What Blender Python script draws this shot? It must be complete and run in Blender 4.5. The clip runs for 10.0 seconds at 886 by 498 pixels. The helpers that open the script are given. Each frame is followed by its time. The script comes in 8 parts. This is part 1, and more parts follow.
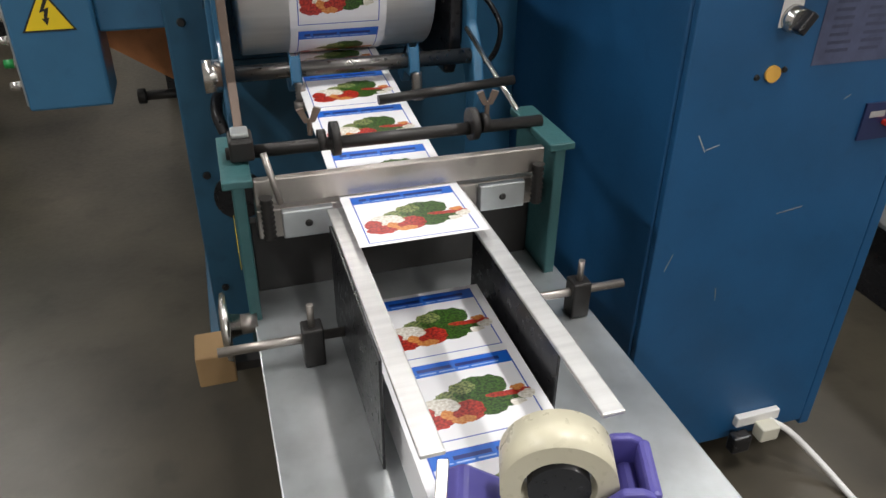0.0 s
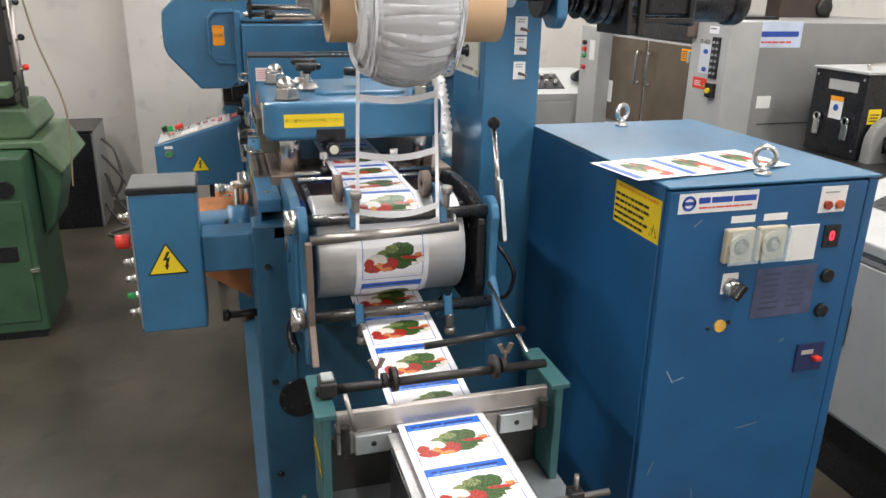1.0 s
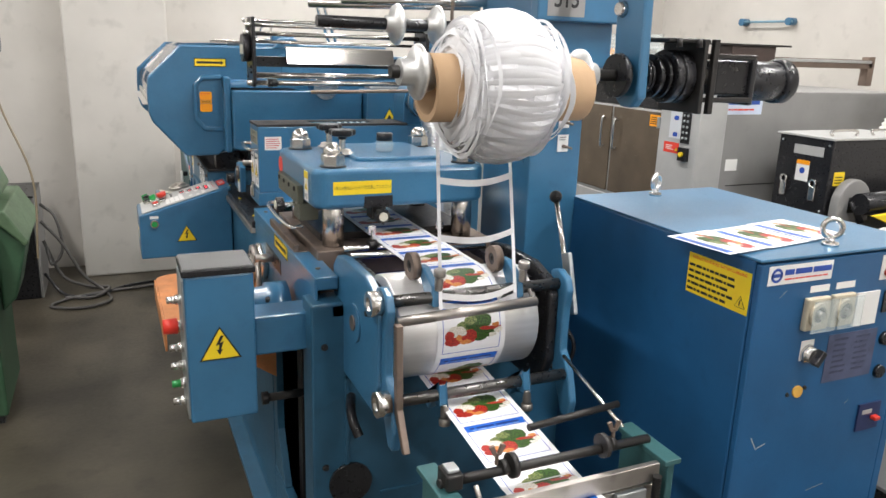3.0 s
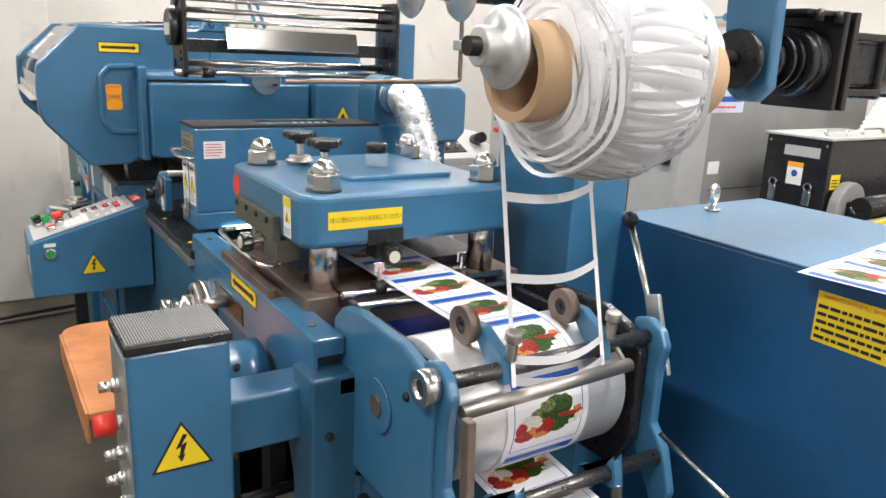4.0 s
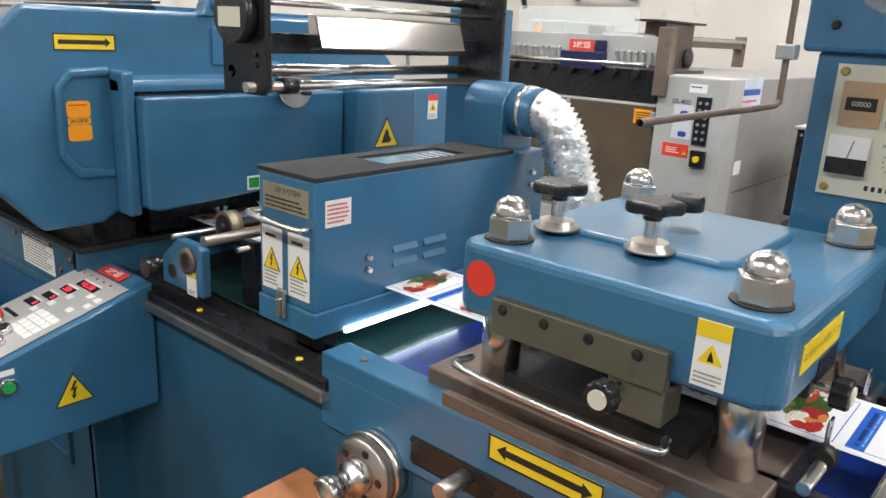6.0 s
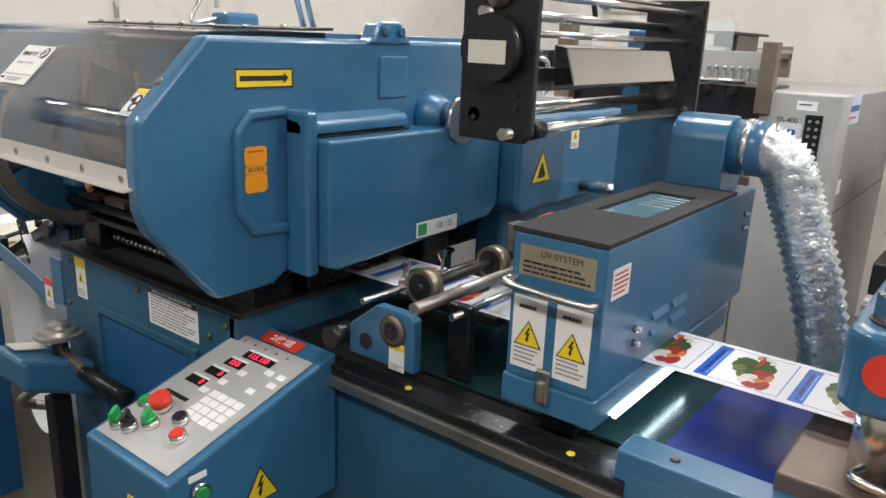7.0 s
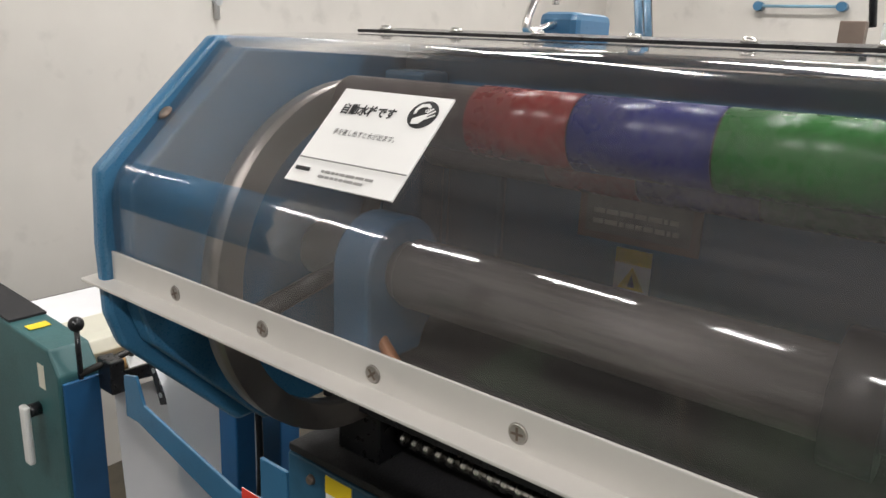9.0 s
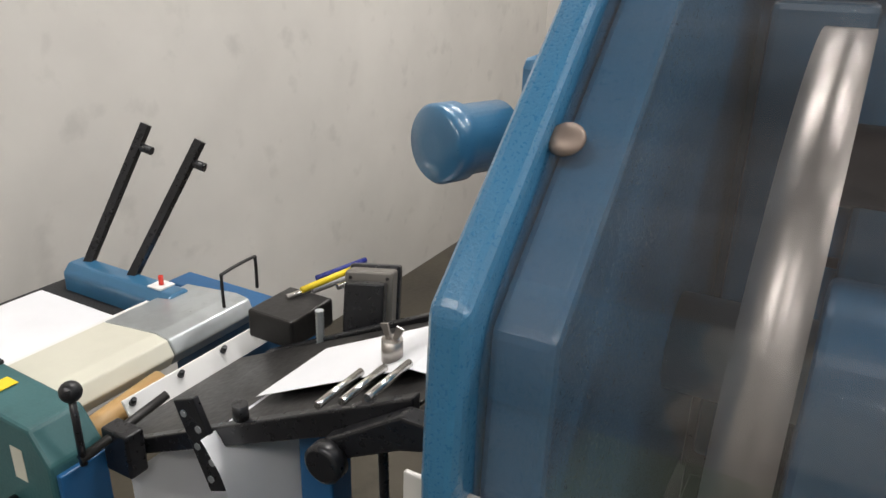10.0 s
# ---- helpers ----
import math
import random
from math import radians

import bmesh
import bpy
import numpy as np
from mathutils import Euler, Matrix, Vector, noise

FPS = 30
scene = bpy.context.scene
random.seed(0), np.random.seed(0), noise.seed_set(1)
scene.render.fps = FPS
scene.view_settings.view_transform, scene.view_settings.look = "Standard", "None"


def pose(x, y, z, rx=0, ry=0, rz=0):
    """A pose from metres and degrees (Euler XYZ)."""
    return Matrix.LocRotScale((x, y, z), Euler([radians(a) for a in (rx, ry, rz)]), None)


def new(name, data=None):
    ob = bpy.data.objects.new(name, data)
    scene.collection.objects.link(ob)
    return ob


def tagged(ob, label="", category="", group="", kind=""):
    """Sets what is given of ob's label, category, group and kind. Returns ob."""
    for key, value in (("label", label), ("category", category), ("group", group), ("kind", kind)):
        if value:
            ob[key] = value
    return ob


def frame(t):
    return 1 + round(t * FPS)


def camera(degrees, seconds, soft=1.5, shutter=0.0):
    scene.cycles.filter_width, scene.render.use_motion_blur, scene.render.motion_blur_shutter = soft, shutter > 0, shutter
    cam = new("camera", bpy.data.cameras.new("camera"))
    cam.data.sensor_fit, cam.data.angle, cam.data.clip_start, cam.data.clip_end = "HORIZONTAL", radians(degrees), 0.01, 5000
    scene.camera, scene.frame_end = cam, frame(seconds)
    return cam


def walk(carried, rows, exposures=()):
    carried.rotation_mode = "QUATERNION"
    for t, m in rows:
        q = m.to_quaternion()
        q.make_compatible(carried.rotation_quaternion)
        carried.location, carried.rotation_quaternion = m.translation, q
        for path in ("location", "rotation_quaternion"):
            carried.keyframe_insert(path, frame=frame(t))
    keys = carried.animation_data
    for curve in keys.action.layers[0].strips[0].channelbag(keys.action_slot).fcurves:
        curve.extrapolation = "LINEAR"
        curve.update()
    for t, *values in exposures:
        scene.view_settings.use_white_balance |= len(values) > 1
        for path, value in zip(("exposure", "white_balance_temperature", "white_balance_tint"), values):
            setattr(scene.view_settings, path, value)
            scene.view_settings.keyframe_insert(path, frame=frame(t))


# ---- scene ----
cam = camera(61.4, 10.0)
METRES, EYE, TILT, LEAN, TURN = 5.5, 1.4, 0.0, 0.0, -17.7
ROWS = [
    (0.0, 0.0, 0.0, 0.0, 0.42, -31.3, -0.69),
    (0.5, -0.0056, -0.0245, 0.0367, 1.14, -22.91, -1.16),
    (1.0, -0.0077, -0.0569, 0.0593, 1.52, -19.51, -1.06),
    (1.5, -0.02, -0.078, 0.07, 1.39, -17.43, -1.04),
    (2.0, -0.0456, -0.0896, 0.0745, -1.55, -16.07, -1.38),
    (2.5, -0.0664, -0.0842, 0.0735, -4.98, -14.94, -1.77),
    (3.0, -0.0851, -0.0469, 0.0662, -5.96, -15.28, -1.85),
    (4.5, -0.1473, 0.114, 0.0517, -21.17, -14.75, -2.21),
    (5.0, -0.1693, 0.1662, 0.0495, -27.56, -15.24, -1.66),
    (5.5, -0.2063, 0.2062, 0.0529, -29.44, -15.99, -2.52),
    (7.0, -0.3008, 0.333, 0.0622, -34.12, -15.76, -2.25),
    (7.5, -0.3235, 0.3831, 0.0616, -34.3, -15.52, -2.47),
    (8.0, -0.3403, 0.4379, 0.0611, -34.55, -15.4, -2.34),
    (8.5, -0.3305, 0.5007, 0.0607, -34.36, -15.29, -2.49),
    (9.0, -0.3228, 0.5603, 0.062, -34.01, -15.7, -2.45),
    (9.5, -0.3253, 0.6247, 0.0612, -37.75, -16.71, -1.99),
    (10.0, -0.3308, 0.6772, 0.0592, -42.99, -21.72, -1.45),
]
walk(cam, [(t, pose(0, 0, EYE, TILT, LEAN, TURN) @ pose(METRES * x, METRES * y, METRES * z, 90 + pitch, roll, yaw)) for t, x, y, z, yaw, pitch, roll in ROWS],
     [(0, -.38), (0.5, .22), (1, .02), (1.5, -.14), (2, -.18), (2.5, -.02), (3, .12), (4.5, .44), (5, .58), (5.5, .36), (7, -.12), (7.5, -.15), (8, -.15), (8.5, -.02), (9, -.15), (9.5, -.35), (10, -.2)])

# ---- light ----
scene.view_settings.exposure = 0.0
world = bpy.data.worlds.new("world")
world.use_nodes = True
world.node_tree.nodes["Background"].inputs[0].default_value = (0.9, 0.95, 1.0, 1)
world.node_tree.nodes["Background"].inputs[1].default_value = 0.25
scene.world = world
LAMP_W = 44.0

# ---- helpers of the scene ----


def nodes_of(name):
    m = bpy.data.materials.new(name)
    m.use_nodes = True
    return m, m.node_tree.nodes, m.node_tree.links, m.node_tree.nodes["Principled BSDF"]


def mat(name, col, rough=0.5, metal=0.0, var=0.18, scale=6.0, bump=0.0, bscale=80.0, coat=0.0, dirt=0.0, stretch=(1, 1, 1), rvar=0.12):
    """A surface with broad and fine variation of colour, gloss and relief."""
    m, N, L, b = nodes_of(name)
    tc = N.new("ShaderNodeTexCoord")
    mp = N.new("ShaderNodeMapping")
    mp.inputs["Scale"].default_value = stretch
    L.new(tc.outputs["Object"], mp.inputs[0])
    big, fine = N.new("ShaderNodeTexNoise"), N.new("ShaderNodeTexNoise")
    for n, s, d in ((big, scale, 5.0), (fine, bscale, 3.0)):
        n.inputs["Scale"].default_value, n.inputs["Detail"].default_value = s, d
        L.new(mp.outputs[0], n.inputs["Vector"])
    ramp = N.new("ShaderNodeMapRange")
    ramp.inputs[1].default_value, ramp.inputs[2].default_value = 0.3, 0.7
    L.new(big.outputs[0], ramp.inputs[0])
    mix = N.new("ShaderNodeMix")
    mix.data_type = "RGBA"
    mix.inputs[6].default_value = (*[c * (1 - var) for c in col], 1)
    mix.inputs[7].default_value = (*[min(1, c * (1 + var)) for c in col], 1)
    L.new(ramp.outputs[0], mix.inputs[0])
    out = mix.outputs[2]
    if dirt:
        spot = N.new("ShaderNodeTexNoise")
        spot.inputs["Scale"].default_value, spot.inputs["Detail"].default_value = scale * 3.1, 8.0
        L.new(mp.outputs[0], spot.inputs["Vector"])
        r2 = N.new("ShaderNodeMapRange")
        r2.inputs[1].default_value, r2.inputs[2].default_value, r2.inputs[4].default_value = 0.58, 0.72, dirt
        L.new(spot.outputs[0], r2.inputs[0])
        m2 = N.new("ShaderNodeMix")
        m2.data_type = "RGBA"
        m2.inputs[7].default_value = (*[c * 0.35 for c in col], 1)
        L.new(r2.outputs[0], m2.inputs[0])
        L.new(out, m2.inputs[6])
        out = m2.outputs[2]
    L.new(out, b.inputs["Base Color"])
    rr = N.new("ShaderNodeMapRange")
    rr.inputs[3].default_value, rr.inputs[4].default_value = max(0.03, rough - rvar), min(1, rough + rvar)
    L.new(fine.outputs[0], rr.inputs[0])
    L.new(rr.outputs[0], b.inputs["Roughness"])
    b.inputs["Metallic"].default_value = metal
    b.inputs["Coat Weight"].default_value = coat
    b.inputs["Coat Roughness"].default_value = 0.15
    if bump:
        bp = N.new("ShaderNodeBump")
        bp.inputs["Strength"].default_value, bp.inputs["Distance"].default_value = bump, 0.002
        L.new(fine.outputs[0], bp.inputs["Height"])
        L.new(bp.outputs[0], b.inputs["Normal"])
    return m


def glow(name, col, power):
    m, N, L, b = nodes_of(name)
    b.inputs["Base Color"].default_value = (*col, 1)
    b.inputs["Emission Color"].default_value = (*col, 1)
    b.inputs["Emission Strength"].default_value = power
    return m


def clear(name, col, rough=0.03, alpha=0.25):
    """Thin clear sheet: part of the light goes straight through, the rest meets a glossy surface."""
    m, N, L, b = nodes_of(name)
    b.inputs["Base Color"].default_value = (*col, 1)
    b.inputs["Roughness"].default_value = rough
    b.inputs["Alpha"].default_value = alpha
    return m


BLUE = mat("press_blue_paint", (0.036, 0.142, 0.262), 0.33, bump=0.05, bscale=190, coat=0.5, dirt=0.16, var=0.12)
HAMMER = mat("hammered_blue_paint", (0.034, 0.142, 0.262), 0.3, bump=0.22, bscale=620, coat=0.55, dirt=0.12, var=0.12)
DEEP = mat("cabinet_blue_paint", (0.014, 0.092, 0.225), 0.42, bump=0.1, bscale=260, dirt=0.15, var=0.12)
# Press blue made darker: shade on the lower panels is put into the colour.
NAVY = mat("shaded_press_blue", (0.024, 0.095, 0.165), 0.4, bump=0.15, bscale=150, dirt=0.25)
TEAL = mat("teal_paint", (0.035, 0.11, 0.115), 0.45, bump=0.15, bscale=200, dirt=0.3)
GREEN = mat("machine_green_paint", (0.042, 0.100, 0.052), 0.45, bump=0.1, bscale=150, dirt=0.3)
LGREEN = mat("pale_green_paint", (0.10, 0.165, 0.09), 0.45, dirt=0.35)
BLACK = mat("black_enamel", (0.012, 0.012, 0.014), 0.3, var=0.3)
DARK = mat("dark_oiled_steel", (0.035, 0.033, 0.032), 0.42, 0.5, dirt=0.3, bump=0.2)
RUBBER = mat("black_rubber_mat", (0.02, 0.02, 0.022), 0.75, bump=0.8, bscale=300)
STEEL = mat("worn_steel", (0.42, 0.39, 0.36), 0.36, 0.9, var=0.25, dirt=0.45, bump=0.15, bscale=60)
BROWNSTEEL = mat("stained_steel", (0.22, 0.17, 0.14), 0.5, 0.7, dirt=0.4)
CHROME = mat("bright_steel", (0.72, 0.70, 0.67), 0.24, 1.0, var=0.06, rvar=0.015)
ALU = mat("brushed_aluminium", (0.66, 0.66, 0.65), 0.42, 0.75, var=0.1, stretch=(1, 14, 14), bscale=90, bump=0.08)
ZINC = mat("zinc_sheet", (0.52, 0.55, 0.56), 0.34, 0.75, var=0.2, scale=9, dirt=0.15)
WHITE = mat("white_sticker", (0.78, 0.77, 0.75), 0.5, var=0.05)
CREAM = mat("cream_plate", (0.62, 0.60, 0.50), 0.45, var=0.06)
PAPER = mat("white_paper", (0.80, 0.80, 0.82), 0.65, var=0.04)
YELLOW = mat("yellow_sticker", (0.82, 0.60, 0.02), 0.4, var=0.06)
ORANGE = mat("orange_sticker", (0.95, 0.36, 0.01), 0.4, var=0.05)
RED = mat("red_plastic", (0.62, 0.035, 0.02), 0.35, var=0.1)
REDL = mat("red_sticker", (0.70, 0.05, 0.03), 0.4, var=0.06)
INK = mat("sticker_ink", (0.015, 0.015, 0.016), 0.5, var=0.2)
NOTE = mat("grey_print", (0.28, 0.27, 0.26), 0.6, var=0.1)
KRAFT = mat("kraft_board", (0.47, 0.31, 0.18), 0.75, var=0.12, bump=0.15)
COPPER = mat("copper_coloured_tray", (0.50, 0.20, 0.075), 0.38, 0.1, var=0.25, scale=12, dirt=0.25)
WOOD = mat("wood_block", (0.30, 0.19, 0.09), 0.7, dirt=0.3)
GREY = mat("grey_machine_paint", (0.25, 0.245, 0.24), 0.42, var=0.07, dirt=0.08)
LGREY = mat("light_grey_paint", (0.40, 0.40, 0.39), 0.42, var=0.08, dirt=0.08)
BRONZE = mat("bronze_tinted_door", (0.13, 0.10, 0.07), 0.22, 0.2, var=0.15)
FOIL = mat("aluminium_foil_duct", (0.86, 0.87, 0.88), 0.30, 0.85, bump=0.45, bscale=45, var=0.14, scale=30)
FOIL.node_tree.nodes["Bump"].inputs["Distance"].default_value = 0.02
PURPLE = mat("purple_plastic", (0.09, 0.08, 0.32), 0.35, var=0.08)
TAPE = mat("cream_tape_roll", (0.66, 0.62, 0.47), 0.3, var=0.06)
BTNGREEN = mat("green_button", (0.02, 0.30, 0.07), 0.3, var=0.1)
LINK = mat("link_chain", (0.16, 0.16, 0.16), 0.35, 0.8)
INKRED = mat("ink_red_roller", (0.24, 0.02, 0.015), 0.28, var=0.15)
INKBLUE = mat("ink_blue_roller", (0.012, 0.02, 0.17), 0.28, var=0.15)
INKGREEN = mat("ink_green_roller", (0.015, 0.17, 0.02), 0.28, var=0.15)
CLAY = mat("brown_roller", (0.06, 0.04, 0.035), 0.35, var=0.15)
FLOORM = mat("concrete_floor", (0.062, 0.053, 0.038), 0.36, var=0.5, scale=1.9, dirt=0.55, bump=0.25, bscale=45)
# Walls out of view: this grey holds down the light bounced into the hall.
DIMWALL = mat("unseen_wall_grey", (0.42, 0.41, 0.39), 0.8, bump=0.2, dirt=0.2, scale=2.0)
# Ceiling is never in view; its dark grey limits bounce and deepens shadows.
CEILM = mat("unseen_ceiling_grey", (0.22, 0.22, 0.22), 0.7)
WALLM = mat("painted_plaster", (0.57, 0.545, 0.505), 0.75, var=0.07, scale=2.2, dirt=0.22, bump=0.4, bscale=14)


def clear_sheet(name, tint, haze, gloss=0.05, veil=0.03):
    """Clear plastic: light passes with a tint, a faint diffuse veil stands in for reflected surroundings and dust, and
    gloss grows at grazing angles.
    """
    m, N, L, b = nodes_of(name)
    out = N["Material Output"]
    tr, gl, df = N.new("ShaderNodeBsdfTransparent"), N.new("ShaderNodeBsdfGlossy"), N.new("ShaderNodeBsdfDiffuse")
    tr.inputs[0].default_value = (*tint, 1)
    gl.inputs["Color"].default_value = (0.95, 0.95, 0.95, 1)
    df.inputs[0].default_value = (*haze, 1)
    tc, wipe = N.new("ShaderNodeTexCoord"), N.new("ShaderNodeTexNoise")
    mp = N.new("ShaderNodeMapping")
    mp.inputs["Scale"].default_value = (14, 1.5, 14)
    L.new(tc.outputs["Object"], mp.inputs[0])
    L.new(mp.outputs[0], wipe.inputs["Vector"])
    wipe.inputs["Scale"].default_value, wipe.inputs["Detail"].default_value = 3.0, 6.0
    rr = N.new("ShaderNodeMapRange")
    rr.inputs[1].default_value, rr.inputs[2].default_value = 0.35, 0.7
    rr.inputs[3].default_value, rr.inputs[4].default_value = gloss * 0.6, gloss * 1.8
    L.new(wipe.outputs[0], rr.inputs[0])
    L.new(rr.outputs[0], gl.inputs["Roughness"])
    vv = N.new("ShaderNodeMapRange")
    vv.inputs[1].default_value, vv.inputs[2].default_value = 0.35, 0.7
    vv.inputs[3].default_value, vv.inputs[4].default_value = veil * 0.6, veil * 1.5
    L.new(wipe.outputs[0], vv.inputs[0])
    scat = N.new("ShaderNodeMixShader")
    L.new(vv.outputs[0], scat.inputs[0])
    L.new(tr.outputs[0], scat.inputs[1])
    L.new(df.outputs[0], scat.inputs[2])
    lw = N.new("ShaderNodeLayerWeight")
    lw.inputs[0].default_value = 0.5
    pw, ml, ad = N.new("ShaderNodeMath"), N.new("ShaderNodeMath"), N.new("ShaderNodeMath")
    pw.operation, ml.operation, ad.operation = "POWER", "MULTIPLY", "ADD"
    L.new(lw.outputs["Facing"], pw.inputs[0])
    pw.inputs[1].default_value = 4.0
    L.new(pw.outputs[0], ml.inputs[0])
    ml.inputs[1].default_value = 0.85
    L.new(ml.outputs[0], ad.inputs[0])
    ad.inputs[1].default_value = 0.05
    top = N.new("ShaderNodeMixShader")
    L.new(ad.outputs[0], top.inputs[0])
    L.new(scat.outputs[0], top.inputs[1])
    L.new(gl.outputs[0], top.inputs[2])
    L.new(top.outputs[0], out.inputs[0])
    return m


# Warm haze colour imitates the hall mirrored in the guard, and its dust.
GUARD = clear_sheet("smoked_acrylic", (0.925, 0.92, 0.925), (0.60, 0.56, 0.54), 0.06, 0.03)
GLASS = clear("clear_glass", (0.75, 0.85, 0.85), 0.02, 0.25)
LAMPM = glow("lit_tube", (1.0, 0.97, 0.92), 12.0)
UVG = glow("uv_lamp_slot", (0.78, 0.93, 1.0), 15.0)


def into(bm, tmp, m=None):
    me = bpy.data.meshes.new("tmp")
    tmp.to_mesh(me)
    tmp.free()
    if m is not None:
        me.transform(m)
    bm.from_mesh(me)
    bpy.data.meshes.remove(me)
    return bm


def box(bm, x0, x1, y0, y1, z0, z1, bev=0.0, m=None, seg=2):
    t = bmesh.new()
    bmesh.ops.create_cube(t, size=1)
    for v in t.verts:
        v.co = Vector(((x0 + x1) / 2 + v.co.x * (x1 - x0), (y0 + y1) / 2 + v.co.y * (y1 - y0), (z0 + z1) / 2 + v.co.z * (z1 - z0)))
    if bev:
        bmesh.ops.bevel(t, geom=t.edges[:], offset=bev, segments=seg, affect="EDGES", profile=0.5)
    return into(bm, t, m)


def rod(bm, p0, p1, r, seg=20, r2=None, bev=0.0):
    t = bmesh.new()
    p0, p1 = Vector(p0), Vector(p1)
    bmesh.ops.create_cone(t, cap_ends=True, segments=seg, radius1=r, radius2=r if r2 is None else r2, depth=(p1 - p0).length)
    if bev:
        caps = [e for e in t.edges if abs(e.verts[0].co.z - e.verts[1].co.z) < 1e-6]
        bmesh.ops.bevel(t, geom=caps, offset=bev, segments=2, affect="EDGES", profile=0.5)
    for f in t.faces:
        f.smooth = len(f.verts) == 4 and seg > 8
    q = (p1 - p0).to_track_quat("Z", "Y").to_matrix().to_4x4()
    return into(bm, t, Matrix.Translation((p0 + p1) / 2) @ q)


def ring(bm, p0, p1, r_out, r_in, seg=36):
    """A tube with wall thickness between two points."""
    p0, p1 = Vector(p0), Vector(p1)
    q = (p1 - p0).to_track_quat("Z", "Y").to_matrix()
    loops = []
    for p, r in ((p0, r_in), (p0, r_out), (p1, r_out), (p1, r_in)):
        loops.append([bm.verts.new(p + q @ Vector((r * math.cos(2 * math.pi * i / seg), r * math.sin(2 * math.pi * i / seg), 0))) for i in range(seg)])
    for a in range(4):
        A, B = loops[a], loops[(a + 1) % 4]
        for i in range(seg):
            f = bm.faces.new((A[i], A[(i + 1) % seg], B[(i + 1) % seg], B[i]))
            f.smooth = a in (1, 3)
    return bm


def ball(bm, c, r, flat=1.0, u=20, v=12):
    t = bmesh.new()
    bmesh.ops.create_uvsphere(t, u_segments=u, v_segments=v, radius=r)
    for f in t.faces:
        f.smooth = True
    return into(bm, t, Matrix.Translation(c) @ Matrix.Diagonal((1, 1, flat, 1)))


def prism(bm, pts, axis, a0, a1, bev=0.0, m=None, seg=2):
    """A flat outline, drawn out along an axis. pts: the two other coordinates, in xyz order."""
    t = bmesh.new()
    k = "xyz".index(axis)
    lo, hi = [], []
    for p in pts:
        for a, lst in ((a0, lo), (a1, hi)):
            c = list(p)
            c.insert(k, a)
            lst.append(t.verts.new(c))
    t.faces.new(lo)
    t.faces.new(hi[::-1])
    n = len(pts)
    for i in range(n):
        t.faces.new((lo[i], hi[i], hi[(i + 1) % n], lo[(i + 1) % n]))
    bmesh.ops.recalc_face_normals(t, faces=t.faces[:])
    if bev:
        bmesh.ops.bevel(t, geom=t.edges[:], offset=bev, segments=seg, affect="EDGES", profile=0.5)
    return into(bm, t, m)


def lathe(bm, prof, p0, way, seg=40):
    """Turned shape: prof holds (distance along, radius)."""
    q = Vector(way).to_track_quat("Z", "Y").to_matrix()
    loops = []
    for d, r in prof:
        loops.append([bm.verts.new(Vector(p0) + q @ Vector((r * math.cos(2 * math.pi * i / seg), r * math.sin(2 * math.pi * i / seg), d))) for i in range(seg)])
    for A, B in zip(loops, loops[1:]):
        for i in range(seg):
            f = bm.faces.new((A[i], A[(i + 1) % seg], B[(i + 1) % seg], B[i]))
            f.smooth = True
    bm.faces.new(loops[0][::-1])
    bm.faces.new(loops[-1])
    return bm


def hose(bm, pts, r, seg=10, ribs=0, rib=0.0, samples=12):
    """A round pipe along a smooth curve through the points."""
    P = [Vector(p) for p in pts]
    P = [P[0] * 2 - P[1]] + P + [P[-1] * 2 - P[-2]]
    line = []
    for i in range(1, len(P) - 2):
        a, b, c, d = P[i - 1:i + 3]
        for k in range(samples):
            t = k / samples
            line.append(0.5 * ((2 * b) + (c - a) * t + (2 * a - 5 * b + 4 * c - d) * t * t + (3 * b - a - 3 * c + d) * t ** 3))
    line.append(P[-2])
    prev, up = None, Vector((0.123, 0.321, 0.94)).normalized()
    for i, p in enumerate(line):
        way = (line[min(i + 1, len(line) - 1)] - line[max(i - 1, 0)]).normalized()
        side = way.cross(up).normalized()
        up2 = side.cross(way)
        up = up2 if up2.length > 0.1 else up
        rr = r + (rib * (1 if i % 2 else -1) if ribs else 0)
        cur = [bm.verts.new(p + side * rr * math.cos(2 * math.pi * k / seg) + up2 * rr * math.sin(2 * math.pi * k / seg)) for k in range(seg)]
        if prev:
            for k in range(seg):
                f = bm.faces.new((prev[k], prev[(k + 1) % seg], cur[(k + 1) % seg], cur[k]))
                f.smooth = True
        prev = cur
    return bm


def B():
    return bmesh.new()


def thing(name, label, category, at=(0, 0, 0), group="", kind=""):
    ob = new(name)
    ob.empty_display_size = 0.05
    ob.location = at
    return tagged(ob, label, category, group, kind)


def origin(ob):
    v = Vector((0, 0, 0))
    while ob:
        v += ob.location
        ob = ob.parent
    return v


def part(name, bm, material, parent=None, label="", at=None):
    """Links a bmesh drawn in world coordinates as one mesh object under its thing or part."""
    me = bpy.data.meshes.new(name)
    bmesh.ops.recalc_face_normals(bm, faces=bm.faces[:])
    bm.to_mesh(me)
    bm.free()
    ob = new(name, me)
    me.materials.append(material)
    ob.parent = parent
    base = origin(parent) if parent else Vector((0, 0, 0))
    here = Vector(at) if at is not None else base
    ob.location = here - base
    me.transform(Matrix.Translation(-here))
    if label:
        ob["label"] = label
    return ob


def solo(name, bm, material, label, category, group="", kind="", at=(0, 0, 0)):
    ob = part(name, bm, material, None, "", at)
    return tagged(ob, label, category, group, kind)


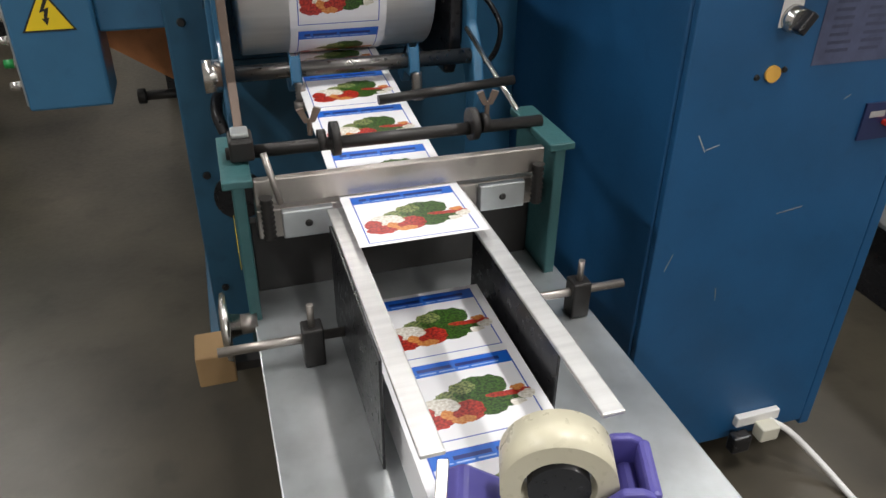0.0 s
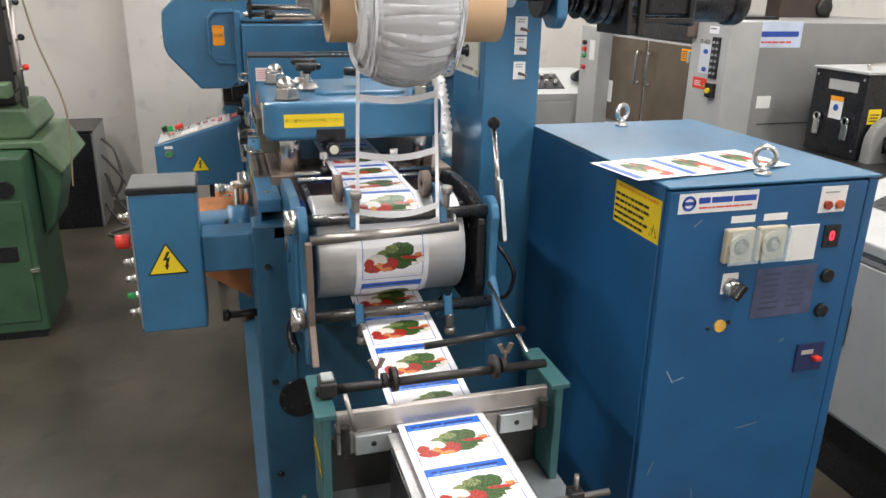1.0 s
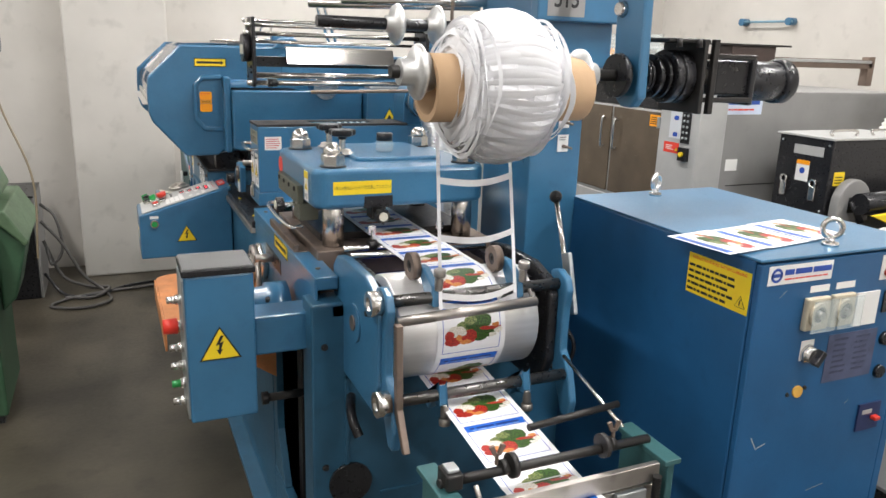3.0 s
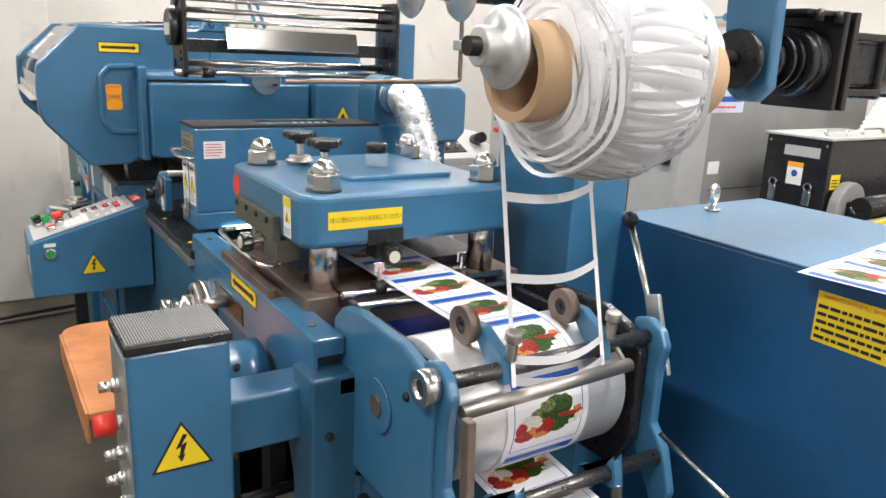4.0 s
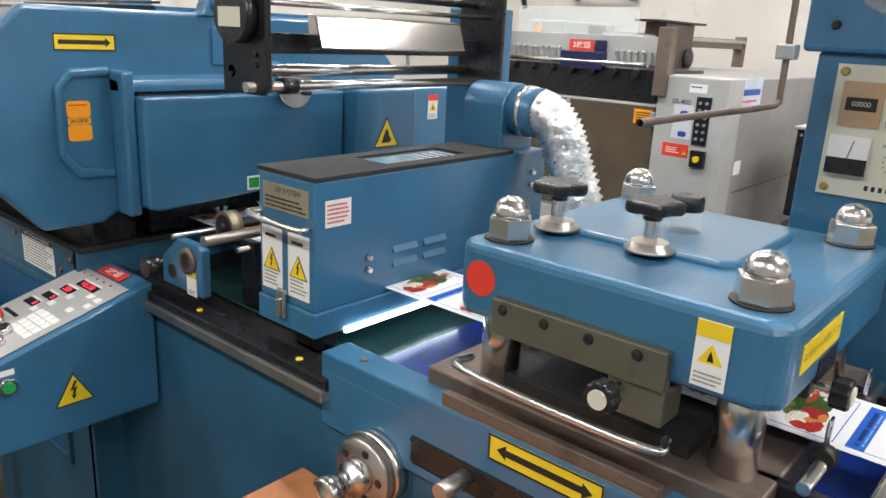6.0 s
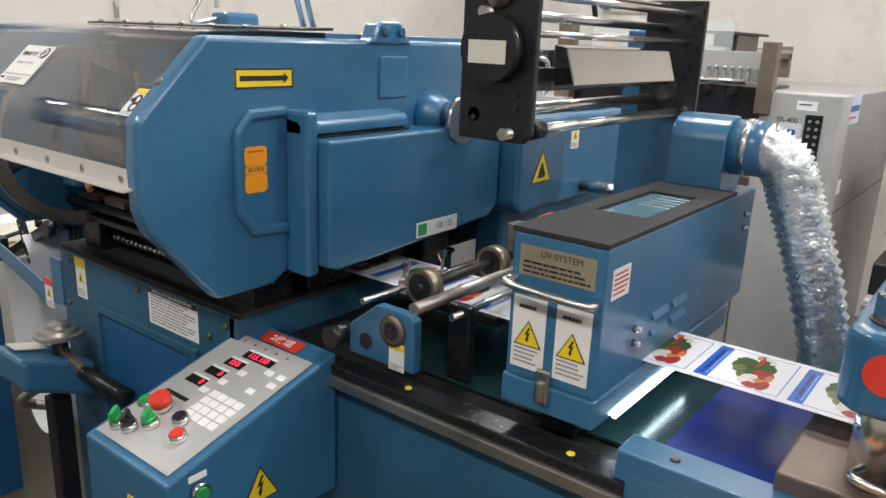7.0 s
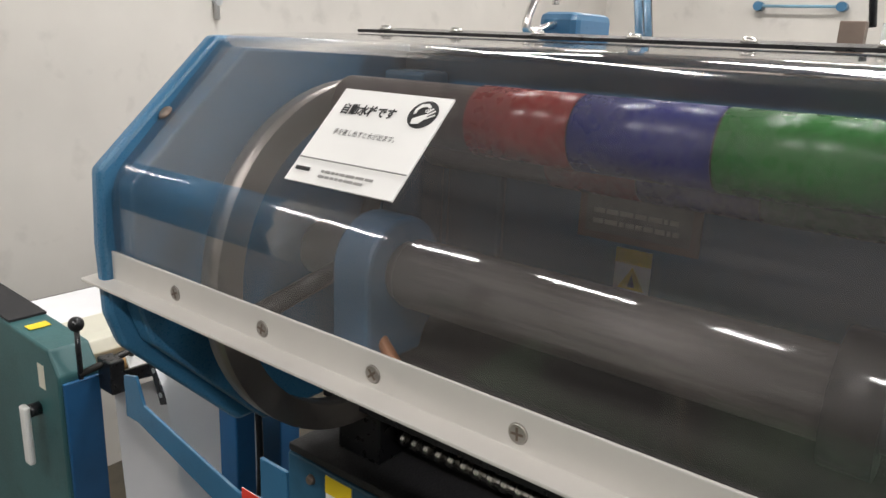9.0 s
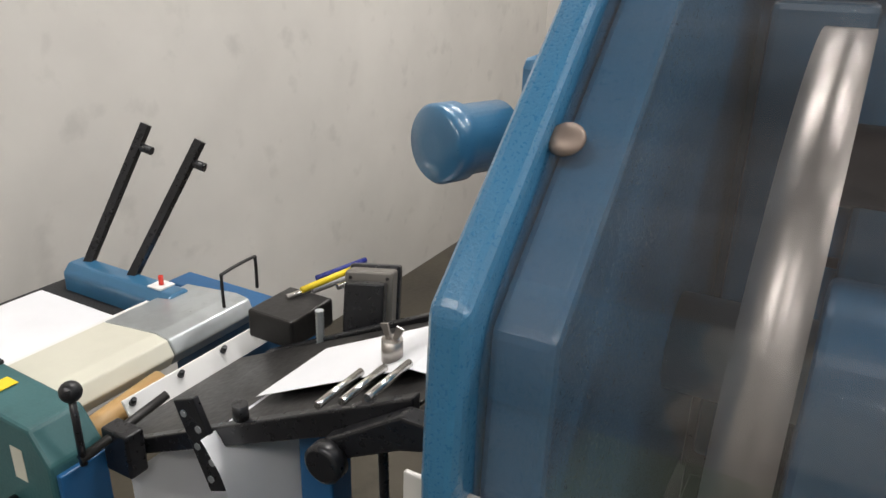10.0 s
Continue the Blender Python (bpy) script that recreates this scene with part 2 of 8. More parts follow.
def lettering(words, size, m, name="lettering", material=None, parent=None, squash=1.0, weight=0.0):
    """Words in the built-in font as a flat mesh, centred, lying in the plane of m (x along, y up)."""
    cu = bpy.data.curves.new(name, "FONT")
    cu.body, cu.size, cu.align_x, cu.align_y, cu.offset = words, size, "CENTER", "CENTER", weight
    tmp = bpy.data.objects.new("tmp", cu)
    me = bpy.data.meshes.new_from_object(tmp)
    bpy.data.objects.remove(tmp)
    bpy.data.curves.remove(cu)
    me.transform(m @ Matrix.Diagonal((squash, 1, 1, 1)))
    bm = B()
    bm.from_mesh(me)
    bpy.data.meshes.remove(me)
    return part(name, bm, material or INK, parent)


def plane_at(p, u, v):
    """A pose whose x axis is u, y axis is v, at p."""
    u, v = Vector(u).normalized(), Vector(v).normalized()
    w = u.cross(v)
    return Matrix.Translation(p) @ Matrix((u, v, w)).transposed().to_4x4()


def card(name, m, w, h, material, parent, label="", thick=0.0012, bev=0.0, round_=0.0):
    """A thin sticker or plate lying on the plane of m, rising along its normal."""
    bm = B()
    if round_:
        pts = []
        for cx, cy, a0 in ((w / 2 - round_, h / 2 - round_, 0), (-w / 2 + round_, h / 2 - round_, 90), (-w / 2 + round_, -h / 2 + round_, 180), (w / 2 - round_, -h / 2 + round_, 270)):
            pts += [(cx + round_ * math.cos(radians(a0 + a)), cy + round_ * math.sin(radians(a0 + a))) for a in (0, 30, 60, 90)]
        prism(bm, pts, "z", 0.0003, thick, m=m)
    else:
        box(bm, -w / 2, w / 2, -h / 2, h / 2, 0.0003, thick, bev, m=m)
    return part(name, bm, material, parent, label)


def bars(m, w, h, rows, parent, material=None, name="print_line", fill=0.8, seed=1):
    """Lines of unreadable print as plain bars."""
    rng = random.Random(seed)
    bm = B()
    step = h / rows
    for r in range(rows):
        y = h / 2 - (r + 0.5) * step
        x = -w / 2
        end = w / 2 * rng.uniform(0.4, 1.0)
        while x < end:
            l = rng.uniform(0.04, 0.16) * w
            box(bm, x, min(x + l, w / 2), y - step * 0.22, y + step * 0.22, 0, 0.0004, m=m)
            x += l + 0.02 * w
    return part(name, bm, material or NOTE, parent)


def warning(m, s, parent, mark="bolt"):
    """A yellow warning triangle with black border and sign."""
    bm = B()
    prism(bm, [(-s / 2, -s * 0.43), (s / 2, -s * 0.43), (0, s * 0.43)], "z", 0.0003, 0.0012, m=m)
    tri = part("warning_triangle", bm, INK, parent, "black edged yellow warning triangle")
    bm = B()
    prism(bm, [(-s * 0.44, -s * 0.395), (s * 0.44, -s * 0.395), (0, s * 0.365)], "z", 0.0012, 0.0016, m=m)
    part("yellow_face", bm, YELLOW, tri)
    bm = B()
    k = s
    if mark == "bolt":
        prism(bm, [(0.02 * k, 0.2 * k), (-0.11 * k, -0.06 * k), (-0.02 * k, -0.03 * k), (-0.05 * k, -0.18 * k), (-0.09 * k, -0.17 * k), (-0.02 * k, -0.31 * k), (0.05 * k, -0.16 * k), (0.01 * k, -0.17 * k), (0.08 * k, 0.04 * k), (-0.01 * k, 0.01 * k), (0.09 * k, 0.18 * k)], "z", 0.0016, 0.002, m=m)
    else:
        prism(bm, [(-0.2 * k, -0.3 * k), (-0.12 * k, -0.1 * k), (-0.02 * k, 0.1 * k), (0.05 * k, 0.06 * k), (0.1 * k, -0.1 * k), (0.2 * k, -0.22 * k), (0.12 * k, -0.3 * k)], "z", 0.0016, 0.002, m=m)
    part("sign", bm, INK, tri)
    return tri


def notice(m, w, h, parent, top=YELLOW, seed=1, hand=True):
    """A small white warning notice with a coloured head, a triangle and lines of print."""
    c = card("warning_notice", m, w, h, WHITE, parent, "white warning notice with coloured head")
    card("head", m @ pose(0, h * 0.38, 0.001), w, h * 0.24, top, c)
    if hand:
        bm = B()
        s = w * 0.75
        prism(bm, [(-s / 2, -s * 0.4), (s / 2, -s * 0.4), (0, s * 0.42)], "z", 0.0012, 0.0018, m=m @ pose(0, h * 0.02, 0))
        part("triangle", bm, YELLOW, c)
        bm = B()
        prism(bm, [(-s * 0.12, -s * 0.3), (-s * 0.05, 0), (0, s * 0.15), (s * 0.05, 0), (s * 0.15, -s * 0.3)], "z", 0.0018, 0.0022, m=m @ pose(0, h * 0.02, 0))
        part("sign", bm, INK, c)
    bars(m @ pose(0, -h * 0.36, 0.0013), w * 0.85, h * 0.2, 3, c, seed=seed)
    return c


def arrow_plate(m, w, h, parent, both=False):
    p = card("arrow_plate", m, w, h, YELLOW, parent, "yellow plate with a black arrow")
    bm = B()
    a, t = w * 0.42, h * 0.13
    hd = h * 0.28
    if both:
        pts = [(-a, 0), (-a + hd * 1.4, hd), (-a + hd * 1.4, t), (a - hd * 1.4, t), (a - hd * 1.4, hd), (a, 0), (a - hd * 1.4, -hd), (a - hd * 1.4, -t), (-a + hd * 1.4, -t), (-a + hd * 1.4, -hd)]
    else:
        pts = [(-a, t), (a - hd * 1.2, t), (a - hd * 1.2, hd), (a, 0), (a - hd * 1.2, -hd), (a - hd * 1.2, -t), (-a, -t)]
    prism(bm, pts, "z", 0.0012, 0.0017, m=m)
    part("arrow", bm, INK, p)
    bm = B()
    for x0, x1, y0, y1 in ((-w / 2, w / 2, h / 2 - 0.003, h / 2), (-w / 2, w / 2, -h / 2, -h / 2 + 0.003), (-w / 2, -w / 2 + 0.003, -h / 2, h / 2), (w / 2 - 0.003, w / 2, -h / 2, h / 2)):
        box(bm, x0, x1, y0, y1, 0.0012, 0.0016, m=m)
    part("border", bm, INK, p)
    return p


def FX(x, y, z):
    """A plane facing back along y (towards smaller y), x to the right, z up."""
    return plane_at((x, y, z), (1, 0, 0), (0, 0, 1))


def SX(x, y, z):
    """A plane facing smaller x: to the right of a viewer there lies smaller y."""
    return plane_at((x, y, z), (0, -1, 0), (0, 0, 1))


def UP(x, y, z, a=0.0):
    return Matrix.Translation((x, y, z)) @ pose(0, 0, 0, 0, 0, a)


def screws(pts, way, r, parent, material=None, name="screw", h=0.004):
    for p in pts:
        bm = B()
        p = Vector(p)
        rod(bm, p, p + Vector(way) * h, r, 12, r * 0.7)
        part(name, bm, material or CHROME, parent)


def bolt_hex(bm, p, way, r, h):
    return rod(bm, p, Vector(p) + Vector(way) * h, r, 6)

# ---- the hall ----
X0, X1, Y0, Y1, H = -4.2, 4.62, -4.5, 6.17, 4.2
solo("floor", box(B(), X0 - 0.2, X1 + 0.2, Y0 - 0.2, Y1 + 0.2, -0.2, 0), FLOORM, "stained bare concrete workshop floor", "floor", kind="structure")
solo("ceiling", box(B(), X0 - 0.2, X1 + 0.2, Y0 - 0.2, Y1 + 0.2, H, H + 0.2), CEILM, "unseen hall ceiling, dark grey to limit bounced light", "ceiling", kind="structure")
solo("wall_north", box(B(), X0 - 0.2, X1 + 0.2, Y1, Y1 + 0.2, 0, H), WALLM, "white plastered hall wall with stains", "wall", kind="structure")
solo("wall_south", box(B(), X0 - 0.2, X1 + 0.2, Y0 - 0.2, Y0, 0, H), DIMWALL, "unseen hall wall, kept grey to hold down bounced light", "wall", kind="structure")
solo("wall_east", box(B(), X1, X1 + 0.2, Y0, Y1, 0, H), WALLM, "white plastered hall wall with a blue handle", "wall", kind="structure")
solo("wall_west", box(B(), X0 - 0.2, X0, Y0, Y1, 0, H), DIMWALL, "unseen hall wall, kept grey to hold down bounced light", "wall", kind="structure")
solo("pillar", box(B(), -0.78, -0.10, 5.84, Y1, 0, H, 0.012), WALLM, "white plastered pillar standing out from the wall", "pillar", kind="structure")
wp = thing("wall_pipe", "thin white conduit running up the wall", "pipe", (1.16, Y1 - 0.02, 0))
part("pipe", rod(B(), (1.16, Y1 - 0.015, 1.78), (1.16, Y1 - 0.015, 3.6), 0.012, 10), WHITE, wp)
screws([(1.16, Y1 - 0.03, z) for z in (1.85, 2.4)], (0, 1, 0), 0.018, wp, ZINC, "pipe_clip", 0.03)
rail = thing("grab_rail", "pale blue painted bar bolted to the wall", "handle", (X1, 4.8, 2.04))
bm = B()
rod(bm, (X1 - 0.06, 5.08, 2.04), (X1 - 0.06, 4.52, 2.04), 0.0095, 12)
part("bar", bm, mat("pale_blue_paint", (0.18, 0.34, 0.45), 0.45), rail)
for y in (5.05, 4.55):
    bm = B()
    rod(bm, (X1 - 0.075, y, 2.04), (X1, y, 2.04), 0.03, 16)
    part("end_boss", bm, BLUE, rail)


def ceiling_light(x, y, watts):
    t = thing("ceiling_light", "long white ceiling light with two lit tubes", "ceiling light", (x, y, 3.6), "ceiling lights")
    part("housing", box(B(), x - 0.09, x + 0.09, y - 0.62, y + 0.62, 3.56, 3.62, 0.006), WHITE, t)
    for dx in (-0.045, 0.045):
        part("tube", rod(B(), (x + dx, y - 0.59, 3.54), (x + dx, y + 0.59, 3.54), 0.013, 10), LAMPM, t)
    for dy in (-0.5, 0.5):
        part("hanger", rod(B(), (x, y + dy, 3.62), (x, y + dy, H), 0.005, 6), ZINC, t)
    d = bpy.data.lights.new("tube_light", "AREA")
    d.shape, d.size, d.size_y, d.energy, d.color = "RECTANGLE", 0.16, 1.2, watts, (1.0, 0.975, 0.955)
    o = new("tube_light", d)
    o.parent, o.location = t, (0, 0, -0.085)


for lx in (-2.0, 0.9, 3.0):
    for ly, share in ((-3.4, 1.6), (0.6, 1.3), (3.0, 0.8), (5.0, 0.95)):
        ceiling_light(lx, ly, LAMP_W * share)

# ---- press bed ----
bed = thing("press_bed", "long blue painted press bed with steel top rails", "press bed", (0.25, 2.6, 0))
for y0, y1, z0, z1 in ((1.80, 1.865, 0.06, 1.085), (2.42, 3.46, 0.06, 1.085), (1.866, 2.419, 0.90, 1.085), (1.866, 2.419, 0.06, 0.22)):
    part("side_panel", box(B(), -0.055, -0.025, y0, y1, z0, z1, 0.002), NAVY, bed)
part("gusset", prism(B(), [(2.419, 0.221), (2.419, 0.899), (2.27, 0.899), (2.36, 0.72), (2.36, 0.40), (2.25, 0.221)], "x", -0.053, -0.027, 0.003), NAVY, bed)
part("gusset", prism(B(), [(1.866, 0.899), (1.866, 0.76), (1.91, 0.86), (1.95, 0.899)], "x", -0.053, -0.027, 0.003), NAVY, bed)
part("floor_flange", prism(B(), [(-0.12, 0.0), (-0.025, 0.0), (-0.025, 0.12), (-0.05, 0.12), (-0.06, 0.03), (-0.12, 0.018)], "y", 1.80, 3.46, 0.003), NAVY, bed)
part("gear_motor", rod(B(), (0.05, 2.05, 0.55), (0.30, 2.05, 0.55), 0.12, 36, bev=0.01), BROWNSTEEL, bed, "brown drive motor inside the bed")
part("belt_wheel", ring(B(), (0.0, 2.05, 0.55), (0.035, 2.05, 0.55), 0.105, 0.03, 40), STEEL, bed)
part("inner_brace", box(B(), 0.0, 0.05, 2.20, 2.26, 0.08, 1.05, 0.004), DARK, bed)
# Black sheet behind the opening: the dark inside is put into its colour.
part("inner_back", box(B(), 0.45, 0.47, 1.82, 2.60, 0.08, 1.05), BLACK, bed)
part("far_panel", box(B(), 0.56, 0.59, 1.80, 4.3, 0.06, 1.10, 0.004), NAVY, bed)
part("deck", box(B(), -0.03, 0.565, 1.70, 3.46, 1.06, 1.095, 0.003), DARK, bed, "dark polished steel deck plate")
part("deck_sheet", box(B(), 0.05, 0.54, 2.40, 3.30, 1.097, 1.105, 0.002), mat("green_lacquer", (0.014, 0.042, 0.042), 0.2, 0.2), bed)
part("blue_film", box(B(), 0.03, 0.5, 1.72, 2.62, 1.107, 1.111, 0.001), mat("blue_film_sheet", (0.008, 0.026, 0.20), 0.22, rvar=0.03, var=0.12), bed, "glossy dark blue film sheet")
bm = B()
box(bm, -0.075, -0.02, 2.62, 3.46, 1.085, 1.115, 0.004)
part("edge_rail", bm, BLACK, bed, "black rubber edge strip")
part("edge_strip", box(B(), -0.082, -0.056, 2.62, 3.46, 1.070, 1.094, 0.003), STEEL, bed)
bm = B()
box(bm, -0.064, 0.0, 1.74, 2.64, 1.125, 1.162, 0.004)
box(bm, -0.064, -0.0555, 1.74, 2.64, 1.02, 1.13, 0.003)
part("front_ledge", bm, BLUE, bed, "lighter blue ledge along the bed")
screws([(-0.035, y, 1.162) for y in (1.82, 2.06, 2.32, 2.56)], (0, 0, 1), 0.008, bed, BROWNSTEEL)
screws([(-0.05, y, 1.113) for y in (2.72, 3.06, 3.36)], (0, 0, 1), 0.009, bed, YELLOW)
arrow_plate(plane_at((-0.0645, 2.165, 1.137), (0, -1, 0), (0, 0, 1)), 0.19, 0.042, bed, True)
bm = B()
prism(bm, [(1.70, 0.10), (1.80, 0.05), (1.80, 1.10), (1.70, 1.10)], "x", -0.085, 0.60, 0.006)
part("front_panel", bm, NAVY, bed)
bm = B()
for x0, x1, z0, z1 in ((0.005, 0.46, 0.88, 0.892), (0.005, 0.017, 0.62, 0.892), (0.11, 0.46, 0.50, 0.512)):
    box(bm, x0, x1, 1.694, 1.702, z0, z1, 0.002)
part("cast_bead", bm, NAVY, bed, "raised cast bead round a recess")
screws([(-0.05, 1.70, z) for z in (0.30, 0.62, 0.98)], (0, -1, 0), 0.010, bed, DARK, "bolt", 0.008)
part("port_hole", rod(B(), (0.02, 1.702, 0.56), (0.02, 1.690, 0.56), 0.062, 28), BLACK, bed, "round black hole in the front")
part("slot_plate", box(B(), -0.0662, -0.05, 2.17, 2.42, 1.036, 1.092, 0.0075), BLACK, bed, "dark rounded slot")
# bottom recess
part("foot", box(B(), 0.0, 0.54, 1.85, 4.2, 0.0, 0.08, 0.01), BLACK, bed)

hw = thing("index_wheel", "small steel hand wheel with drilled rim", "hand wheel", (-0.12, 2.5, 1.0))
wl = part("wheel", lathe(B(), [(0, 0.02), (0.002, 0.060), (0.012, 0.063), (0.020, 0.060), (0.022, 0.03)], (-0.085, 2.49, 1.0), (-1, 0, 0)), STEEL, hw, "machined steel rim with round holes")
part("hub", lathe(B(), [(0, 0.032), (0.03, 0.030), (0.034, 0.018), (0.06, 0.018), (0.062, 0.026), (0.085, 0.026), (0.088, 0.02), (0.088, 0.0)], (-0.1, 2.49, 1.0), (-1, 0, 0)), CHROME, hw)
part("collar", ring(B(), (-0.056, 2.49, 1.0), (-0.086, 2.49, 1.0), 0.066, 0.02, 40), CHROME, hw)
screws([(-0.1075, 2.49 + 0.044 * math.cos(a), 1.0 + 0.044 * math.sin(a)) for a in (0.6, 1.86, 3.1, 4.4, 5.6)], (-1, 0, 0), 0.008, hw, DARK, "hole", 0.0012)
part("shaft", rod(B(), (-0.05, 2.30, 1.065), (-0.125, 2.30, 1.065), 0.014, 16), STEEL, hw)
part("lever_rod", rod(B(), (-0.115, 2.30, 1.07), (-0.115, 2.27, 0.90), 0.010, 12), STEEL, hw)

tray = thing("copper_tray", "copper coloured tray table beside the bed", "tray", (-0.22, 2.4, 0.9))
corner = [(-0.36 - 0.06 * math.cos(radians(q)), 2.60 + 0.06 * math.sin(radians(q))) for q in range(0, 91, 15)]
part("top", prism(B(), [(-0.09, 2.10), (-0.42, 2.10)] + corner + [(-0.09, 2.66)], "z", 0.915, 0.93, 0.003), COPPER, tray)
part("front_lip", box(B(), -0.427, -0.42, 2.10, 2.60, 0.86, 0.931, 0.002), COPPER, tray)
for y in (2.16, 2.58):
    part("bracket", prism(B(), [(-0.40, 0.914), (-0.09, 0.914), (-0.09, 0.70)], "y", y, y + 0.02), COPPER, tray)

# ---- junction box on its arm ----
jb = thing("junction_box", "blue control box with buttons and a ribbed black top", "control box", (-0.31, 1.82, 0.8))
part("body", box(B(), -0.392, -0.222, 1.735, 1.885, 0.80, 1.195, 0.006), BLUE, jb)
part("ribbed_top", box(B(), -0.396, -0.218, 1.731, 1.889, 1.195, 1.212, 0.003), BLACK, jb)
for i in range(36):
    x = -0.3915 + i * 0.0047
    part("rib", box(B(), x, x + 0.0026, 1.735, 1.885, 1.212, 1.2155), mat("grey_rib", (0.22, 0.22, 0.22), 0.6) if i == 0 else bpy.data.materials["grey_rib"], jb)
part("side_plate", box(B(), -0.3965, -0.392, 1.745, 1.88, 0.81, 1.185, 0.001), ZINC, jb, "bright metal side plate")
for i, (z, c) in enumerate(((1.12, CHROME), (1.05, RED), (0.99, CHROME), (0.94, CHROME), (0.89, BTNGREEN), (0.84, CHROME))):
    bm = B()
    lathe(bm, [(0, 0.013), (0.012, 0.013), (0.014, 0.010)], (-0.396, 1.80, z), (-1, 0, 0), 18)
    bt = part("button_ring", bm, CHROME, jb)
    r, h = (0.021, 0.035) if i == 1 else (0.010, 0.022)
    part("button", rod(B(), (-0.408, 1.80, z), (-0.408 - h, 1.80, z), r, 18, r * 0.9), c, bt)
warning(FX(-0.312, 1.735, 1.015), 0.105, jb)
bm = B()
box(bm, -0.222, -0.05, 1.76, 1.86, 0.955, 1.065, 0.006)
part("arm", bm, BLUE, jb, "square blue carrying arm")
mt = thing("side_motor", "round blue motor housing on the bed side", "motor", (-0.15, 2.0, 1.0))
part("housing", lathe(B(), [(0, 0.085), (0.06, 0.085), (0.065, 0.075), (0.14, 0.072), (0.15, 0.055), (0.19, 0.055), (0.195, 0.04)], (-0.085, 2.0, 0.99), (-1, 0, 0)), BLUE, mt)
screws([(-0.145, 2.0 + 0.075 * math.cos(a), 0.99 + 0.075 * math.sin(a)) for a in (0.8, 2.36, 3.9, 5.5)], (-1, 0, 0), 0.01, mt, DARK, "bolt", 0.012)
gear = thing("lower_bracket", "dark shaft stub with a clamp below the bed", "bracket", (-0.12, 1.9, 0.75))
part("shaft", rod(B(), (-0.04, 1.9, 0.76), (-0.17, 1.9, 0.76), 0.012, 12), DARK, gear)
part("clamp", rod(B(), (-0.165, 1.9, 0.76), (-0.185, 1.9, 0.76), 0.019, 20, bev=0.003), DARK, gear)

# ---- die cutter ----
dc = thing("die_cutter", "blue flat bed die cutter with four domed column nuts", "die cutter", (0.25, 2.15, 1.1))
bm = B()
box(bm, -0.015, 0.535, 1.895, 2.43, 1.10, 1.19, 0.004)
part("base_block", bm, BROWNSTEEL, dc, "dark stained steel base block")
part("die_plate", box(B(), 0.02, 0.50, 2.0, 2.33, 1.19, 1.212, 0.002), DARK, dc)
bm = B()
box(bm, -0.06, 0.0, 2.0, 2.36, 1.135, 1.165, 0.003)
box(bm, -0.06, -0.045, 2.0, 2.36, 1.165, 1.185, 0.002)
part("side_slide", bm, BROWNSTEEL, dc)
COLS = [(0.045, 1.95), (0.455, 1.95), (0.04, 2.325), (0.455, 2.325)]
for x, y in COLS:
    part("column", rod(B(), (x, y, 1.19), (x, y, 1.36), 0.031, 28), CHROME, dc, "bright ground steel column")
platen = part("platen", prism(B(), [(-0.025, 1.915), (0.0, 1.89), (0.48, 1.89), (0.505, 1.915), (0.505, 2.355), (0.48, 2.38), (0.0, 2.38), (-0.025, 2.355)], "z", 1.312, 1.425, 0.014, seg=3), HAMMER, dc, "heavy hammered blue upper platen")
part("raised_top", prism(B(), [(0.16, 2.02), (0.40, 2.02), (0.42, 2.04), (0.42, 2.33), (0.40, 2.35), (0.16, 2.35), (0.14, 2.33), (0.14, 2.04)], "z", 1.42, 1.436, 0.006), HAMMER, platen)
for x, y in COLS:
    part("washer", rod(B(), (x, y, 1.425), (x, y, 1.428), 0.038, 28), DARK, platen)
    part("hex_nut", rod(B(), (x, y, 1.428), (x, y, 1.460), 0.0345, 6, bev=0.0012), CHROME, platen)
    bm = B()
    lathe(bm, [(0, 0.0275), (0.006, 0.0275)] + [(0.006 + 0.025 * math.sin(radians(a)), 0.0275 * math.cos(radians(a))) for a in range(10, 90, 10)] + [(0.0315, 0.001)], (x, y, 1.460), (0, 0, 1), 28)
    part("dome_cap", bm, CHROME, platen, "polished domed cap nut")
for x, y in ((0.13, 2.30), (0.128, 2.14)):
    part("knob_seat", lathe(B(), [(0, 0.036), (0.004, 0.036), (0.006, 0.028), (0.014, 0.027)], (x, y, 1.432), (0, 0, 1), 28), STEEL, platen)
    part("threaded_stem", lathe(B(), [(i * 0.003, 0.011 if i % 2 else 0.0095) for i in range(12)], (x, y, 1.445), (0, 0, 1), 16), CHROME, platen)
    bm = B()
    rod(bm, (x, y, 1.478), (x, y, 1.492), 0.014, 16)
    n = 48
    prof = [(x + (0.039 + 0.005 * math.cos(5 * 2 * math.pi * i / n)) * math.cos(2 * math.pi * i / n), y + (0.039 + 0.005 * math.cos(5 * 2 * math.pi * i / n)) * math.sin(2 * math.pi * i / n)) for i in range(n)]
    prism(bm, prof, "z", 1.488, 1.508, 0.006)
    part("star_knob", bm, BLACK, platen, "black lobed plastic knob")
jar = part("oil_jar", lathe(B(), [(0, 0.026), (0.004, 0.028), (0.03, 0.028), (0.038, 0.022)], (0.27, 2.15, 1.436), (0, 0, 1), 28), GLASS, platen, "small clear glass oil jar")
part("lid", lathe(B(), [(0, 0.026), (0.022, 0.026), (0.024, 0.022)], (0.27, 2.15, 1.470), (0, 0, 1), 28), BLACK, jar)
pl = card("yellow_label", FX(0.115, 1.890, 1.372), 0.172, 0.038, YELLOW, platen, "long yellow label with Japanese words")
lettering("1年に1度PLCバッテリを交換してください", 0.0125, FX(0.115, 1.8885, 1.372), "inscription", INK, pl, 0.72)
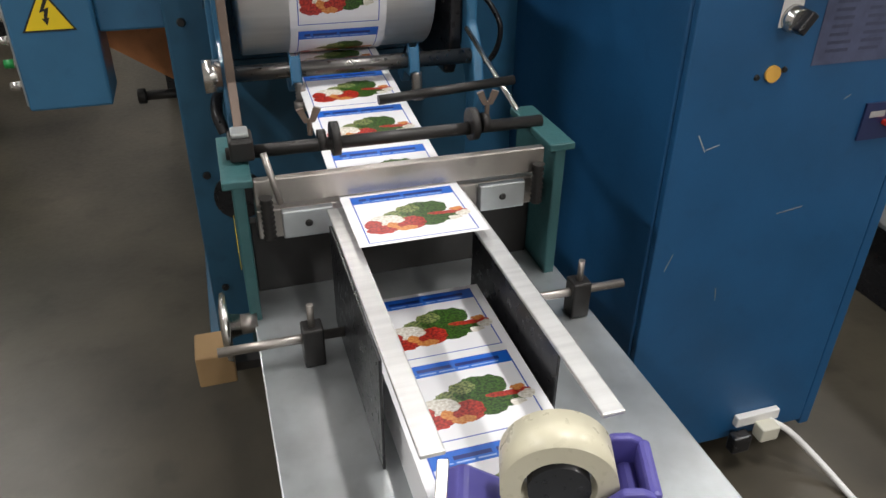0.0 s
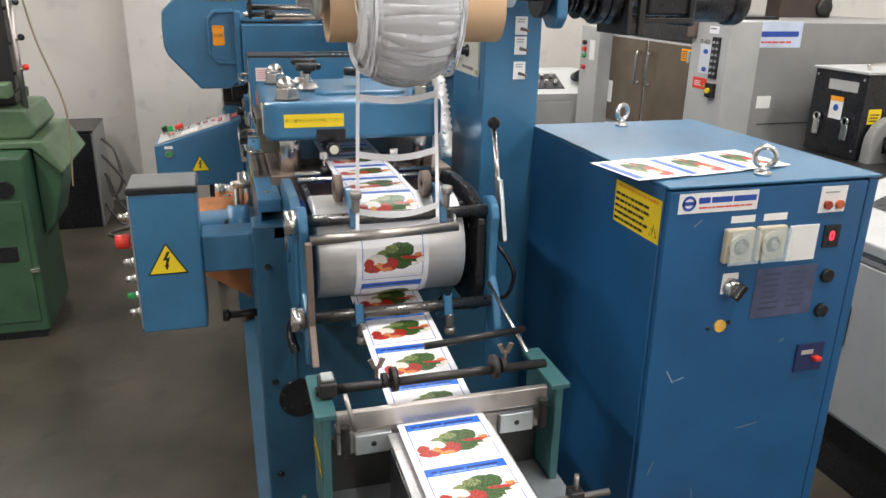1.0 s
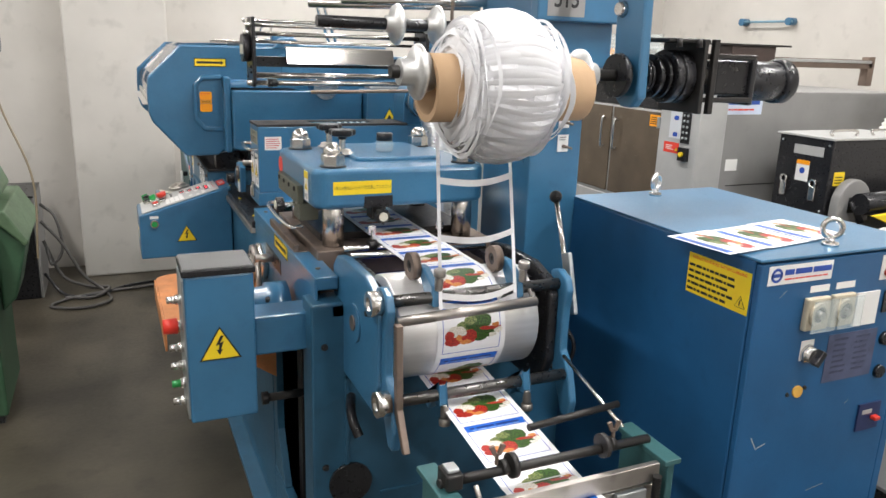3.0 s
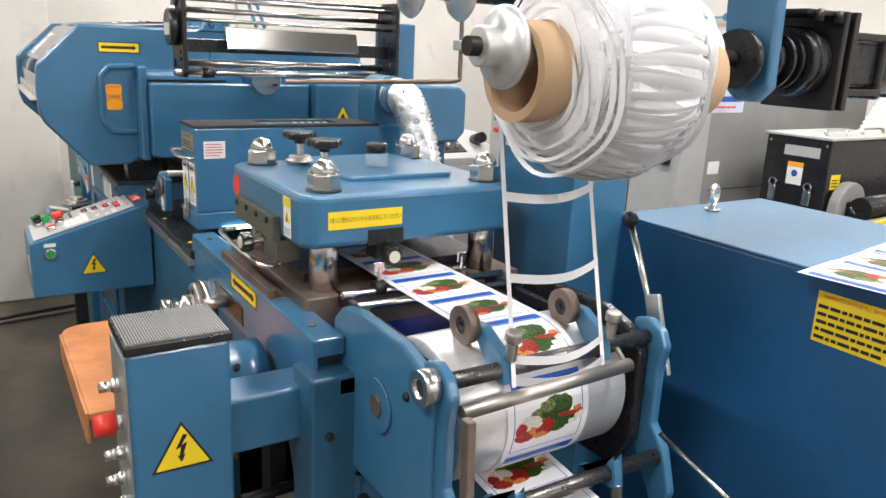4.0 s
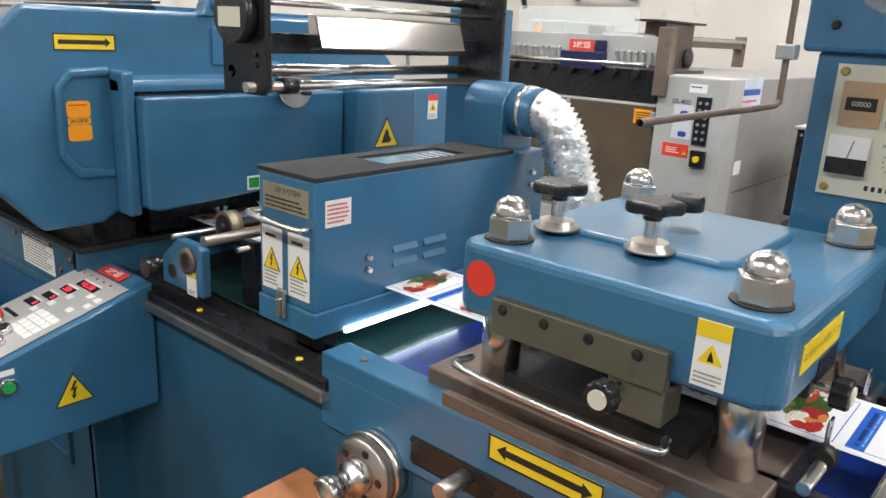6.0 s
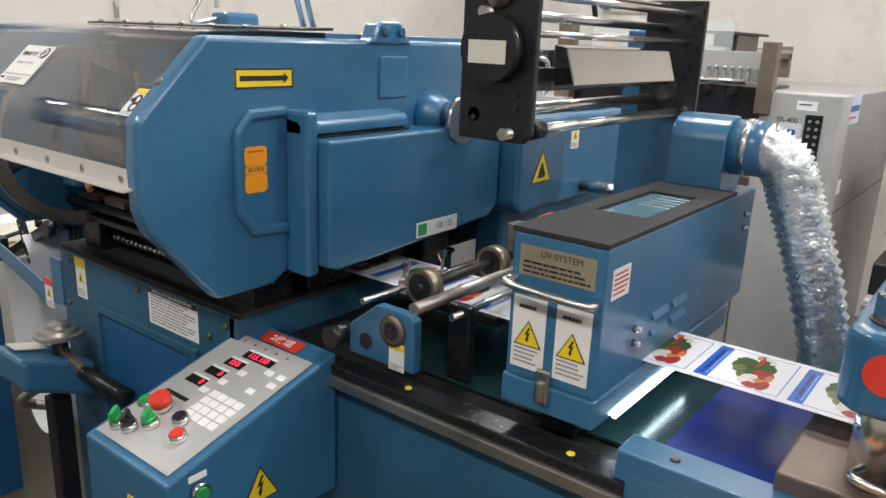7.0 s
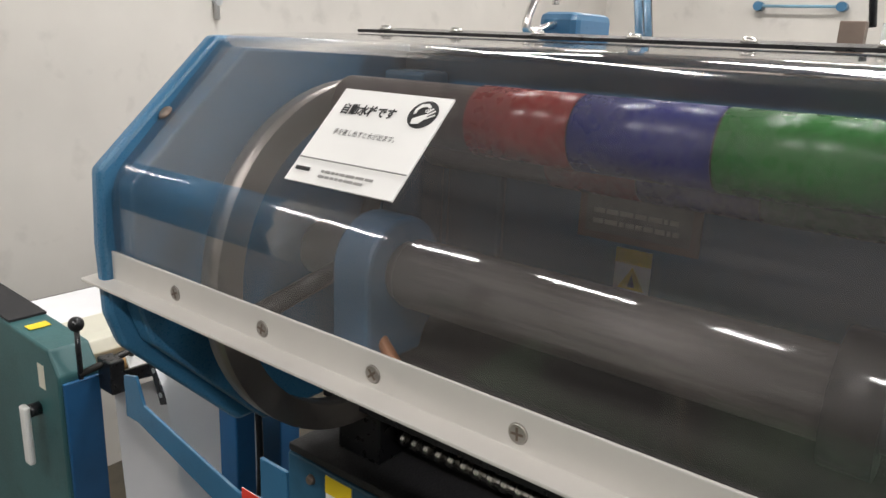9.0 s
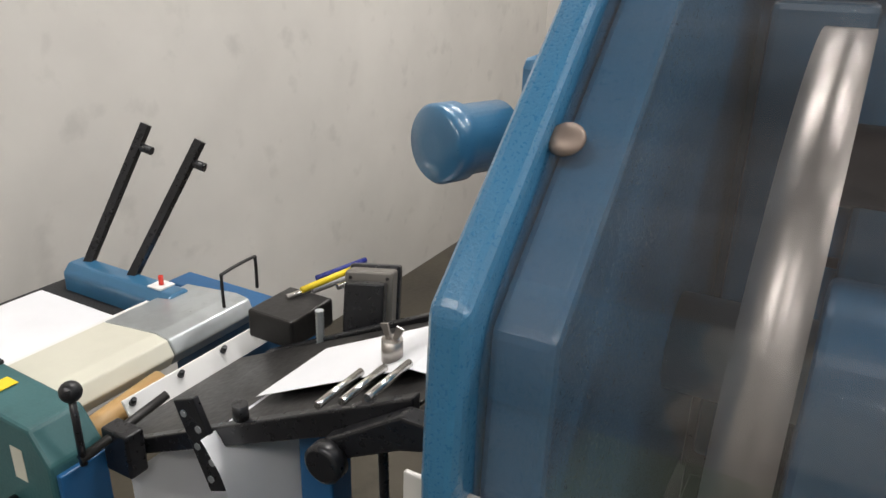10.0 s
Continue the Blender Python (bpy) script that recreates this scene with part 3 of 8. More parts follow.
notice(SX(-0.0255, 1.975, 1.368), 0.042, 0.085, platen, seed=5)
dot = B()
rod(dot, (-0.0252, 2.325, 1.375), (-0.0265, 2.325, 1.375), 0.027, 28)
part("red_dot", dot, REDL, platen, "round red sticker")
bm = B()
box(bm, -0.042, -0.024, 2.02, 2.29, 1.305, 1.360, 0.003)
box(bm, -0.036, 0.02, 2.02, 2.10, 1.255, 1.306, 0.003)
part("side_rail", bm, mat("olive_steel", (0.16, 0.16, 0.12), 0.42, 0.6, dirt=0.4), platen)
screws([(-0.042, y, 1.345) for y in (2.06, 2.13, 2.20, 2.27)], (-1, 0, 0), 0.008, platen, DARK, "socket_screw")
bm = B()
box(bm, 0.12, 0.205, 1.8885, 1.900, 1.3125, 1.346)
part("notch", bm, BLACK, platen, "dark notch under the front edge")


def clamp_knob(x, y, z, way, parent):
    """A black knurled knob on a sprung threaded rod."""
    w = Vector(way)
    p = Vector((x, y, z))
    part("threaded_rod", lathe(B(), [(i * 0.004, 0.007 if i % 2 else 0.0055) for i in range(18)], p, w, 14), CHROME, parent)
    bm = B()
    n = 40
    q = plane_at(p + w * 0.07, *((0, 0, 1), (1, 0, 0)) if abs(w.y) > 0.5 else ((0, 1, 0), (0, 0, 1)))
    prism(bm, [((0.021 + 0.002 * math.cos(10 * 2 * math.pi * i / n)) * math.cos(2 * math.pi * i / n), (0.021 + 0.002 * math.cos(10 * 2 * math.pi * i / n)) * math.sin(2 * math.pi * i / n)) for i in range(n)], "z", -0.012, 0.012, 0.003, m=q)
    part("knob", bm, BLACK, parent)
    part("knob_face", rod(B(), p + w * 0.081, p + w * 0.085, 0.013, 20), CREAM, parent)


clamp_knob(-0.012, 2.08, 1.295, (-1, 0, 0), platen)
clamp_knob(0.165, 1.935, 1.292, (0, -1, 0), platen)
part("clamp_block", box(B(), 0.145, 0.19, 1.90, 1.95, 1.275, 1.315, 0.004), DARK, platen)
bm = B()
hose(bm, [(-0.03, 2.33, 1.245), (-0.072, 2.31, 1.243), (-0.072, 2.03, 1.238), (-0.03, 2.01, 1.238)], 0.006, 10)
part("guard_bar", bm, CHROME, dc)

# ---- guide bars between die cutter and draw roll ----
gb = thing("web_guide", "black guide frame with chrome cross bars", "guide frame", (0.25, 1.78, 1.15))
for x in (0.055, 0.435):
    part("side_bar", box(B(), x, x + 0.018, 1.50, 1.93, 1.165, 1.19, 0.003), BLACK, gb)
for y in (1.865, 1.79):
    part("cross_bar", rod(B(), (0.05, y, 1.197), (0.46, y, 1.197), 0.009, 14), CHROME, gb)
for x in (0.135, 0.345):
    part("collar", rod(B(), (x - 0.012, 1.865, 1.205), (x + 0.012, 1.865, 1.205), 0.016, 16), DARK, gb)
    bm = B()
    rod(bm, (x, 1.865, 1.21), (x, 1.865, 1.25), 0.004, 8)
    box(bm, x - 0.012, x + 0.012, 1.863, 1.867, 1.238, 1.262, 0.002)
    part("wing_screw", bm, CHROME, gb)

# ---- draw unit ----
DRUMM = mat("bright_machined_roll", (0.78, 0.77, 0.76), 0.36, 0.7, var=0.06, stretch=(1, 14, 14), bscale=120, bump=0.1)
DY, DZ, DR = 1.545, 1.083, 0.132
du = thing("draw_unit", "blue draw roll unit with steel shafts and pressure wheels", "draw unit", (0.25, 1.55, 0.9))
drum = part("draw_roll", lathe(B(), [(0, 0.10), (0.002, DR - 0.003), (0.006, DR), (0.371, DR), (0.375, DR - 0.003), (0.377, 0.1)], (0.055, DY, DZ), (1, 0, 0), 64), DRUMM, du, "large bright machined draw roll", at=(0.25, DY, DZ))
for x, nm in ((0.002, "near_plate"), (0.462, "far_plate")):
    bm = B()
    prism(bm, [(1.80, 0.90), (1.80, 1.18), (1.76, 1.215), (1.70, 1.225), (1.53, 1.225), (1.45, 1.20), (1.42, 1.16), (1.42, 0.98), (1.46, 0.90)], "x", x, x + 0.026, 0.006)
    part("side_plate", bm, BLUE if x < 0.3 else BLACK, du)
for x in (0.012, 0.488):
    bm = B()
    prism(bm, [(1.47, 1.215), (1.435, 1.225), (1.40, 1.21), (1.385, 1.18), (1.395, 1.13), (1.395, 1.02), (1.36, 0.98), (1.335, 0.90), (1.345, 0.85), (1.375, 0.85), (1.40, 0.90), (1.43, 0.95), (1.45, 1.05)], "x", x, x + 0.022, 0.006)
    part("swing_arm", bm, BLUE, du)
bm = B()
ring(bm, (-0.018, 1.432, 1.188), (0.014, 1.432, 1.188), 0.030, 0.017)
part("bush", bm, CHROME, du)
bm = B()
ring(bm, (-0.018, 1.375, 0.962), (0.014, 1.375, 0.962), 0.030, 0.017)
part("bush", bm, CHROME, du)
for y, z in ((1.432, 1.188), (1.375, 0.962)):
    part("shaft", rod(B(), (-0.012, y, z), (0.505, y, z), 0.0145, 20), mat("dark_ground_shaft", (0.13, 0.125, 0.12), 0.3, 0.9) if z > 1.1 else bpy.data.materials["dark_ground_shaft"], du, "dark ground steel shaft")
part("thin_bar", rod(B(), (0.035, 1.385, 1.155), (0.398, 1.385, 1.166), 0.012, 18), STEEL, du)
part("thin_bar_hook", rod(B(), (0.390, 1.385, 1.166), (0.400, 1.43, 1.19), 0.005, 8), STEEL, du)
part("scraper_strip", prism(B(), [(1.365, 1.16), (1.355, 0.95), (1.30, 0.87), (1.285, 0.875), (1.335, 0.96), (1.345, 1.16)], "x", 0.02, 0.036, 0.002), BROWNSTEEL, du, "worn brown steel strip")
for x, z, up in ((0.135, 1.188, 1), (0.36, 1.188, 1), (0.135, 0.962, -1), (0.36, 0.962, -1)):
    y = 1.432 if up > 0 else 1.375
    cl = part("wheel_arm", prism(B(), [(y - 0.02, z - 0.02), (y + 0.02, z - 0.022), (y + 0.075, z + 0.03 * up + 0.01), (y + 0.08, z + 0.055 * up + 0.005), (y + 0.05, z + 0.06 * up), (y - 0.01, z + 0.03)], "x", x, x + 0.02, 0.004), BLUE, du)
    px = x + 0.01
    bm = B()
    lathe(bm, [(i * 0.003, 0.011 if i % 2 else 0.008) for i in range(12)], (px + 0.006, y - 0.012, z + 0.02 * up), (0, -0.1, up), 14)
    part("spring", bm, STEEL, cl)
    bm = B()
    lathe(bm, [(0, 0.012), (0.002, 0.0145), (0.016, 0.0145), (0.018, 0.013), (0.0185, 0.006)], (px + 0.006, y - 0.016, z + 0.055 * up), (0, -0.1, up), 24)
    part("thumb_nut", bm, STEEL, cl)
    if up > 0:
        bm = B()
        ring(bm, (x - 0.022, y + 0.085, z + 0.055), (x - 0.002, y + 0.085, z + 0.055), 0.034, 0.016)
        part("pressure_wheel", bm, BROWNSTEEL, cl, "stained steel pressure wheel with dark bearing")
        bm = B()
        ring(bm, (x - 0.020, y + 0.085, z + 0.055), (x - 0.004, y + 0.085, z + 0.055), 0.016, 0.007)
        part("bearing", bm, DARK, cl)
lever = part("lever", rod(B(), (0.53, 1.44, 1.17), (0.545, 1.555, 1.375), 0.007, 12), CHROME, du)
part("ball_knob", ball(B(), (0.546, 1.56, 1.385), 0.017), BLACK, lever)
part("lever_plate", box(B(), -0.006, 0.006, -0.018, 0.018, -0.07, 0.09, 0.003, m=Matrix.Translation((0.532, 1.44, 1.17)) @ pose(0, 0, 0, -18)), ZINC, lever, "bright bent steel plate")
bm = B()
hose(bm, [(0.50, 1.62, 1.06), (0.56, 1.55, 1.05), (0.60, 1.50, 0.98), (0.58, 1.52, 0.90), (0.52, 1.58, 0.93), (0.50, 1.60, 1.0)], 0.006, 8)
part("cable_loop", bm, BLACK, du)
part("lock_ring", rod(B(), (0.002, 1.60, 1.08), (-0.003, 1.60, 1.08), 0.05, 32), BLUE, du)
part("ring_centre", rod(B(), (-0.003, 1.60, 1.08), (-0.006, 1.60, 1.08), 0.02, 24), BROWNSTEEL, du)
screws([(0.002, 1.765, 1.12), (0.002, 1.765, 1.0), (0.002, 1.5, 1.14)], (-1, 0, 0), 0.009, du, DARK, "bolt", 0.006)
bm = B()
hose(bm, [(0.02, 1.69, 0.83), (0.0, 1.63, 0.83), (-0.005, 1.59, 0.81), (0.005, 1.57, 0.775)], 0.013, 12)
part("rubber_handle", bm, BLACK, du)

# ---- sheeter ----
sh = thing("sheeter", "green sided steel sheet cutter unit at the press end", "sheet cutter", (0.26, 1.05, 0.6))
for x in (0.0, 0.492):
    part("side_plate", box(B(), x, x + 0.018, 0.97, 1.13, 0.66, 0.935, 0.003), TEAL, sh)
    part("top_cap", box(B(), x - 0.012, x + 0.03, 0.965, 1.135, 0.930, 0.942, 0.002), TEAL, sh)
part("front_bar", box(B(), 0.03, 0.475, 0.975, 0.990, 0.895, 0.935, 0.002), STEEL, sh, "scratched flat steel blade bar")
part("blade_bed", box(B(), 0.03, 0.48, 0.985, 1.03, 0.835, 0.883, 0.003), STEEL, sh)
for x in (0.065, 0.37):
    part("blade_plate", box(B(), x, x + 0.075, 0.972, 0.986, 0.838, 0.882, 0.002), ZINC, sh)
    screws([(x + 0.038, 0.972, 0.86)], (0, -1, 0), 0.006, sh, DARK, "socket_screw", 0.002)
for x in (0.045, 0.462):
    bm = B()
    lathe(bm, [(i * 0.004, 0.010 if i % 2 else 0.007) for i in range(18)], (x, 0.965, 0.845), (0, 0, 1), 12)
    part("spring", bm, DARK, sh)
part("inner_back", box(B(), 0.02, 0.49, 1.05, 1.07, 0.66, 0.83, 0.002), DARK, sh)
part("upper_shaft", rod(B(), (0.0, 1.05, 0.948), (0.50, 1.05, 0.948), 0.010, 16), DARK, sh)
part("guide_shaft", rod(B(), (0.25, 1.14, 0.975), (0.49, 1.15, 0.985), 0.008, 14), DARK, sh)
part("brace_rod", rod(B(), (0.488, 1.12, 0.94), (0.475, 1.36, 1.02), 0.005, 10), CHROME, sh)
for x in (0.135, 0.155, 0.375, 0.395):
    part("collar", rod(B(), (x, 1.05, 0.955), (x + 0.012, 1.05, 0.955), 0.026 if x in (0.155, 0.375) else 0.016, 20), DARK, sh)
for x in (0.125, 0.405):
    bm = B()
    rod(bm, (x, 1.05, 0.965), (x, 1.05, 0.99), 0.004, 8)
    for s in (-1, 1):
        prism(bm, [(x, 0.985), (x + s * 0.008, 0.985), (x + s * 0.018, 1.005), (x + s * 0.008, 1.008)], "y", 1.047, 1.053)
    part("wing_nut", bm, BROWNSTEEL, sh)
part("micro_switch", box(B(), 0.005, 0.04, 1.02, 1.07, 0.945, 0.978, 0.004), DARK, sh)
part("switch_cap", box(B(), 0.010, 0.035, 1.03, 1.06, 0.978, 0.986, 0.002), ZINC, sh)
part("catch_lever", rod(B(), (0.05, 0.99, 0.97), (0.065, 0.965, 0.90), 0.005, 10), STEEL, sh)
arrow_plate(SX(-0.0015, 1.05, 0.80), 0.12, 0.03, sh)

dt = thing("delivery_table", "zinc topped delivery table with two slide rails", "delivery table", (0.26, 0.6, 0.7))
part("top", box(B(), 0.005, 0.52, 0.25, 1.16, 0.690, 0.702, 0.002), ZINC, dt, "dull zinc sheet table top")
part("frame", box(B(), 0.03, 0.50, 0.30, 1.16, 0.62, 0.69, 0.004), DARK, dt)
for x in (0.05, 0.46):
    for y in (0.32, 1.08):
        part("leg", box(B(), x, x + 0.04, y, y + 0.04, 0, 0.62, 0.003), NAVY, dt)
for x0, x1, lx in ((0.130, 0.156, 0.128), (0.318, 0.344, 0.346)):
    part("slide_rail", box(B(), x0, x1, 0.47, 0.97, 0.874, 0.880, 0.002), ALU, dt, "satin aluminium slide rail")
    part("side_guide", box(B(), lx - 0.002, lx + 0.002, 0.62, 0.93, 0.705, 0.874, 0.001), BLACK, dt)
for x0, x1 in ((-0.05, 0.125), (0.35, 0.57)):
    part("cross_rod", rod(B(), (x0, 0.85, 0.745), (x1, 0.85, 0.745), 0.007, 14), STEEL, dt)
for x in (0.065, 0.478):
    part("clamp_block", box(B(), x, x + 0.03, 0.835, 0.866, 0.702, 0.765, 0.003), DARK, dt)
    part("clamp_screw", rod(B(), (x + 0.015, 0.85, 0.765), (x + 0.015, 0.85, 0.80), 0.005, 10), STEEL, dt)
cw = part("crank_wheel", lathe(B(), [(0, 0.03), (0.004, 0.052), (0.012, 0.055), (0.014, 0.02), (0.03, 0.016)], (-0.045, 0.97, 0.70), (1, 0, 0), 32), CHROME, dt, "chrome hand wheel")
part("hub", rod(B(), (-0.02, 0.97, 0.70), (0.01, 0.97, 0.70), 0.016, 16), STEEL, cw)
part("wood_block", box(B(), -0.11, -0.04, 1.16, 1.24, 0.43, 0.50, 0.004), WOOD, dt, "small rough wooden block")
part("block_strap", box(B(), -0.04, 0.06, 1.18, 1.22, 0.44, 0.46), DARK, dt)
td = thing("tape_dispenser", "purple tape dispenser with a roll of cream tape", "tape dispenser", (0.262, 0.462, 0.774))
M = Matrix.Translation((0.262, 0.448, 0.774)) @ pose(0, 0, 0, 0, 0, -20)
bm = B()
prism(bm, [(-0.11, 0.0), (0.10, 0.0), (0.105, 0.045), (0.07, 0.055), (0.04, 0.02), (-0.05, 0.02), (-0.09, 0.04), (-0.11, 0.03)], "y", -0.035, 0.035, 0.006, m=M)
part("body", bm, PURPLE, td)
for s_ in (-0.040, 0.030):
    part("cheek", prism(B(), [(0.010, 0.004), (0.093, 0.004), (0.093, 0.066), (0.087, 0.080), (0.074, 0.086), (0.056, 0.084), (0.034, 0.060)], "y", s_, s_ + 0.010, 0.003, m=M), PURPLE, td)
part("back_wall", box(B(), 0.081, 0.094, -0.036, 0.036, 0.004, 0.082, 0.005, m=M), PURPLE, td)
part("inner_floor", box(B(), 0.060, 0.083, -0.031, 0.031, 0.004, 0.030, 0.003, m=M), PURPLE, td)
bm = B()
ring(bm, M @ Vector((0.0, -0.025, 0.07)), M @ Vector((0.0, 0.025, 0.07)), 0.056, 0.036)
tr = part("tape_roll", bm, TAPE, td, "cream adhesive tape roll")
part("hub", rod(B(), M @ Vector((0.0, -0.026, 0.07)), M @ Vector((0.0, 0.026, 0.07)), 0.030, 24), BLACK, tr)
part("cutter", box(B(), -0.118, -0.105, -0.032, 0.032, 0.02, 0.045, 0.002, m=M), CHROME, td)

# ---- tower with control panel ----
tw = thing("control_tower", "blue column with a cream control panel and switches", "column", (0.68, 1.93, 0))
part("column", box(B(), 0.592, 0.765, 1.785, 2.085, 0.0, 1.715, 0.005), BLUE, tw)
bm = B()
box(bm, 0.575, 0.785, 1.70, 2.11, 1.715, 2.05, 0.008)
part("head", bm, BLUE, tw)
part("head_plate", prism(B(), [(0.515, 1.835), (0.80, 1.835), (0.80, 2.02), (0.76, 2.05), (0.515, 2.05)], "y", 1.66, 1.70, 0.005), BLUE, tw)
num = card("number_plate", FX(0.60, 1.66, 1.89), 0.115, 0.085, GREY, tw, "grey plate with a black machine number")
lettering("515", 0.062, FX(0.60, 1.6585, 1.89), "reading", INK, num, 0.85, 0.0012)
screws([(0.592, y, 1.73) for y in (2.05, 1.84)] + [(0.574, y, 1.76) for y in (2.06, 1.76)], (-1, 0, 0), 0.008, tw, DARK, "bolt", 0.006)
cp = card("control_panel", SX(0.592, 1.935, 1.585), 0.225, 0.225, CREAM, tw, "cream control panel with meter and lamps", 0.006)
screws([(0.586, y, z) for y in (2.035, 1.835) for z in (1.485, 1.685)], (-1, 0, 0), 0.008, cp, mat("brass", (0.55, 0.42, 0.12), 0.35, 0.9), "screw", 0.003)
for y, z, w, h in ((2.0, 1.632, 0.065, 0.075), (1.895, 1.64, 0.07, 0.045)):
    d = card("counter", SX(0.586, y, z), w, h, KRAFT, cp, "brown framed counter", 0.004)
    card("window", SX(0.583, y, z), w * 0.75, h * 0.3, INK, d)
    lettering("00000" if w < 0.07 else "12000", 0.012, SX(0.5815, y, z), "reading", CREAM, d)
for y, c in ((1.945, (0.42, 0.80, 0.02)), (1.905, (0.9, 0.02, 0.03)), (1.868, (0.95, 0.22, 0.005))):
    lm = part("lamp_ring", rod(B(), (0.586, y, 1.605), (0.580, y, 1.605), 0.0135, 20), CHROME, cp)
    part("lamp_lens", ball(B(), (0.580, y, 1.605), 0.011), glow("panel_lamp_%d" % int(c[1] * 100), c, 1.0), lm)
mtr = card("meter", SX(0.586, 2.005, 1.545), 0.065, 0.065, WHITE, cp, "square analogue meter", 0.012)
card("meter_base", SX(0.574, 2.005, 1.526), 0.065, 0.028, BLACK, mtr)
bm = B()
rod(bm, (0.574, 2.005, 1.540), (0.573, 1.998, 1.57), 0.0008, 6)
part("needle", bm, INK, mtr)
dl = part("dial", lathe(B(), [(0, 0.019), (0.004, 0.018), (0.006, 0.013), (0.02, 0.012)], (0.586, 1.925, 1.54), (-1, 0, 0), 24), BLACK, cp, "black turning knob")
bars(SX(0.5855, 1.925, 1.567), 0.06, 0.01, 1, cp, seed=3)
bm = B()
for i in range(14):
    a = radians(-130 + i * 20)
    rod(bm, (0.5862, 1.925 - 0.025 * math.sin(a), 1.54 + 0.025 * math.cos(a)), (0.5852, 1.925 - 0.025 * math.sin(a), 1.54 + 0.025 * math.cos(a)), 0.0012, 6)
part("dial_marks", bm, INK, cp)
bm = B()
for i in range(10):
    box(bm, 0.5855, 0.5862, 1.866 + i * 0.011, 1.872 + i * 0.011, 1.487, 1.496)
part("maker_bar", bm, INK, cp)
part("slot", box(B(), 0.5852, 0.587, 1.835, 1.840, 1.57, 1.65), INK, cp)
card("blank_plate", SX(0.592, 1.85, 1.46), 0.06, 0.05, BLUE, tw, "", 0.002)
for z in (1.62, 1.565, 1.495):
    c = card("switch_plate", FX(0.70, 1.785, z), 0.036, 0.05, WHITE, tw, "white switch plate", 0.003)
    part("toggle", rod(B(), (0.70, 1.782, z - 0.008), (0.712, 1.752, z - 0.012), 0.005, 10, 0.0035), BROWNSTEEL, c)
    bars(FX(0.70, 1.7815, z + 0.014), 0.026, 0.014, 2, c, seed=7)
card("switch_backing", FX(0.70, 1.788, 1.535), 0.06, 0.145, BLUE, tw, "", 0.002)
bm = B()
for i in range(6):
    box(bm, 0.56, 0.592, 1.80, 1.95, 0.70 + i * 0.03, 0.715 + i * 0.03, 0.003)
part("cooling_rib", bm, BLUE, tw)

# ---- waste rewinder ----
RY, RZ = 1.388, 1.708
rw = thing("waste_rewinder", "black rewind drive with motor hung from a blue arm", "rewinder", (0.75, RY, RZ))
part("arm", prism(B(), [(1.375, 2.03), (1.345, 1.99), (1.335, 1.66), (1.36, 1.635), (1.40, 1.635), (1.43, 1.66), (1.445, 1.80), (1.445, 1.955), (1.66, 1.955), (1.66, 2.03)], "x", 0.605, 0.632, 0.006), BLUE, rw)
part("flange", lathe(B(), [(0, 0.05), (0.012, 0.052), (0.02, 0.045), (0.03, 0.03)], (0.572, RY, RZ), (1, 0, 0), 32), BLACK, rw)
bm = B()
rod(bm, (0.632, RY, RZ), (0.77, RY, RZ), 0.030, 28)
for x, r in ((0.640, 0.046), (0.656, 0.040), (0.670, 0.052), (0.682, 0.044), (0.696, 0.052)):
    rod(bm, (x, RY, RZ), (x + 0.008, RY, RZ), r, 36, bev=0.0015)
rod(bm, (0.712, RY, RZ), (0.734, RY, RZ), 0.063, 44, bev=0.003)
rod(bm, (0.737, RY, RZ), (0.766, RY, RZ), 0.063, 44, bev=0.003)
part("clutch", bm, BLACK, rw, "ribbed black clutch drum")
part("mount_plate", box(B(), 0.77, 0.782, RY - 0.075, RY + 0.075, RZ - 0.085, RZ + 0.09, 0.003), DARK, rw)
part("top_plate", box(B(), 0.675, 0.80, RY - 0.06, RY + 0.07, RZ + 0.08, RZ + 0.090, 0.003), DARK, rw)
part("frame_leg", box(B(), 0.80, 0.815, RY - 0.075, RY - 0.06, RZ - 0.085, RZ + 0.09, 0.002), DARK, rw)
for z in (RZ - 0.058, RZ + 0.045):
    part("tie_bar", box(B(), 0.782, 0.95, RY - 0.062, RY - 0.05, z, z + 0.012, 0.002), DARK, rw)
part("gear_case", box(B(), 0.84, 0.95, RY - 0.045, RY + 0.05, RZ - 0.042, RZ + 0.042, 0.006), BLACK, rw)
part("coupling", rod(B(), (0.782, RY, RZ), (0.84, RY, RZ), 0.022, 24), STEEL, rw)
mo = part("motor", rod(B(), (0.955, RY, RZ - 0.008), (1.085, RY, RZ - 0.008), 0.050, 40, bev=0.004), BLACK, rw, "glossy black electric motor")
part("motor_flange", box(B(), 0.944, 0.962, RY - 0.056, RY + 0.056, RZ - 0.066, RZ + 0.05, 0.006), BLACK, mo)
part("fan_cover", rod(B(), (1.075, RY, RZ - 0.008), (1.115, RY, RZ - 0.008), 0.057, 40, bev=0.008), BLACK, mo)
screws([(x, RY - 0.066, RZ + 0.07) for x in (0.70, 0.76)], (0, 0, 1), 0.008, rw, DARK, "bolt", 0.02)
screws([(0.605, 1.42, 1.86)], (-1, 0, 0), 0.02, rw, CHROME, "hex_bolt", 0.016)

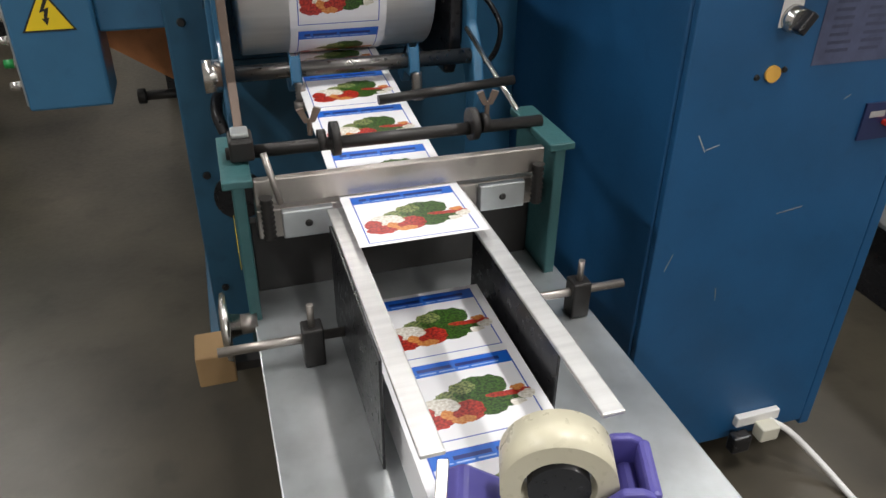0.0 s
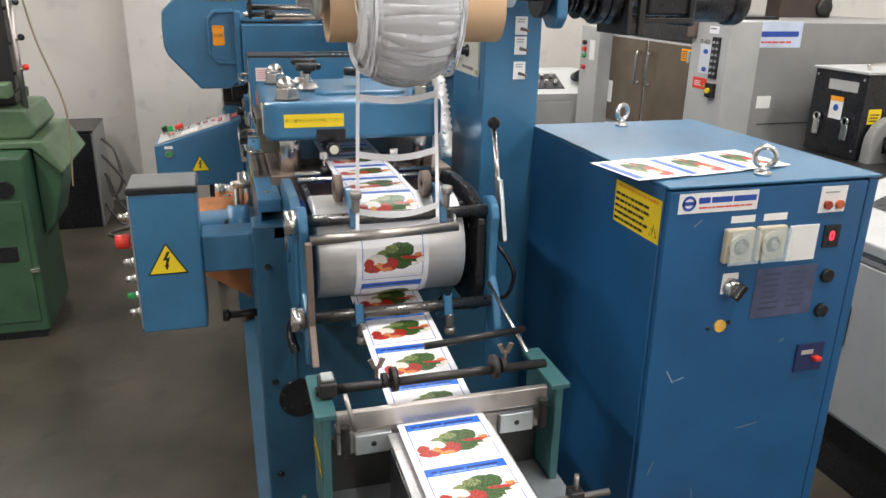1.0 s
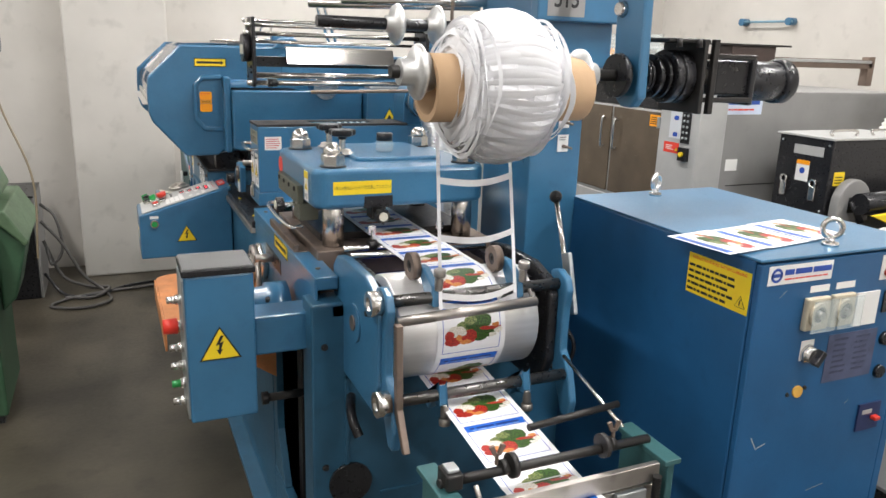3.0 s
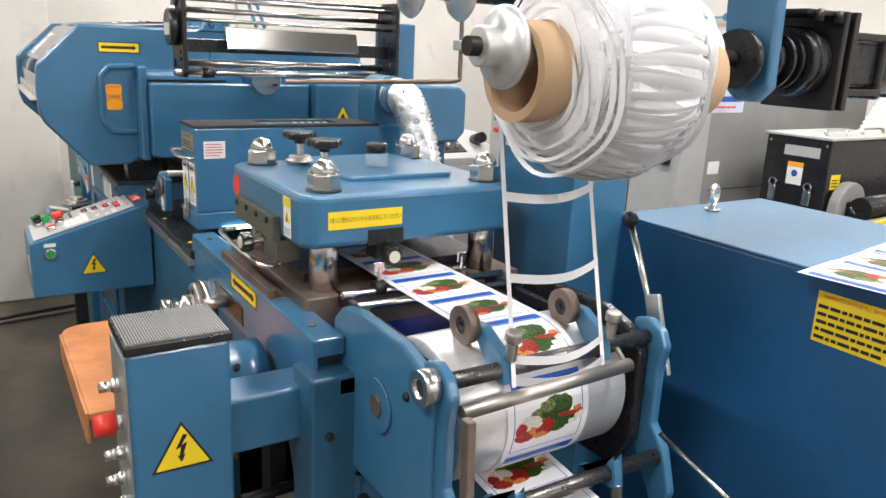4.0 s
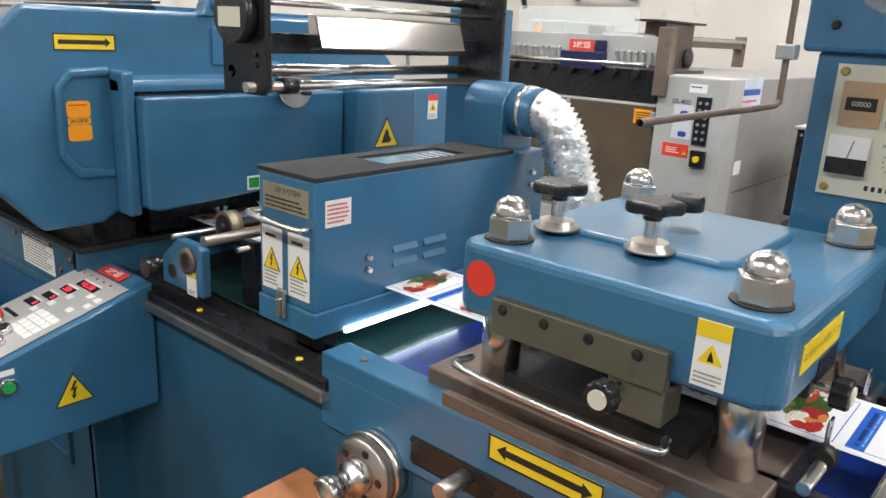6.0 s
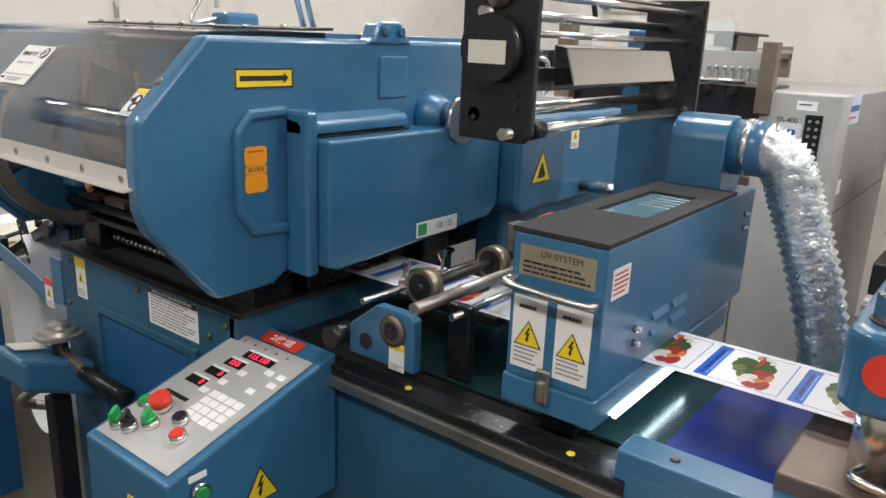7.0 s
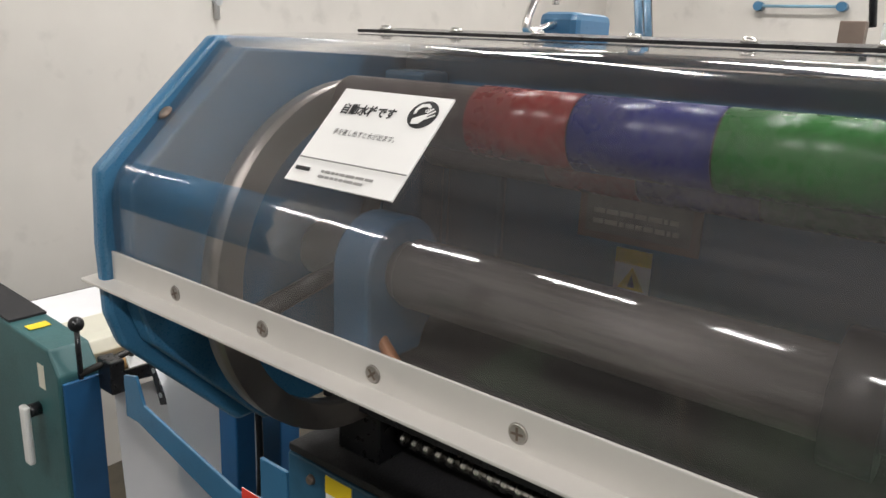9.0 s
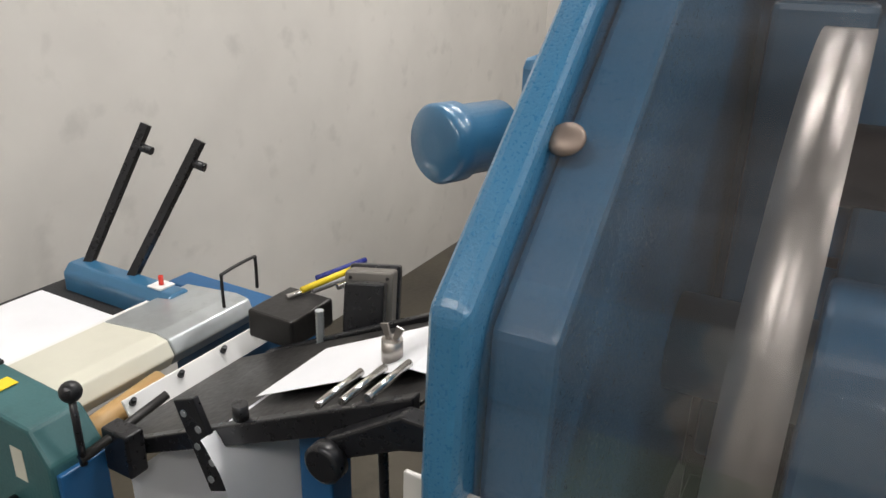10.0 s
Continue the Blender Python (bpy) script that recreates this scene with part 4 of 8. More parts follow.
sp = thing("rewind_spindle", "dark steel spindle with two aluminium core chucks", "spindle", (0.28, RY, RZ))
part("shaft", rod(B(), (0.012, RY, RZ), (0.60, RY, RZ), 0.0135, 20), DARK, sp)
for x, s in ((0.03, 1), (0.515, -1)):
    bm = B()
    lathe(bm, [(0, 0.026), (0.002, 0.028), (0.030, 0.028), (0.034, 0.05), (0.040, 0.058), (0.046, 0.058), (0.052, 0.045), (0.075, 0.037), (0.078, 0.01)], (x, RY, RZ), (s, 0, 0), 40)
    part("core_chuck", bm, ALU, sp, "turned aluminium core chuck")
CZ0 = 1.676
roll = thing("waste_roll", "bulging roll of wound white label waste on a cardboard core", "waste roll", (0.28, RY, CZ0))
bm = B()
ring(bm, (0.092, RY, CZ0), (0.475, RY, CZ0), 0.072, 0.058)
part("core", bm, KRAFT, roll, "brown cardboard core hanging on the chucks")
bm = B()
rng = random.Random(4)
seg = 72
prof = [(0.149, 0.074), (0.151, 0.10), (0.156, 0.118), (0.171, 0.137), (0.197, 0.153), (0.231, 0.162), (0.265, 0.165), (0.299, 0.160), (0.333, 0.146), (0.359, 0.124), (0.372, 0.10), (0.376, 0.074)]
px_, pr_ = [q[0] for q in prof], [q[1] for q in prof]
rows_ = []
for x, r in prof:
    rows_.append([])
    for i in range(seg):
        a = 2 * math.pi * i / seg
        rr = r - 0.010 + rng.uniform(-0.002, 0.003) + 0.003 * math.sin(9 * a + 30 * x)
        rows_[-1].append(bm.verts.new((x, RY + rr * math.cos(a), CZ0 + rr * math.sin(a))))
for A, Bq in zip(rows_, rows_[1:]):
    for i in range(seg):
        bm.faces.new((A[i], A[(i + 1) % seg], Bq[(i + 1) % seg], Bq[i]))
part("wound_body", bm, PAPER, roll)
# cross strips lie over the bulge, edge strips round its sides
for k in range(76):
    bm = B()
    a = 2 * math.pi * k / 76 + rng.uniform(-0.04, 0.04)
    skew = rng.uniform(-0.16, 0.16)
    half = rng.uniform(0.028, 0.05)
    lift = rng.uniform(0.0, 0.007)
    ph = rng.uniform(0, 6)
    prev = None
    for j in range(13):
        u = j / 12
        x = 0.163 + 0.202 * u
        r = float(np.interp(x, px_, pr_)) - 0.004 + lift * math.sin(math.pi * u) + 0.002 * math.sin(7 * u + ph)
        aa = a + skew * (u - 0.5) + 0.02 * math.sin(5 * u + ph)
        hh = half * (0.75 + 0.25 * math.sin(math.pi * u))
        cur = [bm.verts.new((x, RY + (r + q) * math.cos(aa + e * hh), CZ0 + (r + q) * math.sin(aa + e * hh))) for e, q in ((-1, 0.003), (0, 0.0015), (1, -0.003))]
        if prev:
            for e in (0, 1):
                f = bm.faces.new((prev[e], prev[e + 1], cur[e + 1], cur[e]))
                f.smooth = True
        prev = cur
    part("cross_strip", bm, PAPER, roll)
for xs in ((0.145, 0.150, 0.156, 0.162, 0.169, 0.177), (0.380, 0.375, 0.369, 0.362, 0.354, 0.346)):
    for k, x in enumerate(xs):
        for w in range(3):
            bm = B()
            prev = None
            ph, el = rng.uniform(0, 6), rng.uniform(0.003, 0.009)
            r0 = float(np.interp(x, px_, pr_)) * (0.82, 0.93, 1.0)[w] + 0.001 * k
            for j in range(49):
                a = 2 * math.pi * j / 48
                r = r0 + el * math.sin(2 * a + ph) + 0.002 * math.sin(7 * a + ph)
                xx = x + 0.008 * math.sin(a + ph) + (w - 1) * 0.003
                cur = [bm.verts.new((xx, RY + r * math.cos(a), CZ0 + r * math.sin(a))), bm.verts.new((xx + 0.006 * math.sin(3 * a + ph), RY + (r + 0.006) * math.cos(a), CZ0 + (r + 0.006) * math.sin(a)))]
                if prev:
                    f = bm.faces.new((prev[0], prev[1], cur[1], cur[0]))
                    f.smooth = True
                prev = cur
            part("edge_strip", bm, PAPER, roll)

# second, empty mandrel behind the roll
md = thing("empty_mandrel", "dark mandrel with two aluminium chucks", "mandrel", (0.35, 1.80, 1.86))
part("shaft", rod(B(), (-0.01, 1.9, 1.815), (0.60, 1.9, 1.815), 0.016, 20), BLACK, md)
for x, s in ((0.18, 1), (0.30, 1)):
    part("chuck", lathe(B(), [(0, 0.022), (0.02, 0.024), (0.024, 0.05), (0.034, 0.056), (0.04, 0.05), (0.05, 0.03)], (x, 1.9, 1.815), (s, 0, 0), 36), ALU, md)
md2 = thing("long_rods", "two long chrome tubes above the press", "tubes", (0.3, 2.3, 1.9))
for x0, y, z in ((0.12, 2.5, 1.885), (0.19, 2.35, 1.895)):
    part("tube", rod(B(), (x0, y, z), (0.58, y - 0.27 - (x0 < 0.15) * 0.1, z), 0.013, 14), CHROME, md2)
br = thing("dancer_rod", "bent dark rod hanging from a clamp", "rod", (0.2, 2.12, 1.62))
bm = B()
hose(bm, [(0.03, 2.13, 1.617), (0.2, 2.12, 1.620), (0.40, 2.10, 1.625), (0.465, 2.10, 1.63), (0.47, 2.10, 1.66), (0.47, 2.10, 1.90), (0.49, 2.10, 1.93), (0.58, 2.09, 1.93)], 0.0055, 10)
part("rod", bm, BROWNSTEEL, br)
part("clamp", box(B(), 0.455, 0.485, 2.085, 2.115, 1.70, 1.725, 0.003), ZINC, br)

# ---- UV dryer ----
uv = thing("uv_dryer", "blue ultraviolet dryer box with a ribbed mat top", "dryer", (0.33, 2.78, 1.1))
part("body", box(B(), -0.03, 0.70, 2.70, 2.865, 1.205, 1.452, 0.004), BLUE, uv)
part("lower_body", box(B(), -0.034, 0.60, 2.696, 2.869, 1.155, 1.205, 0.004), BLUE, uv)
for x in (0.02, 0.5):
    part("foot", box(B(), x, x + 0.05, 2.75, 2.82, 1.10, 1.156, 0.003), BLACK, uv)
for x0, x1, y0, y1 in ((-0.032, 0.18, 2.698, 2.867), (0.43, 0.56, 2.698, 2.867), (0.1805, 0.4295, 2.698, 2.735), (0.1805, 0.4295, 2.83, 2.867)):
    part("mat_strip", box(B(), x0, x1, y0, y1, 1.452, 1.460, 0.0008), RUBBER, uv, "black ribbed mat")
part("window_bed", box(B(), 0.18, 0.43, 2.735, 2.83, 1.4525, 1.454), BLACK, uv)
# The pane's blue is a reflection, put into its base colour.
part("window_pane", box(B(), 0.184, 0.426, 2.739, 2.826, 1.4542, 1.4556, 0.0005), mat("pane_blue_reflection", (0.20, 0.36, 0.44), 0.18, 0.5, var=0.1), uv, "shiny pane sunk in the mat, blue reflection put in its colour")
for i in range(5):
    part("louvre", box(B(), 0.30 + i * 0.025, 0.309 + i * 0.025, 2.742, 2.80, 1.4558, 1.4566), ZINC, uv)
c = card("name_plate", SX(-0.03, 2.783, 1.408), 0.135, 0.05, mat("old_brass_plate", (0.33, 0.29, 0.20), 0.4, 0.3), uv, "worn metal name plate")
lettering("UV SYSTEM", 0.015, SX(-0.0318, 2.775, 1.422), "inscription", INK, c)
bars(SX(-0.0315, 2.783, 1.398), 0.12, 0.024, 3, c, INK, seed=11)
bm = B()
hose(bm, [(-0.03, 2.855, 1.375), (-0.062, 2.853, 1.373), (-0.062, 2.715, 1.368), (-0.03, 2.712, 1.368)], 0.006, 10)
part("handle", bm, CHROME, uv)
for y in (2.825, 2.745):
    c = card("warning_card", SX(-0.03, y, 1.285), 0.062, 0.125, WHITE, uv, "white warning card with yellow triangle")
    warning(SX(-0.0313, y, 1.285), 0.052, c)
    bars(SX(-0.0313, y, 1.245), 0.05, 0.03, 4, c, seed=int(y * 100))
    bars(SX(-0.0313, y, 1.33), 0.04, 0.014, 1, c, INK, seed=int(y * 90))
c = card("notice", FX(0.025, 2.70, 1.39), 0.062, 0.05, WHITE, uv, "white notice with red print")
bars(FX(0.025, 2.6985, 1.39), 0.054, 0.04, 5, c, mat("red_print", (0.55, 0.12, 0.12), 0.6), seed=9)
cl = part("clasp", box(B(), -0.044, -0.034, 2.775, 2.80, 1.175, 1.235, 0.004), CHROME, uv)
part("clasp_hook", box(B(), -0.05, -0.044, 2.782, 2.793, 1.18, 1.215, 0.002), STEEL, cl)
for x in (0.17, 0.26):
    for z in (1.255, 1.285):
        part("vent_louvre", prism(B(), [(2.70, z), (2.70, z + 0.014), (2.694, z + 0.002)], "x", x, x + 0.07), BLUE, uv)
screws([(0.10, 2.70, 1.29), (0.10, 2.70, 1.265), (0.64, 2.70, 1.40), (0.64, 2.70, 1.37)], (0, -1, 0), 0.007, uv, CHROME, "knob_screw", 0.012)
part("lamp_slot", box(B(), 0.04, 0.38, 2.690, 2.697, 1.151, 1.161, 0.001), UVG, uv, "bright slot of the burning lamp")
arch = [(0.555, 1.45), (0.555, 1.545)] + [(0.62 - 0.065 * math.cos(radians(q)), 1.545 + 0.065 * math.sin(radians(q))) for q in range(15, 180, 15)] + [(0.685, 1.545), (0.685, 1.45)]
part("elbow", prism(B(), arch, "y", 2.735, 2.855, 0.004), BLUE, uv, "arched blue exhaust elbow")
part("elbow_collar", rod(B(), (0.62, 2.735, 1.545), (0.62, 2.67, 1.545), 0.058, 36), BLUE, uv)
duct = thing("foil_duct", "crumpled silver foil air duct", "air duct", (0.64, 2.6, 1.2))
bm = B()
hose(bm, [(0.622, 2.715, 1.545), (0.624, 2.675, 1.545), (0.634, 2.63, 1.515), (0.650, 2.595, 1.42), (0.664, 2.545, 1.28), (0.680, 2.49, 1.08)], 0.052, 28, 1, 0.0045, 16)
rng = random.Random(12)
for v in bm.verts:
    v.co += Vector((rng.uniform(-1, 1), rng.uniform(-1, 1), rng.uniform(-1, 1))) * 0.0013
part("foil_hose", bm, FOIL, duct)
part("clamp_band", ring(B(), (0.622, 2.712, 1.545), (0.622, 2.698, 1.545), 0.0615, 0.0575, 36), CHROME, duct)

# ---- rewind frame over the dryer ----
fr = thing("guide_roller_stand", "black plate frame carrying chrome guide rods", "roller frame", (0.35, 2.93, 1.58))
for x in (-0.012, 0.70):
    part("plate", prism(B(), [(2.86, 1.60), (2.875, 1.585), (3.0, 1.585), (3.0, 1.845), (2.86, 1.845)], "x", x, x + 0.014, 0.003), BLACK, fr)
for y, z, r in ((2.90, 1.600, 0.010), (2.97, 1.625, 0.012), (2.90, 1.755, 0.006), (2.95, 1.785, 0.009), (2.90, 1.815, 0.007), (2.96, 1.832, 0.007)):
    part("rod", rod(B(), (-0.03 if r < 0.011 else -0.012, y, z), (0.71, y, z), r, 14), CHROME, fr)
part("web_chute", prism(B(), [(2.90, 1.67), (2.86, 1.675), (2.88, 1.735), (2.905, 1.74)], "x", 0.12, 0.56, 0.002), mat("mirror_sheet", (0.62, 0.60, 0.57), 0.12, 1.0, var=0.05, rvar=0.03), fr, "shiny folded metal chute")
part("cross_rail", box(B(), 0.0, 0.70, 2.93, 2.95, 1.66, 1.70, 0.002), BLACK, fr)
part("end_disc", rod(B(), (-0.012, 2.93, 1.73), (-0.04, 2.93, 1.73), 0.052, 32), BLACK, fr)
card("paper_tag", SX(-0.041, 2.93, 1.725), 0.07, 0.035, CREAM, fr, "cream tag with small print", 0.001)
part("bearing", lathe(B(), [(0, 0.024), (0.006, 0.024), (0.008, 0.015), (0.012, 0.012)], (-0.012, 2.93, 1.815), (-1, 0, 0), 24), STEEL, fr)
screws([(-0.012, 2.89, 1.66), (-0.012, 2.89, 1.64), (-0.012, 2.97, 1.62), (-0.012, 2.90, 1.70)], (-1, 0, 0), 0.006, fr, DARK, "bolt", 0.005)
part("collar", rod(B(), (0.05, 2.90, 1.600), (0.085, 2.90, 1.600), 0.016, 16), BLACK, fr)
part("post", box(B(), 0.715, 0.80, 2.90, 3.05, 1.10, 1.78, 0.006), BLUE, fr)

# ---- printing unit ----
pu = thing("printing_unit", "large blue cast printing unit with a smoked guard", "printing unit", (0.2, 3.8, 0))
OUT = [(-0.228, 1.732), (-0.366, 1.594), (-0.372, 1.52), (-0.370, 1.44), (-0.357, 1.402), (-0.224, 1.250), (-0.09, 1.250), (-0.06, 1.27)]
part("front_casting", prism(B(), OUT + [(0.20, 1.27), (0.72, 1.30), (0.86, 1.40), (0.86, 1.60), (0.72, 1.735)], "y", 3.385, 3.425, 0.010, seg=3), HAMMER, pu, "octagonal hammered blue front casting")
OUT_REAR = [(-0.231, 1.735), (-0.377, 1.598), (-0.381, 1.52), (-0.379, 1.44), (-0.366, 1.40), (-0.217, 1.250), (-0.07, 1.250), (-0.04, 1.27)]
part("rear_casting", prism(B(), OUT_REAR + [(0.20, 1.27), (0.72, 1.30), (0.86, 1.40), (0.86, 1.60), (0.72, 1.735)], "y", 4.213, 4.232, 0.006, seg=3), HAMMER, pu)
part("rear_flange", prism(B(), [(x + 0.019, z - 0.012 if z > 1.45 else z + 0.006) for x, z in OUT_REAR] + [(0.20, 1.27), (0.72, 1.30), (0.80, 1.40), (0.80, 1.60), (0.70, 1.72)], "y", 4.183, 4.2125, 0.004), HAMMER, pu)
# Black blocks added to fill the gap under the drive cover with darkness.
part("dark_filler", box(B(), 0.05, 0.80, 3.44, 4.18, 1.19, 1.29, 0.004), BLACK, pu)
part("dark_filler_post", box(B(), 0.40, 0.50, 3.40, 3.50, 1.10, 1.30, 0.004), BLACK, pu)
part("back_web", box(B(), 0.10, 0.84, 3.425, 4.20, 1.30, 1.70, 0.004), NAVY, pu)
part("inner_wall", prism(B(), [(0.06, 1.30), (0.10, 1.30), (0.10, 1.72), (0.06, 1.72)], "y", 3.425, 4.20), BLUE, pu)
bm = B()
box(bm, 0.205, 0.295, 3.379, 3.387, 1.61, 1.70, 0.003)
prism(bm, [(0.165, 1.725), (0.185, 1.74), (0.195, 1.765), (0.21, 1.772), (0.265, 1.772), (0.28, 1.765), (0.29, 1.74), (0.31, 1.725)], "y", 3.378, 3.42, 0.005)
part("lifting_lug", bm, HAMMER, pu)
screws([(0.215, 3.372, 1.752), (0.265, 3.372, 1.752)], (0, -1, 0), 0.012, pu, NAVY, "lug_hole", 0.002)
arrow_plate(FX(-0.105, 3.385, 1.658), 0.135, 0.036, pu)
bm = B()
prism(bm, [(-0.182, 1.41), (-0.182, 1.565), (-0.15, 1.602), (-0.06, 1.607), (-0.06, 1.588), (-0.142, 1.583), (-0.166, 1.555), (-0.166, 1.42), (-0.135, 1.383), (-0.06, 1.378), (-0.06, 1.358), (-0.145, 1.362)], "y", 3.372, 3.39, 0.006)
part("cast_rib", bm, HAMMER, pu)
os_ = card("orange_sticker", FX(-0.131, 3.385, 1.515), 0.052, 0.036, ORANGE, pu, "orange sticker with rounded corners", round_=0.008)
o2 = card("orange_sticker", FX(-0.131, 3.385, 1.463), 0.052, 0.036, ORANGE, pu, "orange sticker with rounded corners", round_=0.008)
card("sticker_band", FX(-0.131, 3.385, 1.489), 0.05, 0.014, ORANGE, pu, "orange year band with red numerals")
lettering("2012年度", 0.0105, FX(-0.131, 3.3835, 1.489), "numerals", INK, o2, 0.95, 0.0002)
bars(FX(-0.131, 3.3836, 1.524), 0.04, 0.007, 1, os_, REDL, seed=2)
part("door_post", box(B(), -0.06, -0.03, 3.32, 3.386, 1.27, 1.60, 0.008), HAMMER, pu)
bx = part("drive_cover", prism(B(), [(-0.03, 1.290), (0.0, 1.28), (0.52, 1.31), (0.56, 1.34), (0.56, 1.545), (-0.03, 1.545)], "y", 3.29, 3.386, 0.008, seg=3), HAMMER, pu, "long blue drive cover")
part("cover_ledge", prism(B(), [(3.335, 1.568), (3.34, 1.580), (3.39, 1.588), (3.39, 1.552), (3.335, 1.552)], "x", -0.06, 0.25, 0.004), BLUE, pu)
part("cover_gap", box(B(), -0.02, 0.25, 3.33, 3.384, 1.546, 1.550), BLACK, pu)
part("gear_cover", prism(B(), [(0.565, 1.34), (0.59, 1.31), (0.78, 1.32), (0.81, 1.35), (0.80, 1.555), (0.565, 1.555)], "y", 3.235, 3.386, 0.012, seg=3), HAMMER, pu)
warning(FX(0.675, 3.235, 1.43), 0.10, pu, "figure")
part("side_cover", prism(B(), [(0.815, 1.30), (1.24, 1.31), (1.28, 1.35), (1.28, 1.52), (1.24, 1.55), (0.815, 1.555)], "y", 3.27, 3.386, 0.012, seg=3), BLUE, pu)
notice(FX(0.91, 3.27, 1.49), 0.045, 0.075, pu, REDL, 8)
cs = card("counter_sticker", FX(0.31, 3.290, 1.322), 0.15, 0.036, WHITE, pu, "white sticker with sheet numbers")
lettering("100 135", 0.022, FX(0.335, 3.2885, 1.322), "reading", INK, cs, 0.9)
card("green_mark", FX(0.255, 3.2888, 1.322), 0.03, 0.026, BTNGREEN, cs)
part("round_knob", lathe(B(), [(0, 0.03), (0.05, 0.03), (0.052, 0.055), (0.066, 0.055)], (0.385, 3.345, 1.562), (0, -1, 0), 32), CHROME, pu, "turned steel adjusting disc")
part("knob_boss", lathe(B(), [(0, 0.06), (0.03, 0.05), (0.06, 0.035)], (0.385, 3.39, 1.565), (0, -1, 0), 28), HAMMER, pu)
screws([(0.415, 3.28, 1.545)], (0, -1, 0), 0.008, pu, DARK, "bolt", 0.02)
wheel_ = part("hand_wheel", ring(B(), (0.976, 3.128, 1.338), (0.976, 3.112, 1.338), 0.062, 0.050, 40), CHROME, pu, "chrome hand wheel with spokes")
part("wheel_hub", rod(B(), (0.976, 3.27, 1.338), (0.976, 3.10, 1.338), 0.018, 20), CHROME, wheel_)
for a in (30, 150, 270):
    part("spoke", rod(B(), (0.976, 3.12, 1.338), (0.976 + 0.055 * math.cos(radians(a)), 3.12, 1.338 + 0.055 * math.sin(radians(a))), 0.007, 10), CHROME, wheel_)
part("crank", rod(B(), (1.01, 3.112, 1.30), (1.01, 3.05, 1.30), 0.010, 14, 0.013), INKBLUE, wheel_, "blue plastic crank grip")
bm = B()
hose(bm, [(0.80, 3.39, 1.695), (0.84, 3.37, 1.70), (0.875, 3.36, 1.69), (0.885, 3.36, 1.65), (0.885, 3.36, 1.61), (0.87, 3.37, 1.60), (0.83, 3.39, 1.60)], 0.007, 10)
part("lift_handle", bm, CHROME, pu, "bent chrome handle")
part("gear_post", box(B(), 0.60, 1.20, 3.30, 3.385, 0.0, 1.335, 0.01), NAVY, pu, "dark blue post under the covers")
part("cover_sheet", box(B(), 0.60, 1.22, 3.30, 3.385, 1.5565, 1.568, 0.003), LGREY, pu, "pale grey top sheet")
# guard
GP = [(0.0, 1.7445), (-0.10, 1.742), (-0.190, 1.7385), (-0.206, 1.7372), (-0.213, 1.7353), (-0.219, 1.732), (-0.2248, 1.7283), (-0.230, 1.7235), (-0.348, 1.6055), (-0.3525, 1.6005), (-0.3565, 1.595), (-0.3600, 1.589), (-0.3628, 1.5825), (-0.3650, 1.5755), (-0.3662, 1.568), (-0.3668, 1.560), (-0.3668, 1.482)]
bm = B()
pts = GP + [(x + 0.0025, z - 0.0017) for x, z in GP[::-1]]
prism(bm, pts, "y", 3.43, 4.212)
gd = part("guard", bm, GUARD, pu, "bent smoked clear plastic guard")
for f in gd.data.polygons:
    f.use_smooth = len(f.vertices) == 4 and f.area < 0.012
part("guard_strip", prism(B(), [(-0.3675, 1.511), (-0.3705, 1.511), (-0.3705, 1.480), (-0.390, 1.478), (-0.390, 1.475), (-0.3675, 1.475)], "y", 3.404, 4.245, 0.0008), mat("satin_strip", (0.60, 0.575, 0.54), 0.45, 0.25, var=0.06), pu, "pale aluminium angle strip")
for i in range(7):
    y_ = 3.439 + i * 0.1315
    bm = B()
    rod(bm, (-0.3705, y_, 1.4925), (-0.3718, y_, 1.4925), 0.0078, 20, 0.0066)
    sc_h = part("strip_screw", bm, STEEL, pu, "countersunk steel cross head screw")
    bm = B()
    for a_ in (20 + 37 * i, 110 + 37 * i):
        box(bm, -0.0048, 0.0048, -0.0009, 0.0009, 0, 0.0003, m=SX(-0.3718, y_, 1.4925) @ pose(0, 0, 0, 0, 0, a_))
    part("cross_slot", bm, BROWNSTEEL, sc_h)
for y_ in (3.411, 4.207):
    bm = B()
    lathe(bm, [(0, 0.0085), (0.001, 0.0085), (0.0026, 0.007), (0.0034, 0.0035), (0.0035, 0.001)], (-0.3015 - (0.004 if y_ < 4 else 0.0), y_, 1.6525 + (0.002 if y_ < 4 else 0.0)), (-0.707, 0, 0.707), 24)
    part("guard_screw", bm, BROWNSTEEL, pu, "brown domed screw holding the guard")
part("top_hinge", prism(B(), [(-0.004, 1.7455), (0.085, 1.748), (0.085, 1.754), (-0.004, 1.7495)], "y", 3.40, 4.215), BLACK, pu, "long black hinge strip")
screws([(0.012, 3.47 + i * 0.118, 1.7495) for i in range(7)], (0, 0, 1), 0.009, pu, CHROME, "hinge_screw", 0.006)
part("top_cover", box(B(), 0.085, 0.72, 3.425, 4.20, 1.722, 1.744, 0.002), BLUE, pu)
CARD = plane_at((-0.2962, 3.911, 1.6580), (0, -1, 0), (0.707, 0, 0.707)) @ Matrix.Diagonal((0.95, 1.06, 1, 1))
cd = card("white_card", CARD @ pose(0, -0.003, 0), 0.131, 0.099, WHITE, pu, "white card with a round black hand pictogram", 0.002)
lettering("自動水栓です", 0.0118, CARD @ pose(-0.020, 0.024, 0.0026), "inscription", INK, cd, 0.95, 0.0004)
lettering("手を差し出すと水が出ます。", 0.0068, CARD @ pose(-0.005, 0.0, 0.0026), "inscription", INK, cd, 0.9)
bm = B()
